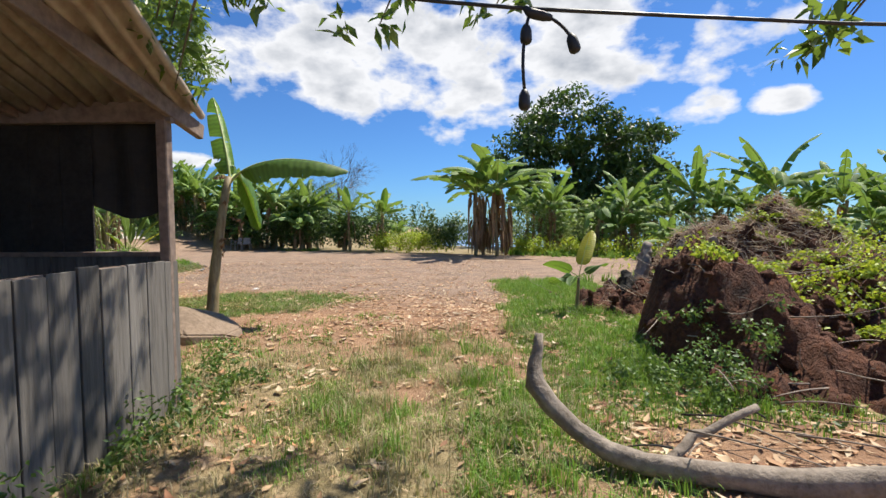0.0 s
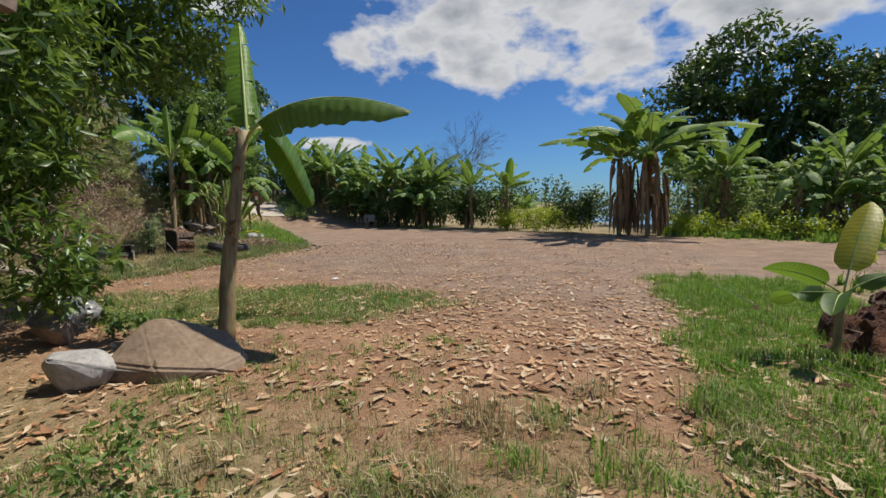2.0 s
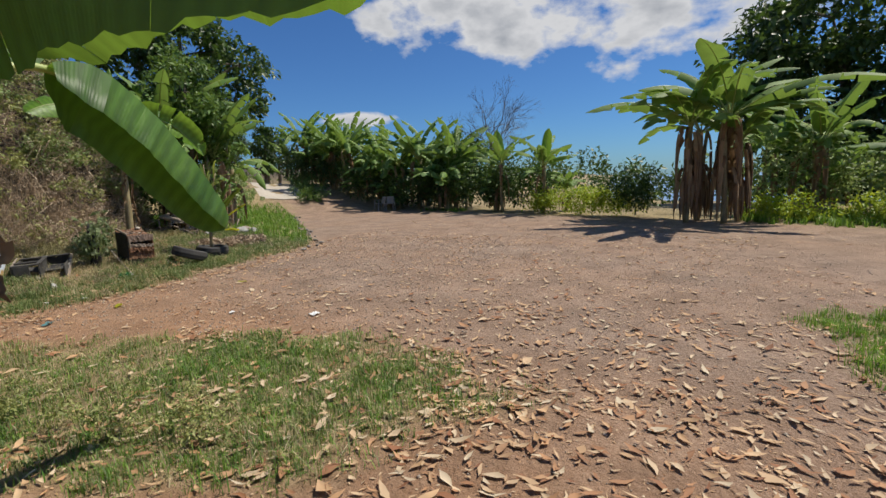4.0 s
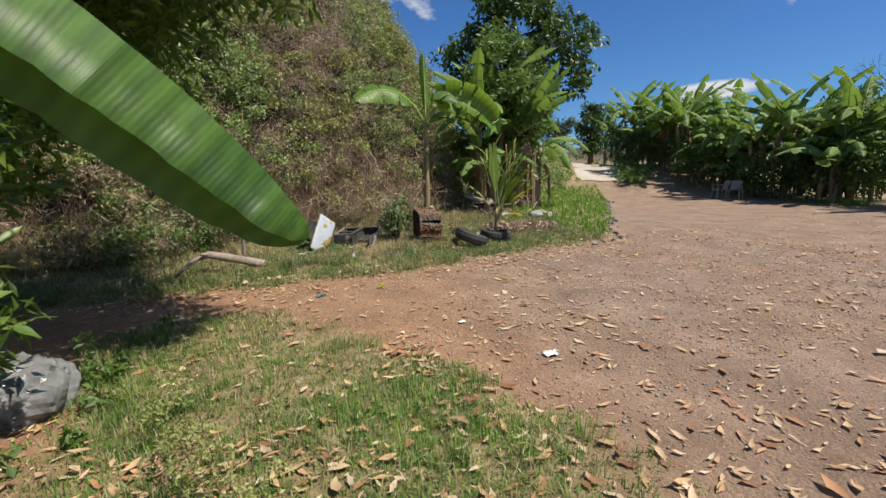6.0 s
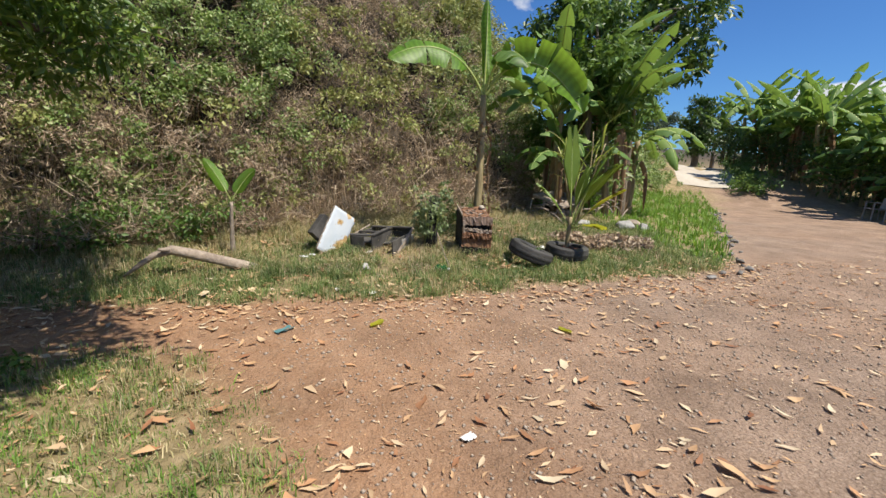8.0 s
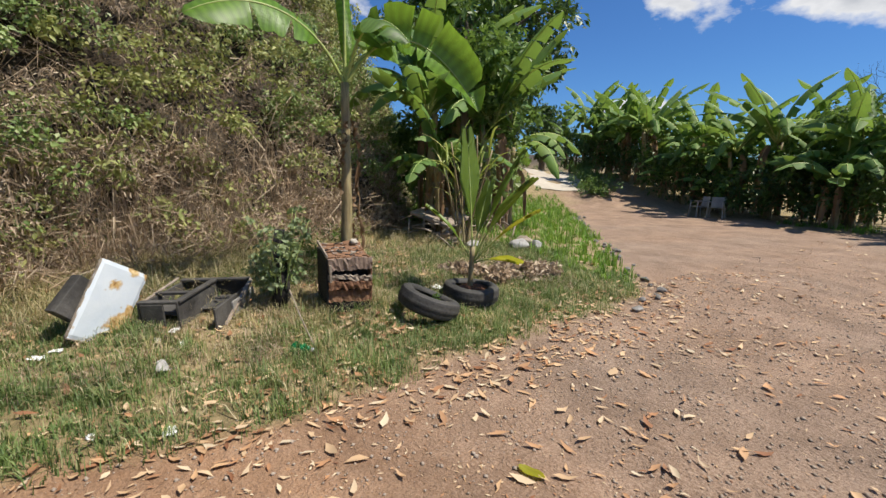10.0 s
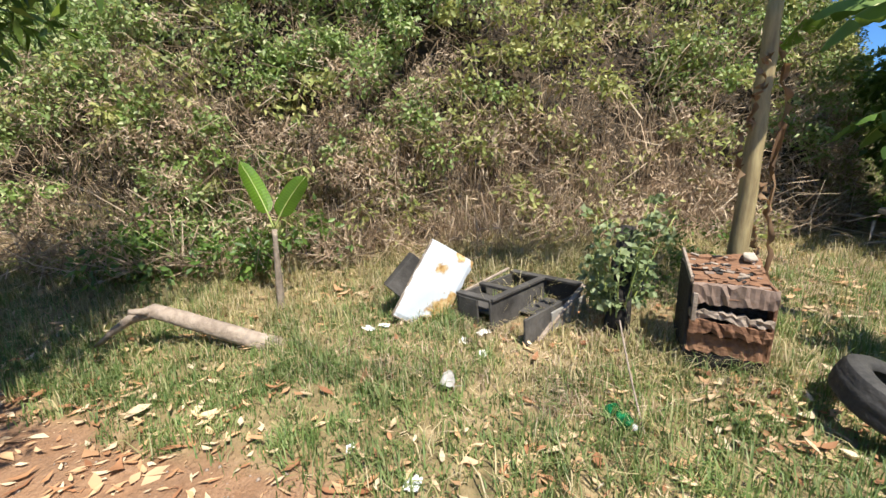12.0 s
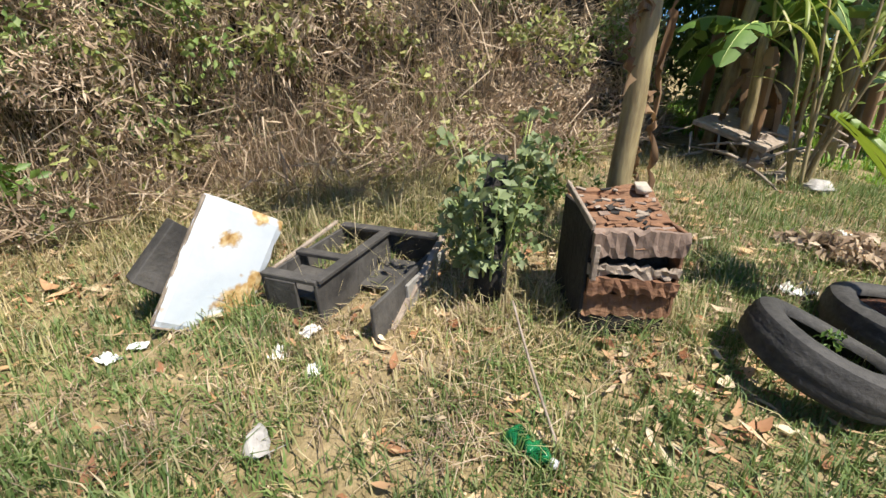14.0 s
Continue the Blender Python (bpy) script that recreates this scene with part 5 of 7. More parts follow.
def burnt_cabinet():
    X = Vector((0.57, 0.82, 0)).normalized()
    Y = Vector((-0.82, 0.57, 0)).normalized()
    m = Matrix((X, Y, Vector((0, 0, 1)))).transposed().to_4x4()
    m.translation = Vector((-10.24, 11.53, 0.08))
    m = m @ pose(0, 0, 0, 3, -2, 0)
    o = thing("burnt_cabinet", m, "burnt black cabinet carcass lying open on the verge", "cabinet")
    W, Dp, Hh = 0.66, 0.76, 0.36
    for x, lab in ((0.0, "side_panel"), (0.34, "divider"), (W, "side_panel")):
        board(lab, (0.022, Dp, Hh), pose(x, Dp / 2, Hh / 2 - (0.0 if x < W else 0.06)), M_BLACK, o)
    board("front_panel", (0.20, 0.02, Hh), pose(0.12, 0.0, Hh / 2), M_BLACK, o)
    board("back_panel", (W, 0.02, Hh), pose(W / 2, Dp, Hh / 2), M_BLACK, o)
    board("rim", (0.36, 0.07, 0.025), pose(0.17, 0.03, Hh + 0.012), M_BLACK, o)
    board("rim", (0.36, 0.06, 0.025), pose(0.17, 0.3, Hh + 0.012), M_BLACK, o)
    board("rim", (0.7, 0.07, 0.025), pose(0.34, Dp - 0.03, Hh + 0.012), M_BLACK, o)
    board("rim", (0.06, 0.74, 0.025), pose(0.34, Dp / 2, Hh + 0.016), M_BLACK, o)
    board("bottom", (W, Dp, 0.02), pose(W / 2, Dp / 2, 0.02), M_BLACK, o)
    board("shelf", (0.32, 0.26, 0.018), pose(0.17, 0.16, 0.27, 6, 3, 0), M_BLACK, o)
    board("inner_shelf", (0.3, 0.3, 0.018), pose(0.5, 0.5, 0.2, 8, 0, 0), M_BLACK, o)
    board("brace", (0.02, 0.5, 0.24), pose(0.68, 0.56, 0.14), M_GREYPLASTIC, o, "grey cracked side sheet")
    board("pale_lath", (0.04, 0.68, 0.022), pose(0.69, 0.44, 0.23, 24, 0, -3), M_ROOT, o, "pale splintered lath")
    board("pale_lath", (0.022, 0.62, 0.02), pose(-0.02, 0.4, 0.38, 4, 0, 2), M_ROOT, o, "pale splintered lath")


burnt_cabinet()


def rotten_box():
    o = thing("rotten_box", pose(-9.90, 13.32, at_ground(-9.90, 13.32) + 0.10, 0, 2, -8) @ Matrix.Scale(0.9, 4), "rotten brown wooden box heaped with crumbling bark", "box")
    r = np.random.default_rng(6)
    for k, (zz, dx, tall) in enumerate(((0.075, 0.0, 0.14), (0.205, 0.035, 0.09), (0.29, 0.02, 0.055), (0.45, 0.03, 0.13))):
        bm = bmesh.new()
        bmesh.ops.create_grid(bm, x_segments=2, y_segments=18, size=0.5, matrix=pose(0.22 + dx, 0, zz, 0, 90, 0) @ Matrix.Diagonal((tall, 0.5, 1, 1)))
        for v in bm.verts:
            v.co += Vector((r.normal() * 0.007, 0, r.normal() * 0.008 - 0.02 * math.sin(v.co.y * (5 + k)) * (k < 3)))
        s = part("front_slat", bm, (M_ROTTEN, M_ROTTEN, M_ROOT, M_RAFTER)[k], o, ("", "", "pale split slat", "weathered brown slat")[k])
        s.modifiers.new("thick", "SOLIDIFY").thickness = 0.03
    # -y side near black: the shade on that side put into its colour
    board("side_board", (0.44, 0.022, 0.58), pose(0.0, -0.255, 0.29), M_CHAR_SHADE, o)
    board("side_board", (0.44, 0.022, 0.5), pose(0.0, 0.25, 0.25), M_ROTTEN, o)
    board("back_board", (0.022, 0.5, 0.6), pose(-0.22, 0, 0.3), M_ROTTEN, o)
    board("base_board", (0.42, 0.49, 0.16), pose(0, 0, -0.07), M_CHAR_SHADE, o)
    board("inner_board", (0.02, 0.47, 0.46), pose(0.12, 0, 0.25), M_CHAR_SHADE, o, "near-black board behind the front slats")
    board("corner_batten", (0.03, 0.03, 0.2), pose(0.25, -0.23, 0.36), M_ROOT, o, "pale corner batten")
    board("corner_batten", (0.46, 0.02, 0.04), pose(0.02, -0.262, 0.6, 0, 12, 0), M_ROOT, o, "pale top batten")
    xs, ys = np.linspace(-0.25, 0.25, 22), np.linspace(-0.25, 0.25, 24)
    X, Y = np.meshgrid(xs, ys, indexing="ij")
    Z = 0.60 - 0.36 * (X + 0.25) + 0.035 * fbm(X * 14, Y * 9, 61) + 0.03 * fbm(X * 30, Y * 6, 63)
    i = np.arange(X.size).reshape(X.shape)
    part("bark_crust", np_mesh("bark_crust", np.stack([X, Y, Z], -1).reshape(-1, 3), np.stack([i[:-1, :-1], i[1:, :-1], i[1:, 1:], i[:-1, 1:]], -1).reshape(-1, 4), M_ROTTEN), M_ROTTEN, o)
    for k, (xx, wd) in enumerate(((-0.1, 0.09), (0.02, 0.1), (0.15, 0.11))):
        board("top_slat", (wd, 0.49, 0.014), pose(xx, 0.0, 0.612 - 0.36 * (xx + 0.25), 0, 19.5, 0), (M_ROTTEN, M_ROTTEN, M_RAFTER)[k], o, "", 0.003)
    for k in range(70):
        x, y = r.uniform(-0.24, 0.22), r.uniform(-0.23, 0.23)
        board("bark_chip", (r.uniform(0.01, 0.035), r.uniform(0.02, 0.09), 0.009), pose(x, y, 0.622 - 0.36 * (x + 0.25), r.uniform(-14, 14), 20 + r.uniform(-16, 16), r.uniform(-40, 40)), (M_ROTTEN, M_ROTTEN, M_CHAR_SHADE, M_RAFTER, M_ROOT)[k % 5], o, "", 0.002)
    return o


rotten_box()
rock("pale_cobble", -10.03, 13.50, (0.075, 0.055, 0.04), M_CONCRETE, "pale cobble on top of the rotten box", 33).location.z = at_ground(-9.90, 13.32) + 0.66


def tyre(m, label, seed):
    """Worn car tyre: rounded tread with grooves, sidewalls, an open middle."""
    o = thing("car_tyre", m, label, "tyre", "tyres on the verge")
    prof = [(0.20, -0.055), (0.205, -0.085), (0.24, -0.098), (0.285, -0.095), (0.312, -0.078), (0.325, -0.05), (0.322, -0.03), (0.328, -0.02), (0.328, 0.02), (0.322, 0.03), (0.325, 0.05), (0.312, 0.078), (0.285, 0.095), (0.24, 0.098), (0.205, 0.085), (0.20, 0.055), (0.215, 0.05), (0.235, 0.07), (0.28, 0.07), (0.3, 0.04), (0.3, -0.04), (0.28, -0.07), (0.235, -0.07), (0.215, -0.05)]
    n, k = 56, len(prof)
    r = np.random.default_rng(seed)
    V = []
    for i in range(n):
        a = 2 * math.pi * i / n
        w = 1 + 0.012 * math.sin(3 * a + seed) + 0.006 * math.sin(7 * a)
        for q, (rr, zz) in enumerate(prof):
            tread = 0.006 if i % 2 and 4 < q < 11 else 0
            V.append(((rr * w - tread) * math.cos(a), (rr * w - tread) * math.sin(a), zz + 0.008 * math.sin(2 * a + seed)))
    F = [(i * k + q, ((i + 1) % n) * k + q, ((i + 1) % n) * k + (q + 1) % k, i * k + (q + 1) % k) for i in range(n) for q in range(k)]
    V = np.array(V)
    for nm, qs in (("sidewall", range(0, 4)), ("tread", range(4, 11)), ("sidewall", range(11, 15)), ("inner_liner", range(15, 24))):
        f = np.array([F[i * k + q] for i in range(n) for q in qs])
        u, inv = np.unique(f, return_inverse=True)
        part(nm, np_mesh(nm, V[u], inv.reshape(f.shape), M_RUBBER, True), M_RUBBER, o)
    return o


tyre(pose(-9.27, 13.97, at_ground(-9.27, 13.97) + 0.16, -17, 14, 20), "old black car tyre lying tilted in the grass", 1)
tyre(pose(-9.45, 14.68, at_ground(-9.45, 14.68) + 0.11, 3, 4, 80), "old black car tyre planted with a coconut seedling", 2)


def palm():
    x, y = -9.52, 14.72
    z = at_ground(x, y)
    o = thing("coconut_seedling", pose(x, y, z), "young coconut palm with pleated leaves growing in a tyre", "palm")
    part("stalk", tube_mesh("stalk", bez((0, 0, 0), (0.02, 0, 0.3), (0.02, 0.02, 0.62), 8), np.linspace(0.035, 0.03, 8), M_STEM, 9), M_STEM, o)
    part("soil", tube_mesh("soil", [(0.05, 0, -0.05), (0.05, 0, 0.12), (0.05, 0, 0.16)], [0.24, 0.23, 0.12], M_REDSOIL, 14, 0.1), M_REDSOIL, o)

    def frond(az, ln, rise, droop, w, mat, seed, split=0.10):
        """Undivided pleated blade on a stalk, cleft at the tip."""
        n = 24
        path = arch((0.02, 0.02, 0.42), az, ln, rise, droop, n)
        T = np.gradient(path, axis=0)
        T /= np.linalg.norm(T, axis=1)[:, None]
        side = np.cross(T, (math.sin(radians(az)) * 0.6, -math.cos(radians(az)) * 0.6, 1.0))
        side /= np.linalg.norm(side, axis=1)[:, None]
        nrm = np.cross(side, T)
        rib = part("frond", tube_mesh("frond", path[:19], np.linspace(0.012, 0.003, 19), M_STEMGREEN, 5), M_STEMGREEN, o, "yellowing frond" if mat is M_YELLOW else "")
        f = np.arange(n)

        def at(arr, t):
            return np.array([np.interp(t * (n - 1), f, arr[:, k]) for k in range(3)])
        for sgn in (-1, 1):
            V, cols, rows = [], 15, 12
            for cidx in range(cols):
                a = cidx / (cols - 1)
                t0, t1 = 0.30 + 0.42 * (1 - a), 1.0 - split * (1 - a) - 0.16 * a * a
                for q in np.linspace(0, 1, rows):
                    t = t0 + (t1 - t0) * q
                    wide = a * w * min(1.0, q / 0.45) ** 0.8 * (1 - 0.5 * max(0.0, q - 0.55) / 0.45 * a)
                    pleat = 0.014 * (1 if cidx % 2 else -1) * min(1.0, q * 4)
                    V.append(at(path, t) + at(side, t) * sgn * (wide + 0.12 * w * q * (t > 0.8)) + at(nrm, t) * (pleat + 0.10 * wide))
            F = [(g * rows + h, g * rows + h + 1, (g + 1) * rows + h + 1, (g + 1) * rows + h) for g in range(cols - 1) for h in range(rows - 1)]
            part("blade", np_mesh("blade", V, F, mat, False), mat, rib)

    frond(80, 1.65, 86, 8, 0.13, M_PALM, 1)
    frond(-35, 1.5, 74, 18, 0.15, M_PALM, 2)
    frond(-70, 1.35, 68, 34, 0.14, M_PALM, 3)
    frond(150, 0.95, 66, 34, 0.12, M_PALM, 4)
    frond(-50, 1.05, 52, 26, 0.12, M_YELLOW, 5)
    frond(-80, 0.75, 26, 40, 0.11, M_YELLOW, 6)
    frond(20, 1.1, 76, 20, 0.10, M_PALM, 8)


palm()


def log():
    o = thing("broken_log", pose(0, 0, 0), "pale broken log resting on the verge grass", "log")
    P = np.array([(-9.72, 10.28, 0.20), (-9.62, 10.1, 0.27), (-9.56, 9.85, 0.36), (-9.5, 9.6, 0.45), (-9.46, 9.37, 0.52), (-9.42, 9.2, 0.47), (-9.38, 9.05, 0.36), (-9.36, 8.9, 0.24)])
    P[:, 2] += at_ground(-9.6, 9.8) - 0.21
    part("trunk", tube_mesh("trunk", P, [0.06, 0.068, 0.064, 0.06, 0.055, 0.036, 0.028, 0.016], M_ROOT, 12, 0.12, 3), M_ROOT, o)
    part("stub", tube_mesh("stub", bez(P[4], P[4] + (0.08, -0.02, 0.02), P[4] + (0.12, -0.1, 0.03), 5), np.linspace(0.03, 0.02, 5), M_ROOT, 7), M_ROOT, o)


log()


def litter_things():
    # crushed green bottle
    x, y = -9.15, 12.6
    o = thing("green_bottle", pose(x, y, at_ground(x, y) + 0.045, 0, 84, 30), "crushed green plastic bottle in the grass", "bottle")
    part("body", tube_mesh("body", [(0.01 * math.sin(i * 2), 0.012 * math.cos(i * 3), -0.11 + 0.02 * i) for i in range(11)], [0.03, 0.042, 0.045, 0.03, 0.042, 0.036, 0.045, 0.04, 0.034, 0.022, 0.013], M_BOTTLE, 14, 0.12, 4), M_BOTTLE, o)
    part("cap", tube_mesh("cap", [(0, 0, 0.09), (0, 0, 0.115)], [0.016, 0.016], M_WHITE, 12), M_WHITE, o)
    # crumpled plastic and paper
    for k, (x, y, s, lab) in enumerate(((-8.59, 11.58, 0.075, "crumpled white plastic scrap at the verge edge"), (-10.5, 15.6, 0.13, "torn white plastic bag on dry weeds"), (-4.61, 11.89, 0.09, "white paper scrap on the dirt road"), (-5.75, 11.68, 0.06, "pale paper scrap on the dirt road"), (-9.85, 11.62, 0.08, "crumpled clear wrapper beside the cabinet"), (-8.75, 11.2, 0.05, "clear plastic scrap among fallen leaves"), (-9.95, 10.85, 0.07, "crumpled white packet by the dumped door"), (-10.02, 10.95, 0.06, "crumpled white packet by the dumped door"), (-9.98, 11.75, 0.07, "crumpled clear wrapper beside the cabinet"), (-9.72, 11.78, 0.06, "crumpled clear wrapper beside the cabinet"), (1.62, 9.12, 0.09, "crumpled clear cup under the banana sucker"), (-9.9, 14.55, 0.13, "torn white plastic bag on dry weeds"))):
        r = np.random.default_rng(500 + k)
        n = 9
        X, Y = np.meshgrid(np.linspace(-1, 1, n), np.linspace(-1, 1, n), indexing="ij")
        Z = np.abs(r.normal(size=(n, n))) * 0.28 + 0.12 * np.sin(X * 2 + k) + 0.1
        X = X + r.normal(size=(n, n)) * 0.09
        i = np.arange(n * n).reshape(n, n)
        me = np_mesh("scrap", np.stack([X * s * 0.7, Y * s * 0.5, Z * s * 0.45], -1).reshape(-1, 3), np.stack([i[:-1, :-1], i[1:, :-1], i[1:, 1:], i[:-1, 1:]], -1).reshape(-1, 4), M_WHITE)
        solid("plastic_scrap", me, lab, "litter", m=pose(x, y, at_ground(x, y) + 0.01, 0, 0, 40 * k))
    # crumpled sheet of grey film at the edge of the shade
    bm = bmesh.new()
    bmesh.ops.create_icosphere(bm, subdivisions=4, radius=1.0)
    for v in bm.verts:
        d = v.co.normalized()
        k = 1 + 0.30 * float(fbm(d.x * 2.2 + d.z, d.y * 2.2 - d.z, 62)) + 0.16 * abs(float(fbm(d.x * 6 + 2 * d.z, d.y * 6, 63)))
        v.co = Vector((d.x * 0.30, d.y * 0.26, d.z * 0.24)) * k
    me = bpy.data.meshes.new("plastic_bag")
    bm.to_mesh(me)
    bm.free()
    me.materials.append(M_CLEARBAG)
    solid("plastic_bag", me, "crumpled grey plastic bag at the edge of shade", "bag", m=pose(-5.8, 8.18, at_ground(-5.8, 8.18) + 0.15, 0, 0, 20))
    # thin stake
    solid("thin_stake", tube_mesh("thin_stake", bez((-9.05, 12.72, at_ground(-9.05, 12.72) - 0.03), (-9.3, 12.66, 0.3), (-9.5, 12.62, 0.58), 8), np.linspace(0.007, 0.005, 8), M_ROOT, 6), "thin dry reed leaning over the grass", "reed")


litter_things()


# Weeds grown round a near-black post that stands in for a cast shadow.
def stump():
    x, y = -10.15, 12.72
    o = thing("leafy_stump", pose(x, y, at_ground(x, y)), "grey-green weeds round a dark core standing for a shadow", "stump")
    # the post: shadow on the weeds given as a dark solid
    part("trunk", tube_mesh("trunk", [(0, 0, -0.1), (0.0, 0.02, 0.25), (-0.05, 0.02, 0.55), (-0.08, 0.05, 0.8)], [0.1, 0.085, 0.075, 0.05], M_CHAR_SHADE, 10, 0.12, 2), M_CHAR_SHADE, o)
    r = np.random.default_rng(15)
    for k in range(11):
        a = r.uniform(0, 6.28)
        b = np.array((0.05 * math.cos(a), 0.05 * math.sin(a), 0.05))
        e = np.array((math.cos(a) * r.uniform(0.1, 0.4), math.sin(a) * r.uniform(0.1, 0.4), r.uniform(0.4, 1.05)))
        st = part("shoot", tube_mesh("shoot", bez(b, (b + e) / 2 + (0, 0, 0.1), e, 7), np.linspace(0.008, 0.003, 7), M_STEMGREEN, 5), M_STEMGREEN, o)
        C = [b + (e - b) * t + r.normal(size=3) * 0.05 for t in np.linspace(0.3, 1, 8)]
        V, F = clumps(C, np.full(8, 0.07), 9, 0.06, 700 + k, 0.6, 0.2, 0.7)
        part("foliage", np_mesh("foliage", V, F, M_GREYWEED), M_GREYWEED, st)


stump()


def junk_heap():
    """Pale slabs and sticks piled under the bananas."""
    r = np.random.default_rng(44)
    for k in range(9):
        x, y = -11.8 + r.uniform(-0.7, 0.9), 16.4 + r.uniform(-0.6, 1.2)
        ob = rock("rubble_slab", x, y, (r.uniform(0.12, 0.3), r.uniform(0.1, 0.22), r.uniform(0.05, 0.14)), M_ROOT if k % 2 else M_GREYROCK, "pale rubble slab under the bananas", 800 + k, r.uniform(0, 180), 0.4)


junk_heap()


def bark_heap():
    """Slab and sticks heaped where the bank meets the verge."""
    r = np.random.default_rng(47)
    x, y = -12.4, 16.3
    z = at_ground(x, y)
    o = thing("debris_heap", pose(x, y, z), "heap of pale slabs, sticks and husks below the bananas", "debris")
    board("slab", (0.8, 0.9, 0.06), pose(0.1, 0.0, 0.36, 6, 16, 25), M_ROOT, o, "pale weathered slab", 0.012)
    for k in range(5):
        board("prop", (0.08, 0.09, 0.4), pose(r.uniform(-0.3, 0.4), r.uniform(-0.4, 0.4), 0.16, r.uniform(-14, 14), r.uniform(-14, 14), 0), M_ROOT if k % 2 else M_CHAR_SHADE, o)
    for k in range(40):
        a = np.array((r.uniform(-0.5, 0.9), r.uniform(-0.7, 1.5), r.uniform(0.02, 0.35)))
        e = a + (r.uniform(-0.4, 0.4), r.uniform(-0.5, 0.5), r.uniform(-0.2, 0.2))
        part("stick", tube_mesh("stick", bez(a, (a + e) / 2 + (0, 0, 0.04), e, 5), np.linspace(0.018, 0.008, 5), M_ROOT if k % 3 else M_DEADWOOD, 6), M_ROOT, o)


bark_heap()


def cane_clump():
    """Tall yellowing canes with long drooping blades."""
    r = np.random.default_rng(49)
    x, y = -11.5, 16.2
    o = thing("cane_clump", pose(x, y, at_ground(x, y)), "clump of tall yellowing canes beside the bananas", "cane")
    for k in range(7):
        b = np.array((r.normal() * 0.07, r.normal() * 0.07, -0.05))
        e = b + (r.normal() * 0.25, r.normal() * 0.3, r.uniform(1.3, 2.0))
        p = bez(b, (b + e) / 2 + r.normal(size=3) * 0.05, e, 8)
        cane = part("cane", tube_mesh("cane", p, np.linspace(0.02, 0.012, 8), M_STEM, 7), M_STEM, o)
        for q in range(3):
            path = arch(p[4 + q], r.uniform(0, 360), r.uniform(0.7, 1.2), r.uniform(60, 80), r.uniform(30, 90), 12)
            part("blade", banana_leaf("blade", path, 0.04, M_CANE, 0.4, 0.0, 900 + k * 5 + q, 0.05), M_CANE, cane)


cane_clump()

# ---- thicket on the bank, shrubs, grass and fallen leaves ----
def blades(name, x, y, h, w, mat, label, seed, lean=0.5):
    """Grass: bent tapering blades of two pieces each."""
    r = np.random.default_rng(seed)
    n = len(x)
    B = np.stack([x, y, height(x, y) - 0.004], -1)
    a = r.uniform(0, 2 * math.pi, n)
    d = np.stack([np.cos(a), np.sin(a), np.zeros(n)], -1)
    s = np.stack([-np.sin(a), np.cos(a), np.zeros(n)], -1)
    k = np.abs(r.normal(size=n))[:, None] * lean
    h, w = (np.broadcast_to(h, n) * np.clip(0.85 + 0.9 * fbm(x * 3.3, y * 3.3, 85), 0.35, 1.7))[:, None], np.broadcast_to(w, n)[:, None]
    up = np.array((0, 0, 1.0))
    M = B + up * h * 0.55 + d * h * 0.25 * k
    T = B + up * h * np.maximum(0.95 - 0.3 * k, 0.35) + d * h * 0.85 * k
    V = np.stack([B - s * w, B + s * w, M + s * w * 0.8, M - s * w * 0.8, T], 1).reshape(-1, 3)
    i = np.arange(n)[:, None] * 5
    F = np.concatenate([i + np.array([[0, 1, 2]]), i + np.array([[0, 2, 3]]), i + np.array([[3, 2, 4]])], 1).reshape(-1, 3)
    solid(name, np_mesh(name, V, F, mat), label, "grass", kind="stuff")


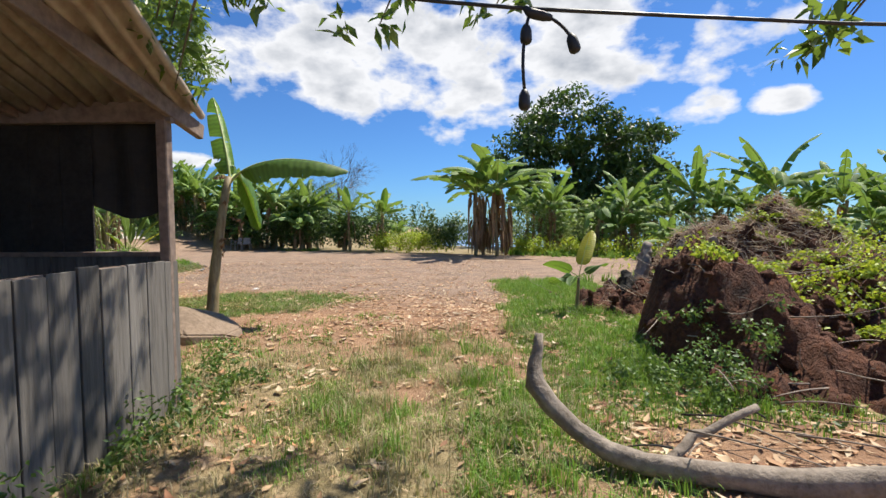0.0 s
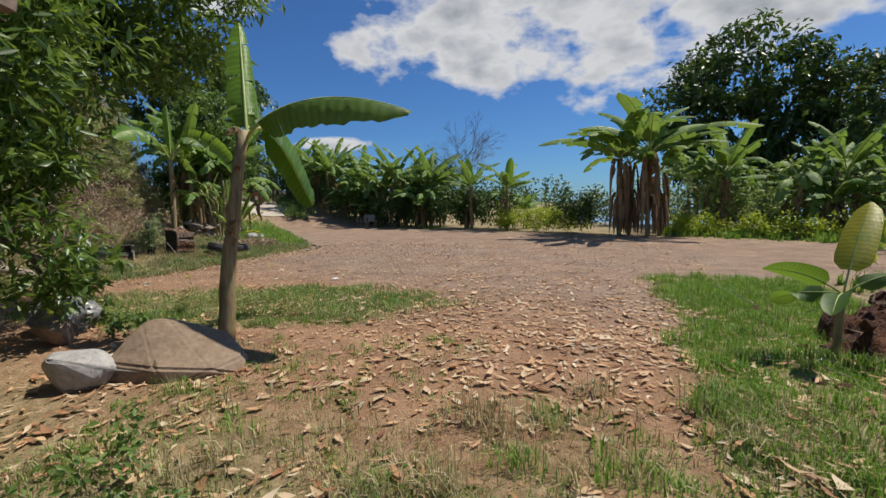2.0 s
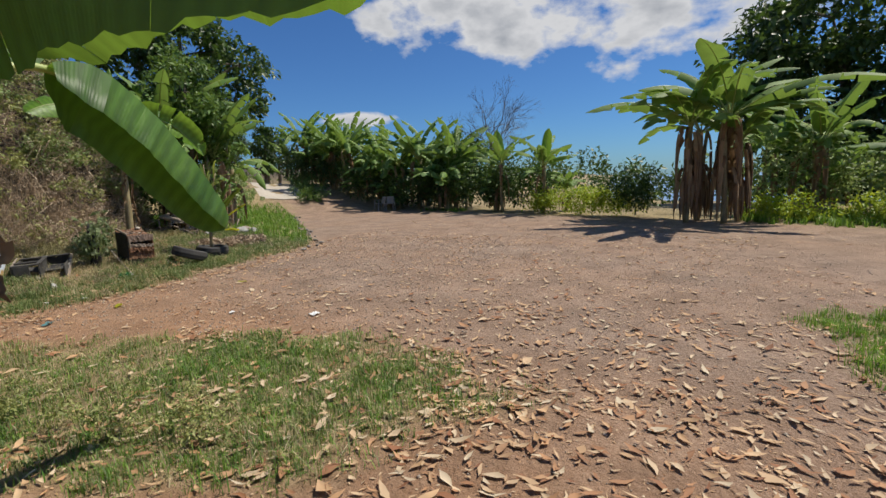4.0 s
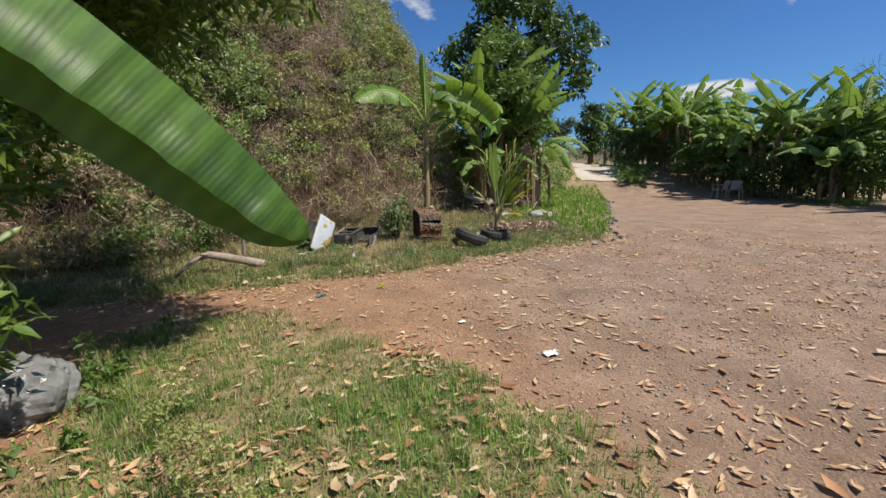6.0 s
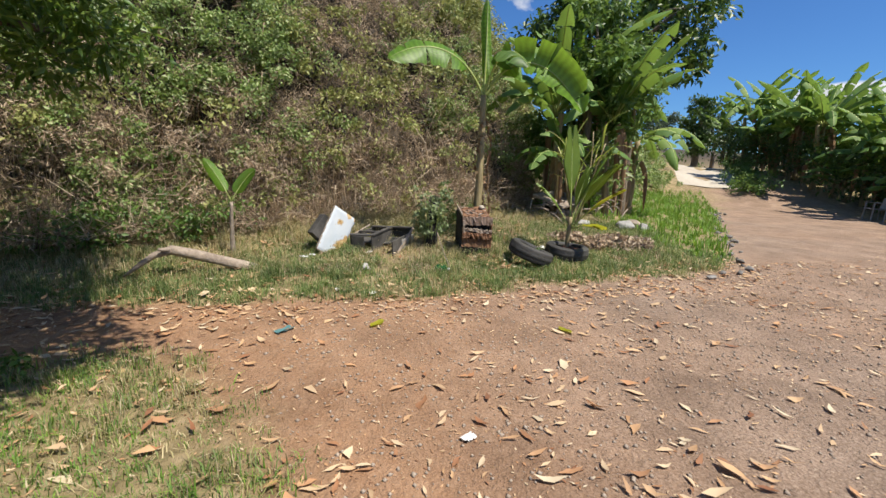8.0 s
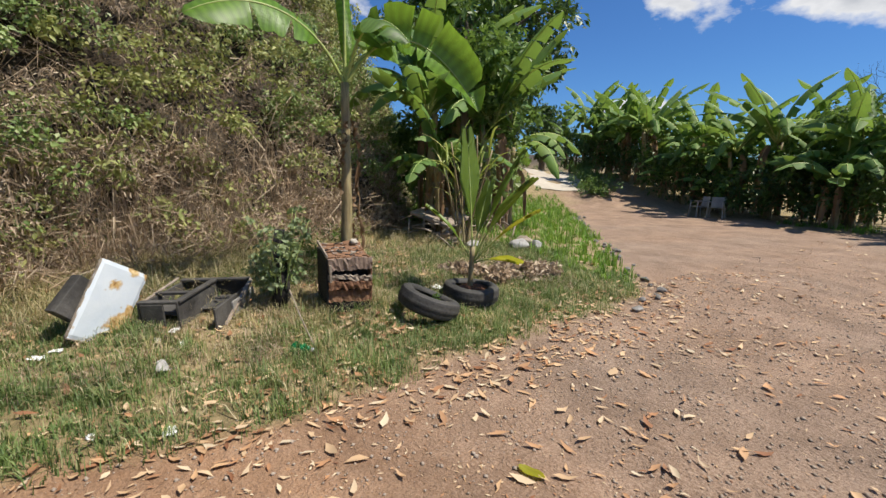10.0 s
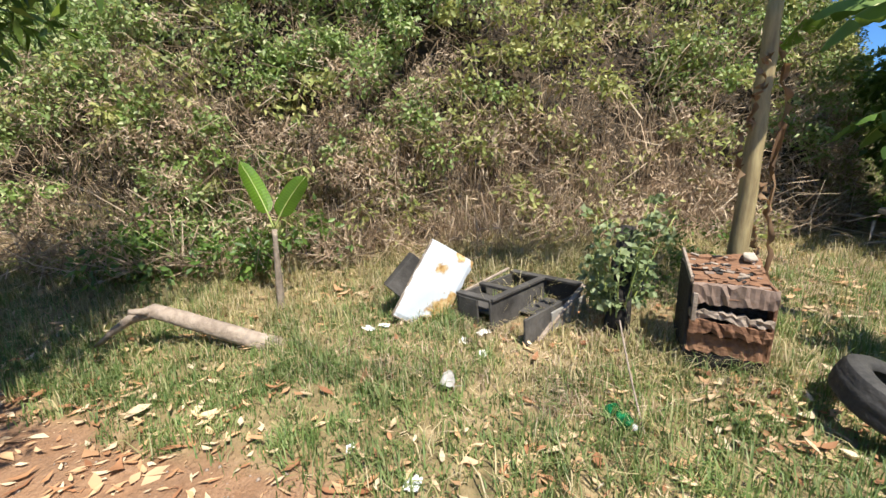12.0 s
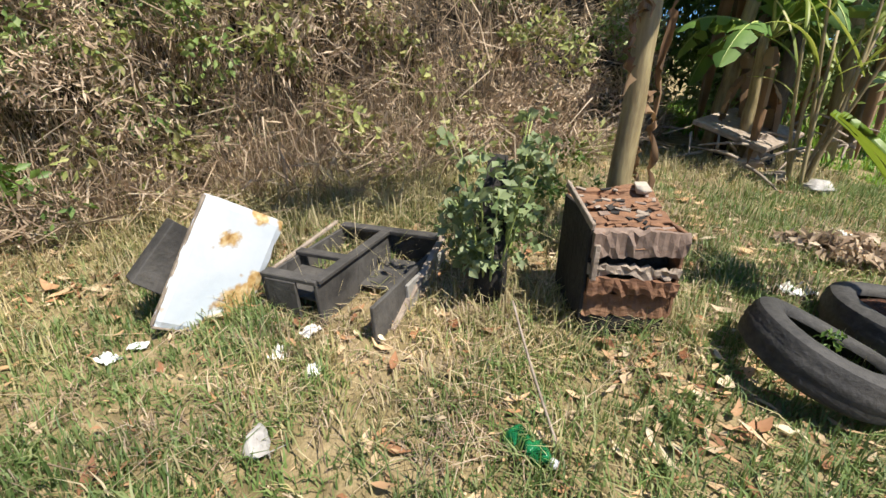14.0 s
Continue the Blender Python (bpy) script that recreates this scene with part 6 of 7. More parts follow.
def thicket():
    r = np.random.default_rng(31)
    m = 860
    y = r.uniform(0.5, 24, m)
    v = r.beta(1.0, 2.0, m) * 9.0 - 0.15
    x = np.interp(y, TOE_Y, TOE_X) - v
    big = r.uniform(0.45, 0.95, m) * smooth(-0.6, 1.2, v)
    B = np.stack([x, y, height(x, y)], -1) + np.array((0.5, 0, 0.25)) * r.uniform(0.0, 0.9, m)[:, None]
    per = 9
    idx = np.repeat(np.arange(m), per)
    n = m * per
    d = sphere_dirs(r, n) + np.array((0.45, 0, 0.35))
    d /= np.linalg.norm(d, axis=1)[:, None]
    C = B[idx] + d * big[idx][:, None] * np.array((0.8, 1.0, 0.8))
    rad = r.uniform(0.14, 0.3, n)
    lowness = smooth(1.5, 0.5, v + 0.7 * fbm(y * 0.6, v, 71))[idx]
    tone = (fbm(y * 0.5 + 3, v * 0.7, 72) + 0.1 * r.normal(size=m))[idx]
    dry = (r.random(n) < 0.07 + 0.58 * lowness) | (tone > 0.52)
    olive = ~dry & ((v[idx] > 3.4) | (tone > 0.15))
    green = ~dry & ~olive
    for sel, mat, name, lab, per_c, leaf, asp in ((green, M_SHRUB, "green_thicket", "dense green scrub covering the steep bank", 80, 0.068, 0.6), (olive, M_OLIVE, "olive_thicket", "olive-green sunlit scrub high on the bank", 42, 0.084, 0.5), (dry, M_DRYBRUSH, "dry_thicket", "dry brown brush and dead leaves on the bank", 60, 0.085, 0.17)):
        V, F = clumps(C[sel], rad[sel], per_c, leaf, 310 + len(name), 0.8, 0.15, asp)
        solid(name, np_mesh(name, V, F, mat), lab, "thicket", kind="stuff")
    # bare stems
    m = 14000
    yy = r.uniform(-1, 19, m)
    vv = r.beta(1.0, 3.0, m) * 6 - 0.35
    xx = np.interp(yy, TOE_Y, TOE_X) - vv
    B = np.stack([xx, yy, height(xx, yy)], -1) + np.array((0.6, 0, 0.25)) * r.random(m)[:, None]
    D = r.normal(size=(m, 3)) * (0.5, 0.7, 0.35) + np.array((0.35, 0, 0.55))
    D /= np.linalg.norm(D, axis=1)[:, None]
    L = (0.15 + 0.6 * r.random(m) ** 2)[:, None]
    S = np.cross(D, r.normal(size=(m, 3)))
    S /= np.linalg.norm(S, axis=1)[:, None]
    w = r.uniform(0.003, 0.008, m)[:, None]
    bend = r.normal(size=(m, 3)) * 0.12
    V = np.stack([B - S * w, B + S * w, B + D * L * 0.5 + bend + S * w * 0.8, B + D * L * 0.5 + bend - S * w * 0.8, B + D * L + S * w * 0.3 - (0, 0, 0.08), B + D * L - S * w * 0.3 - (0, 0, 0.08)], 1).reshape(-1, 3)
    i = np.arange(m)[:, None] * 6
    F = np.concatenate([i + np.array([[0, 1, 2, 3]]), i + np.array([[3, 2, 4, 5]])], 1).reshape(-1, 4)
    solid("dry_stems", np_mesh("dry_stems", V, F, M_DRYBRUSH), "tangle of dry grey-brown stems on the bank", "brush", kind="stuff")
    cx = r.uniform(7.2, 14.4, 190)
    yy = np.repeat(cx, 42) + r.normal(size=190 * 42) * 0.1
    xx = np.interp(yy, TOE_Y, TOE_X) - np.repeat(r.uniform(-0.35, 0.75, 190), 42) + r.normal(size=190 * 42) * 0.08
    blades("toe_stalks", xx, yy, r.uniform(0.3, 0.95, 190 * 42), r.uniform(0.0025, 0.005, 190 * 42), M_DRYBRUSH, "upright dry pinkish stalks at the foot of the bank", 33, 0.9)


thicket()


def shrub_line(name, pts, n, spread, rlo, rhi, per, leaf, mat, label, seed, lift=0.25):
    r = np.random.default_rng(seed)
    pts = np.asarray(pts, float)
    s = np.linspace(0, 1, len(pts))
    t = r.random(n)
    x, y = np.interp(t, s, pts[:, 0]) + r.normal(size=n) * spread, np.interp(t, s, pts[:, 1]) + np.abs(r.normal(size=n)) * spread
    rad = r.uniform(rlo, rhi, n)
    C = np.stack([x, y, height(x, y) + rad * lift + r.random(n) * rhi * lift * 2], -1)
    V, F = clumps(C, rad, per, leaf, seed, 0.8, 0.2, 0.45)
    solid(name, np_mesh(name, V, F, mat), label, "shrubs", kind="stuff")


shrub_line("grove_undergrowth", [(-24, 34), (-18, 32.6), (-13, 30.9), (-8.6, 29.2), (-5, 27.9)], 420, 0.9, 0.35, 0.85, 45, 0.17, M_TREE, "dark undergrowth beneath the banana grove", 401, 0.9)
shrub_line("light_undergrowth", [(-4.8, 27.3), (-2.5, 26.2), (-0.4, 25.3)], 120, 0.4, 0.25, 0.5, 50, 0.11, M_VINE, "light green tall weeds at the grove's edge", 402, 0.7)
shrub_line("bush_row", [(-1.4, 25.4), (0.0, 24.6)], 60, 0.35, 0.3, 0.6, 45, 0.13, M_TREE, "dark bushes left of the tall banana clump", 403, 1.0)
shrub_line("light_undergrowth", [(3.0, 23.9), (5.5, 23.0), (9, 21), (15, 18)], 130, 0.5, 0.2, 0.45, 45, 0.12, M_VINE, "light green weeds along the far field edge", 404, 0.6)
shrub_line("grove_undergrowth", [(3.5, 26), (8, 24.5), (14, 22), (24, 18)], 200, 1.5, 0.35, 0.9, 45, 0.2, M_SHRUB, "leafy undergrowth in the banana grove", 405, 1.0)
shrub_line("light_undergrowth", [(6.5, 15), (7.5, 11), (8.5, 7), (8, 3)], 150, 0.8, 0.3, 0.6, 45, 0.1, M_VINE, "yellow-green weeds beyond the soil mound", 406, 0.7)
shrub_line("distant_scrub", [(-60, 70), (-20, 58), (0, 52), (20, 50), (60, 52)], 260, 4.0, 0.8, 1.8, 40, 0.5, M_TREE, "scrub on the slope below the grove", 407, 0.8)
shrub_line("toe_scrub", [(-19.5, 25.2), (-22.5, 27.6), (-28.5, 32.4), (-36, 37)], 150, 0.5, 0.15, 0.4, 45, 0.12, M_SHRUB, "green scrub on the near side of the climbing road", 416, 0.6)
shrub_line("verge_scrub", [(-18.5, 29.5), (-21, 32.2), (-26, 37.5)], 120, 0.5, 0.2, 0.45, 45, 0.12, M_WEED, "bright green weeds beside the concrete road", 408, 0.5)
shrub_line("toe_scrub", [(-13.4, 16.8), (-15, 18.2), (-18.5, 21.5), (-23, 26)], 190, 0.8, 0.3, 0.8, 50, 0.14, M_SHRUB, "leafy scrub behind the roadside bananas", 415, 0.8)
shrub_line("verge_scrub", [(-10.9, 7.2), (-11.0, 8.4), (-11.4, 9.6)], 70, 0.35, 0.15, 0.35, 60, 0.09, M_WEED, "green weeds at the foot of the bank", 409, 0.6)
shrub_line("verge_scrub", [(-10.6, 12.8), (-11.2, 13.1), (-11.0, 13.6)], 16, 0.2, 0.08, 0.2, 45, 0.05, M_WEED, "green weeds behind the rotten box", 410, 0.8)
shrub_line("hut_weeds", [(-2.25, 3.6), (-2.25, 4.8), (-2.3, 5.9), (-2.5, 6.4)], 34, 0.14, 0.06, 0.16, 50, 0.05, M_WEED, "low green weeds along the hut wall", 411, 0.7)
shrub_line("shade_weeds", [(-4.6, 7.6), (-5.4, 8.3), (-6.6, 8.7)], 16, 0.25, 0.05, 0.14, 40, 0.07, M_WEED, "leafy weeds in the mango tree's shade", 412, 0.7)
shrub_line("dry_weeds", [(-5.2, 8.9), (-4.2, 9.1), (-3.4, 9.3)], 36, 0.25, 0.06, 0.16, 60, 0.03, M_OLIVE, "thin dry weeds on the grass patch", 413, 0.6)


def scatter_grass(x0, x1, y0, y1, density, seed, keep, bunch=10):
    """Blades in small bunches with gaps between."""
    r = np.random.default_rng(seed)
    n = int((x1 - x0) * (y1 - y0) * density / bunch)
    x, y = r.uniform(x0, x1, n), r.uniform(y0, y1, n)
    m = r.random(n) < keep(x, y)
    x, y = np.repeat(x[m], bunch), np.repeat(y[m], bunch)
    return x + r.normal(size=len(x)) * 0.038, y + r.normal(size=len(x)) * 0.038, r


def lush(x, y):
    return np.clip(0.45 + 1.2 * fbm(x * 0.9, y * 0.9, 81) + 0.3 * fbm(x * 3.1, y * 3.1, 82), 0, 1)


def grass():
    # verge
    V = lambda x, y: turf(x, y) * (x < -8.2)
    x, y, r = scatter_grass(-12.6, -8.2, 5.5, 18, 2900, 1, lambda x, y: V(x, y) * np.clip(lush(x, y) + 0.45 * smooth(-10.2, -9.2, x), 0, 1) * smooth(-12.3, -11, x))
    blades("verge_grass", x, y, r.uniform(0.04, 0.17, len(x)), r.uniform(0.0025, 0.005, len(x)), M_VERGE, "green grass on the roadside verge", 2, 0.8)
    x, y, r = scatter_grass(-13.0, -8.2, 5.5, 17, 1700, 3, lambda x, y: V(x, y) * (1.0 - 0.75 * lush(x, y)) * (1 - 0.6 * smooth(-9.8, -8.9, x)))
    blades("verge_straw", x, y, r.uniform(0.03, 0.2, len(x)), r.uniform(0.002, 0.0045, len(x)), M_GRASSDRY, "dry straw-coloured grass on the verge", 4, 1.1)
    x, y, r = scatter_grass(-20, -8.5, 17, 30, 260, 5, lambda x, y: turf(x, y))
    blades("roadside_grass", x, y, r.uniform(0.08, 0.3, len(x)), r.uniform(0.006, 0.012, len(x)), M_GRASS, "taller grass along the road edge", 6, 0.7)
    x, y, r = scatter_grass(-12.4, -10.6, 8.2, 14.0, 1500, 31, lambda x, y: 0.75 * smooth(-10.4, -11.2, x + 0.5 * fbm(y, x, 86)), 16)
    blades("bank_straw", x, y, r.uniform(0.12, 0.42, len(x)), r.uniform(0.002, 0.004, len(x)), M_GRASSDRY, "matted pale straw at the foot of the bank", 32, 1.7)
    x, y, r = scatter_grass(-12.0, -9.0, 10.6, 16.5, 1500, 35, lambda x, y: 0.75 * smooth(-9.0, -9.8, x + 0.7 * fbm(x * 1.4, y * 1.4, 88)) * np.clip(0.55 + 0.9 * fbm(x * 1.6, y * 1.6, 89), 0, 1), 14)
    blades("verge_thatch", x, y, r.uniform(0.04, 0.15, len(x)), r.uniform(0.0018, 0.0035, len(x)), M_DRYBRUSH, "dry tangled grass lying over the verge", 36, 2.2)
    # patch by the young banana plant
    x, y, r = scatter_grass(-8.4, -1.4, 7.8, 11.8, 4200, 7, lambda x, y: turf(x, y) * (0.3 + 0.7 * lush(x, y)))
    for half, mat, seed in ((slice(0, None, 2), M_GRASS, 8), (slice(1, None, 2), M_VERGE, 28)):
        blades("patch_grass", x[half], y[half], r.uniform(0.03, 0.12, len(x[half])), r.uniform(0.002, 0.004, len(x[half])), mat, "soft green grass patch in the yard", seed, 0.8)
    x, y, r = scatter_grass(-8.4, -1.4, 7.8, 11.8, 900, 9, lambda x, y: turf(x, y) * (1 - 0.8 * lush(x, y)))
    blades("patch_straw", x, y, r.uniform(0.03, 0.14, len(x)), r.uniform(0.002, 0.004, len(x)), M_GRASSDRY, "dry grass stalks in the yard patch", 10, 1.1)
    # beside the mound, and the foreground at the start
    x, y, r = scatter_grass(-0.2, 3.0, 4.5, 13.6, 2900, 11, lambda x, y: turf(x, y))
    blades("path_grass", x, y, r.uniform(0.05, 0.17, len(x)), r.uniform(0.0025, 0.0045, len(x)), M_GRASS, "bright green grass beside the path", 12, 0.7)
    x, y, r = scatter_grass(-3.2, 1.2, 2.6, 8.2, 2200, 13, lambda x, y: turf(x, y) * (0.25 + 0.75 * lush(x, y)))
    blades("path_grass", x, y, r.uniform(0.04, 0.16, len(x)), r.uniform(0.002, 0.0045, len(x)), M_GRASSDRY, "half-dry grass on the path", 14, 0.9)
    r = np.random.default_rng(15)
    cx, cy = r.uniform(-1.4, 0.7, 34), r.uniform(4.0, 8.0, 34)
    x, y = np.repeat(cx, 90) + r.normal(size=3060) * 0.07, np.repeat(cy, 90) + r.normal(size=3060) * 0.07
    blades("grass_tuft", x[1530:], y[1530:], r.uniform(0.10, 0.28, 1530), 0.003, M_GRASSDRY, "tall dry grass tufts on the path", 16, 0.9)
    blades("grass_tuft", x[:1530], y[:1530], r.uniform(0.10, 0.28, 1530), 0.003, M_GRASS, "tall green grass tufts on the path", 19, 0.9)
    x, y, r = scatter_grass(-3.4, 1.0, 2.6, 9.0, 2000, 20, lambda x, y: np.clip(turf(x, y) + 0.35 * (x < -1), 0, 1) * lush(x + 3, y))
    blades("path_grass", x, y, r.uniform(0.03, 0.12, len(x)), r.uniform(0.002, 0.004, len(x)), M_GRASS, "short green grass on the path", 21, 0.9)
    x, y, r = scatter_grass(2.5, 14, 12.5, 27, 160, 17, lambda x, y: turf(x, y))
    blades("field_grass", x, y, r.uniform(0.15, 0.4, len(x)), r.uniform(0.008, 0.015, len(x)), M_GRASS, "tall grass at the far edge of the yard", 18, 0.7)


grass()


def fallen_leaves():
    """Curled dry leaves, thick along the verge edge and the path, thin on the road."""
    r = np.random.default_rng(55)
    X, Y = [], []

    def add(x0, x1, y0, y1, density, keep):
        n = int((x1 - x0) * (y1 - y0) * density)
        x, y = r.uniform(x0, x1, n), r.uniform(y0, y1, n)
        m = r.random(n) < np.clip(keep(x, y), 0, 1)
        X.append(x[m])
        Y.append(y[m])
    edge = lambda x, y: np.interp(y, EDGE_Y, EDGE_X) - x
    add(-11.5, -7.0, 7, 18, 125, lambda x, y: np.exp(-((edge(x, y) + 0.15) / 0.55) ** 2) + 0.12 * (edge(x, y) > 0))
    add(-9.0, 2.0, 8.0, 20.0, 62, lambda x, y: 0.5 + 0.6 * fbm(x * 0.8, y * 0.8, 91))
    add(-9.0, 4.0, 18.0, 26.0, 14, lambda x, y: 0.5 + 0.5 * fbm(x * 0.8, y * 0.8, 91))
    add(-4.6, 1.2, 2.8, 11.0, 210, lambda x, y: 0.3 + 0.9 * fbm(x * 1.1, y * 1.1, 92))
    add(-3.6, 0.8, 7.4, 13.0, 140, lambda x, y: 0.45 + 0.5 * fbm(x * 1.1, y * 1.1, 93))
    add(-7.5, -2.5, 7.0, 10.6, 50, lambda x, y: 0.2 + 0.7 * fbm(x * 1.1, y * 1.1, 94))
    add(-9.75, -9.0, 13.0, 13.9, 260, lambda x, y: 0.8 + 0 * x)
    add(0.8, 3.5, 3.6, 6.2, 260, lambda x, y: 0.8 + 0 * x)
    add(-12.4, -10.3, 9.6, 15.0, 130, lambda x, y: 0.5 + 0.6 * fbm(x * 1.5, y * 1.5, 100))
    add(1.7, 3.0, 7.6, 9.2, 200, lambda x, y: 0.8 + 0 * x)
    add(-5.9, -4.6, 10.5, 11.3, 320, lambda x, y: np.exp(-((x + 5.25) / 0.4) ** 2 - ((y - 10.9) / 0.22) ** 2))
    add(-6.5, -4.2, 7.6, 9.2, 160, lambda x, y: 0.3 + 0.9 * fbm(x * 1.1, y * 1.1, 99))
    add(-12, -8.6, 8, 16, 75, lambda x, y: 0.45 + 0.7 * fbm(x * 1.3, y * 1.3, 95))
    x, y = np.concatenate(X), np.concatenate(Y)
    n = len(x)
    L = r.uniform(0.03, 0.10, n) + 0.08 * r.random(n) ** 3
    W = L * r.uniform(0.24, 0.42, n)
    a = r.uniform(0, 2 * math.pi, n)
    d = np.stack([np.cos(a), np.sin(a), r.normal(size=n) * 0.10], -1)
    s = np.stack([-np.sin(a), np.cos(a), r.normal(size=n) * 0.14], -1)
    up = np.array((0, 0, 1.0))
    curl, cup = r.uniform(-0.05, 0.22, n), r.uniform(0.0, 0.45, n)
    skew = [r.uniform(0.25, 1.5, n) for _ in range(8)]
    C = np.stack([x, y, height(x, y) + 0.012 + 0.22 * L * np.abs(d[:, 2]) + 0.035 * turf(x, y) * r.random(n) ** 2], -1)
    rows = []
    for g, (t, wv) in enumerate(((-0.5, 0.05), (-0.22, 0.8), (0.1, 1.0), (0.5, 0.05))):
        mid = C + d * (L * t)[:, None] + up * (L * curl * (4 * t * t))[:, None] + s * (W * (skew[g] - 0.85) * 0.5)[:, None]
        el, er = (W * 0.5 * wv * skew[g])[:, None], (W * 0.5 * wv * skew[g + 4])[:, None]
        rows += [mid - s * el + up * (W * cup * wv * 0.5 * skew[g + 4])[:, None], mid, mid + s * er + up * (W * cup * wv * 0.5 * skew[g])[:, None]]
    V = np.stack(rows, 1).reshape(-1, 3)
    i = np.arange(n)[:, None] * 12
    q = np.array([[k * 3 + j, k * 3 + j + 1, k * 3 + j + 4, k * 3 + j + 3] for k in range(3) for j in range(2)]).ravel()[None, :]
    F = (i + q).reshape(-1, 4)
    solid("fallen_leaves", np_mesh("fallen_leaves", V, F, M_LITTER, True), "dry curled brown leaves scattered over the ground", "fallen leaves", kind="stuff")
    # crumbs of dead leaf and bark
    m = 60000
    fx, fy = r.uniform(-12.0, 1.5, m), r.uniform(3.0, 17.0, m)
    k = r.random(m) < np.clip(0.35 + 0.9 * fbm(fx * 1.2, fy * 1.2, 97), 0.05, 1)
    fx, fy = fx[k], fy[k]
    m = len(fx)
    a = r.uniform(0, 2 * math.pi, m)
    V, F = leaves(np.stack([fx, fy, height(fx, fy) + 0.006 + 0.03 * turf(fx, fy) * r.random(m)], -1), np.stack([np.cos(a), np.sin(a), 0.15 * r.normal(size=m)], -1), r.uniform(0.012, 0.045, m), r.uniform(0.005, 0.016, m), 98, 0.1, np.tile((0, 0, 2.0), (m, 1)))
    solid("leaf_crumbs", np_mesh("leaf_crumbs", V, F, M_LITTER), "crumbs of dead leaf strewn over earth and grass", "leaf crumbs", kind="stuff")
    # small gravel
    m = 14000
    gx_, gy_ = np.concatenate([r.uniform(-9, 2.5, m // 2), r.uniform(-9, -3.5, m // 2)]), np.concatenate([r.uniform(9.5, 22, m // 2), r.uniform(10.5, 19, m // 2)])
    k = turf(gx_, gy_) < 0.3
    gx_, gy_ = gx_[k], gy_[k]
    m = len(gx_)
    sz = (0.004 + 0.016 * r.random(m) ** 3)[:, None]
    octa = np.array([(1, 0, 0), (0, 1, 0), (-1, 0, 0), (0, -1, 0), (0, 0, 0.8), (0, 0, -0.5)], float)
    V = np.stack([gx_, gy_, height(gx_, gy_) + 0.003], -1)[:, None, :] + octa[None] * sz[:, None, :] * r.uniform(0.7, 1.3, (m, 6, 1))
    f = np.array([(0, 1, 4), (1, 2, 4), (2, 3, 4), (3, 0, 4), (1, 0, 5), (2, 1, 5), (3, 2, 5), (0, 3, 5)])
    F = (np.arange(m)[:, None, None] * 6 + f[None]).reshape(-1, 3)
    solid("gravel", np_mesh("gravel", V.reshape(-1, 3), F, M_PEBBLE), "small grey gravel strewn over the road", "gravel", kind="stuff")


fallen_leaves()


shrub_line("tyre_weeds", [(-9.25, 13.9), (-9.27, 14.02)], 7, 0.06, 0.04, 0.09, 40, 0.04, M_WEED, "small green weeds growing inside the tilted tyre", 420, 0.8)
shrub_line("dry_trash", [(-10.2, 14.9), (-9.9, 15.5), (-9.6, 16.2)], 40, 0.16, 0.06, 0.16, 60, 0.09, M_DRYBRUSH, "heap of dry brown leaves and husks by the palm", 421, 0.3)


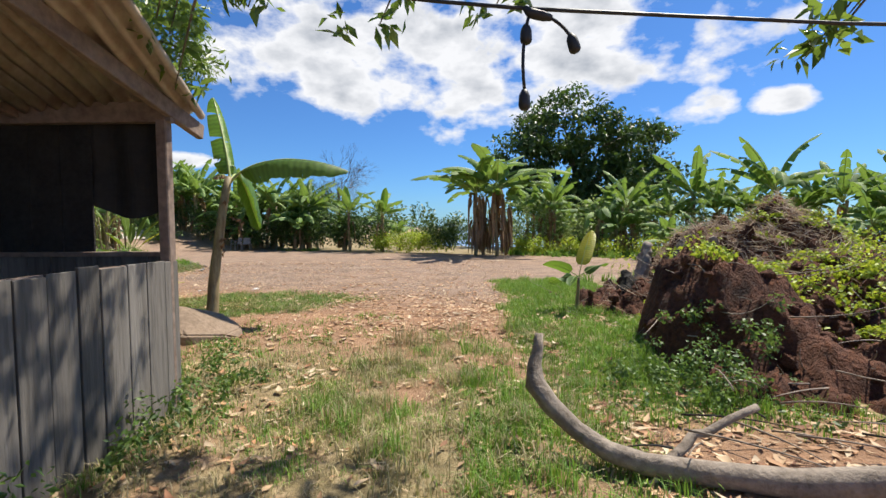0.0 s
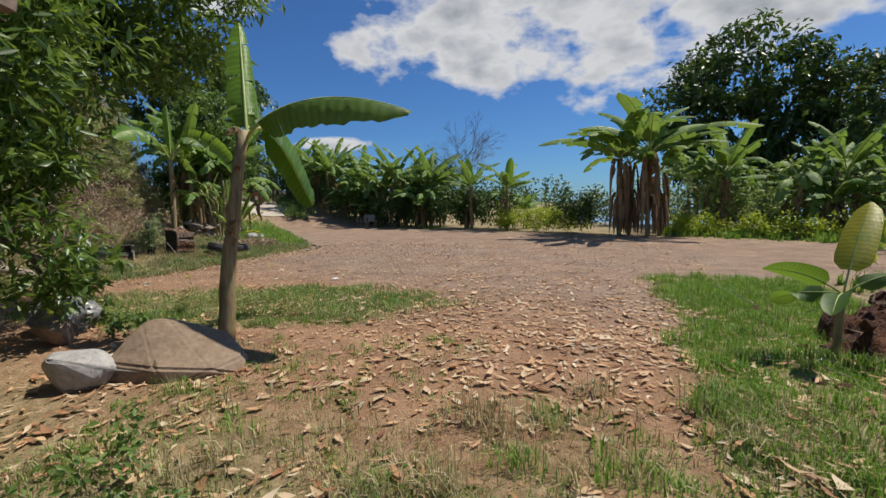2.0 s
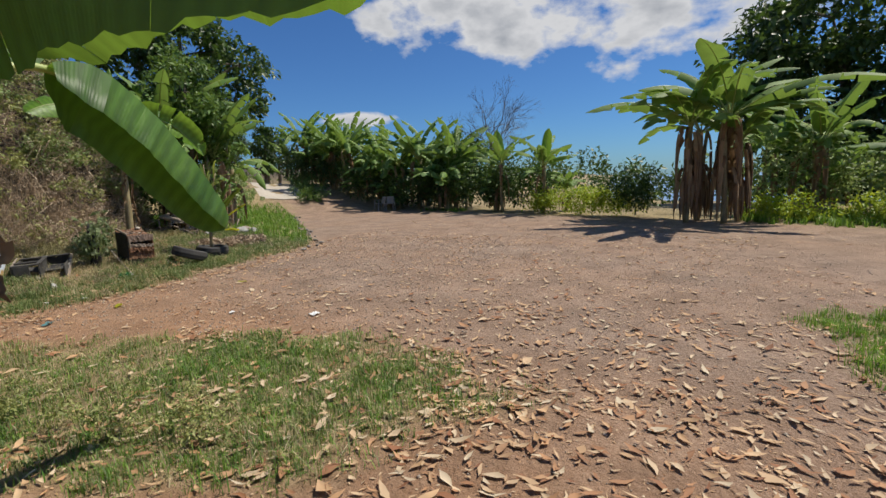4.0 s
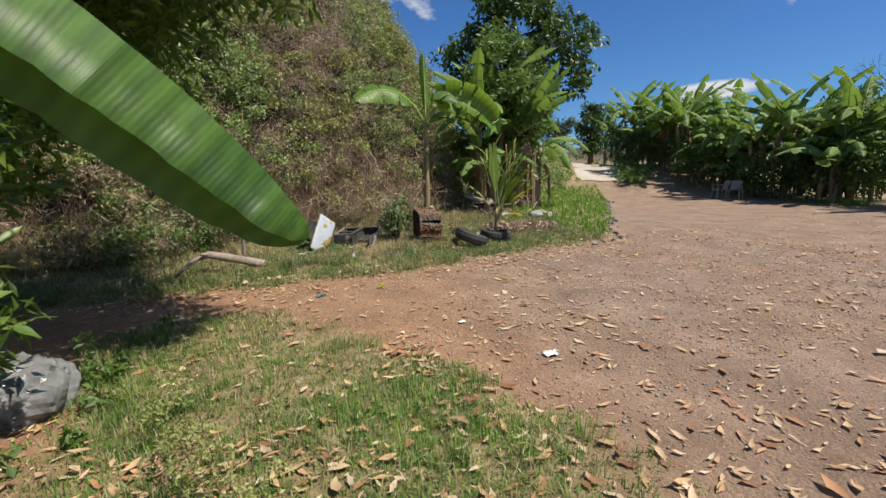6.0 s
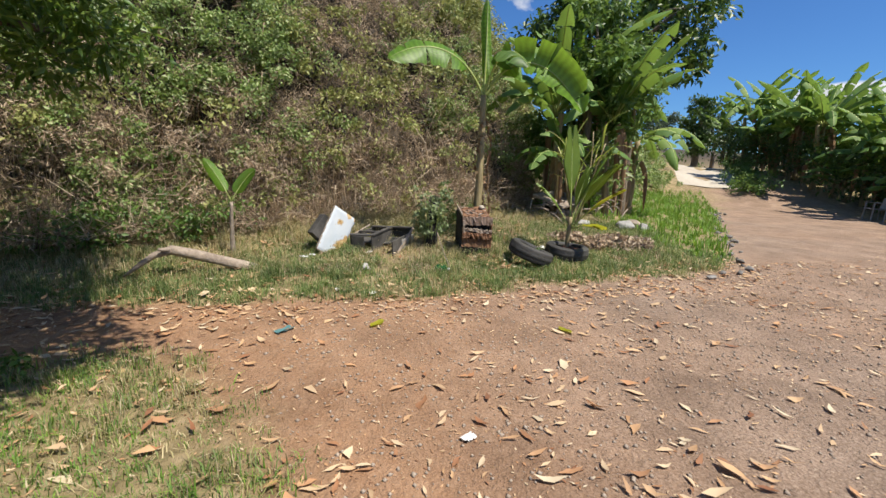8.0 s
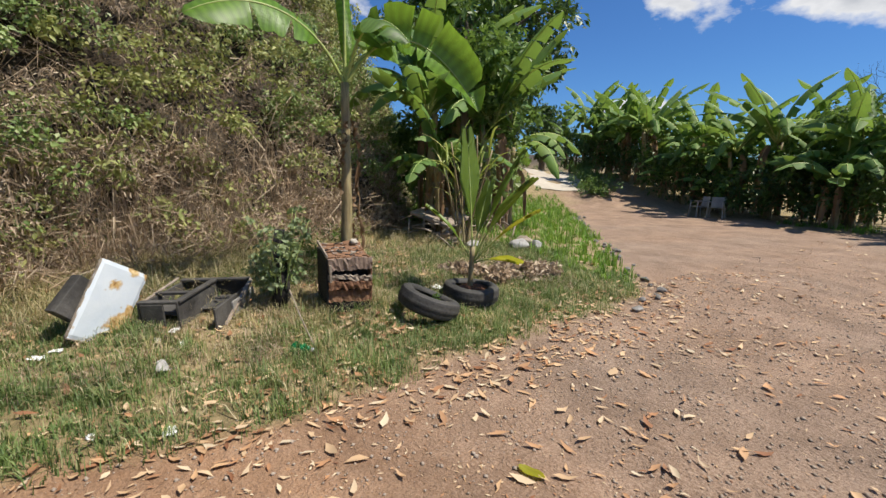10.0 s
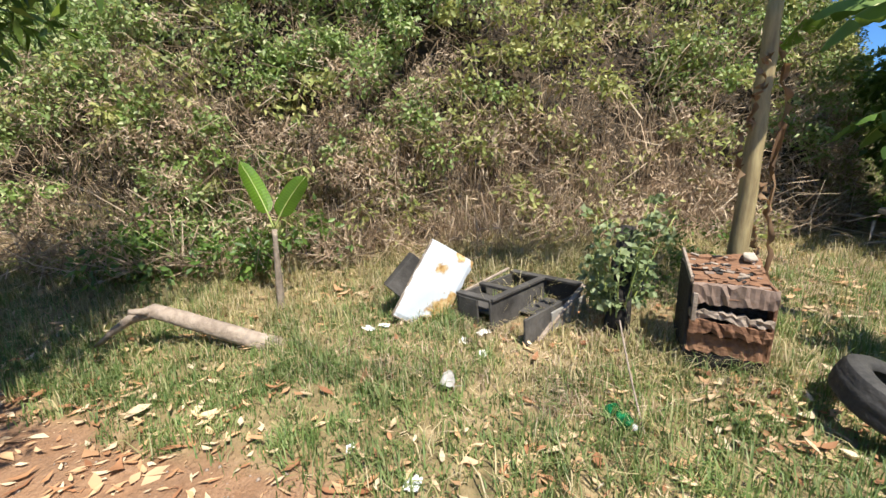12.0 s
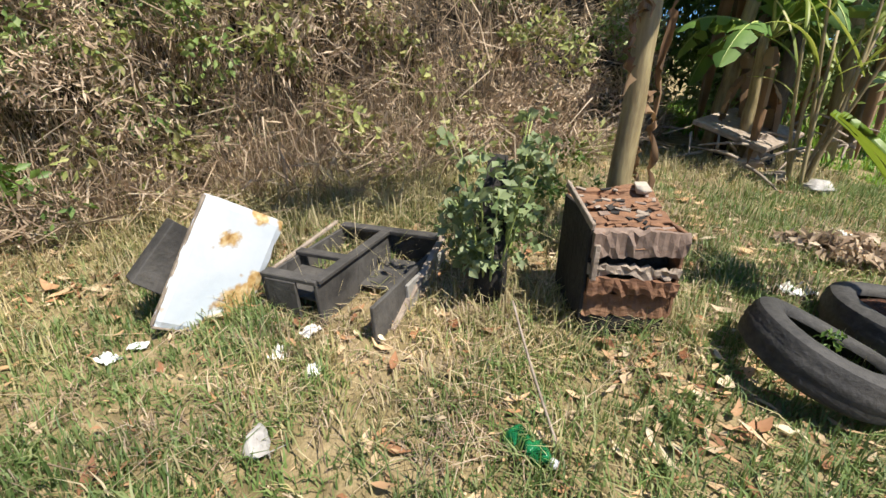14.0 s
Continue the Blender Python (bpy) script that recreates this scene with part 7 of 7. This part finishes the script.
def flat_scraps():
    for x, y, w, mat, lab, cat in ((-7.65, 11.48, 0.1, M_YELLOW, "fresh yellow leaf fallen on the dirt road", "leaf"), (-7.06, 13.14, 0.08, M_YELLOW, "fresh yellow leaf fallen on the dirt road", "leaf"), (-7.68, 10.65, 0.09, M_TEAL, "faded teal cloth scrap pressed into the dirt", "litter")):
        X, Y = np.meshgrid(np.linspace(-1, 1, 7), np.linspace(-1, 1, 5), indexing="ij")
        Z = 0.012 + 0.12 * w * np.abs(Y) + 0.05 * w * np.sin(X * 4 + x)
        wid = np.sqrt(np.clip(1.05 - X ** 2, 0.02, 1)) if cat == "leaf" else 1 + 0.2 * np.sin(X * 7)
        i = np.arange(35).reshape(7, 5)
        me = np_mesh("scrap", np.stack([X * w, Y * w * 0.42 * wid, Z], -1).reshape(-1, 3), np.stack([i[:-1, :-1], i[1:, :-1], i[1:, 1:], i[:-1, 1:]], -1).reshape(-1, 4), mat, True)
        solid("fallen_leaf" if cat == "leaf" else "cloth_scrap", me, lab, cat, m=pose(x, y, at_ground(x, y), 0, 0, 100 * x))


flat_scraps()


def plastic_chair(x, y, rz, label):
    """Low armchair: dished seat, leaning back, two armrests on splayed legs."""
    o = thing("plastic_chair", pose(x, y, at_ground(x, y), 0, 0, rz), label, "chair", "chairs under the grove")
    board("seat", (0.46, 0.44, 0.03), pose(0, 0, 0.4, -4, 0, 0), M_GREYPLASTIC, o, "", 0.012)
    board("backrest", (0.46, 0.03, 0.4), pose(0, 0.25, 0.6, -14, 0, 0), M_GREYPLASTIC, o, "", 0.012)
    for sx in (-1, 1):
        board("armrest", (0.05, 0.48, 0.025), pose(sx * 0.25, 0.02, 0.62, -3, 0, 0), M_GREYPLASTIC, o, "", 0.01)
        for sy in (-1, 1):
            tall = 0.62 if sy < 0 else 0.42
            board("leg", (0.045, 0.045, tall), pose(sx * 0.25, sy * 0.22, tall / 2, sy * 4, sx * -3, 0), M_GREYPLASTIC, o, "", 0.01)


plastic_chair(-13.85, 30.0, -35, "old grey plastic armchair at the shady grove edge")
plastic_chair(-13.15, 29.85, 12, "old grey plastic armchair at the shady grove edge")


def old_planks():
    r = np.random.default_rng(91)
    for x, y, rz, ln in ((-9.75, 16.0, 60, 0.7), (-9.95, 16.3, 35, 0.5)):
        bm = bmesh.new()
        box_bm(bm, (ln, 0.09, 0.025), Matrix.Identity(4), 0.004)
        for v in bm.verts:
            v.co += Vector(r.normal(size=3) * 0.006)
        me = bpy.data.meshes.new("old_plank")
        bm.to_mesh(me)
        bm.free()
        me.materials.append(M_CHAR_SHADE)
        solid("old_plank", me, "dark weathered plank lying in dry grass", "plank", m=pose(x, y, at_ground(x, y) + 0.03, 4, -5, rz))


old_planks()
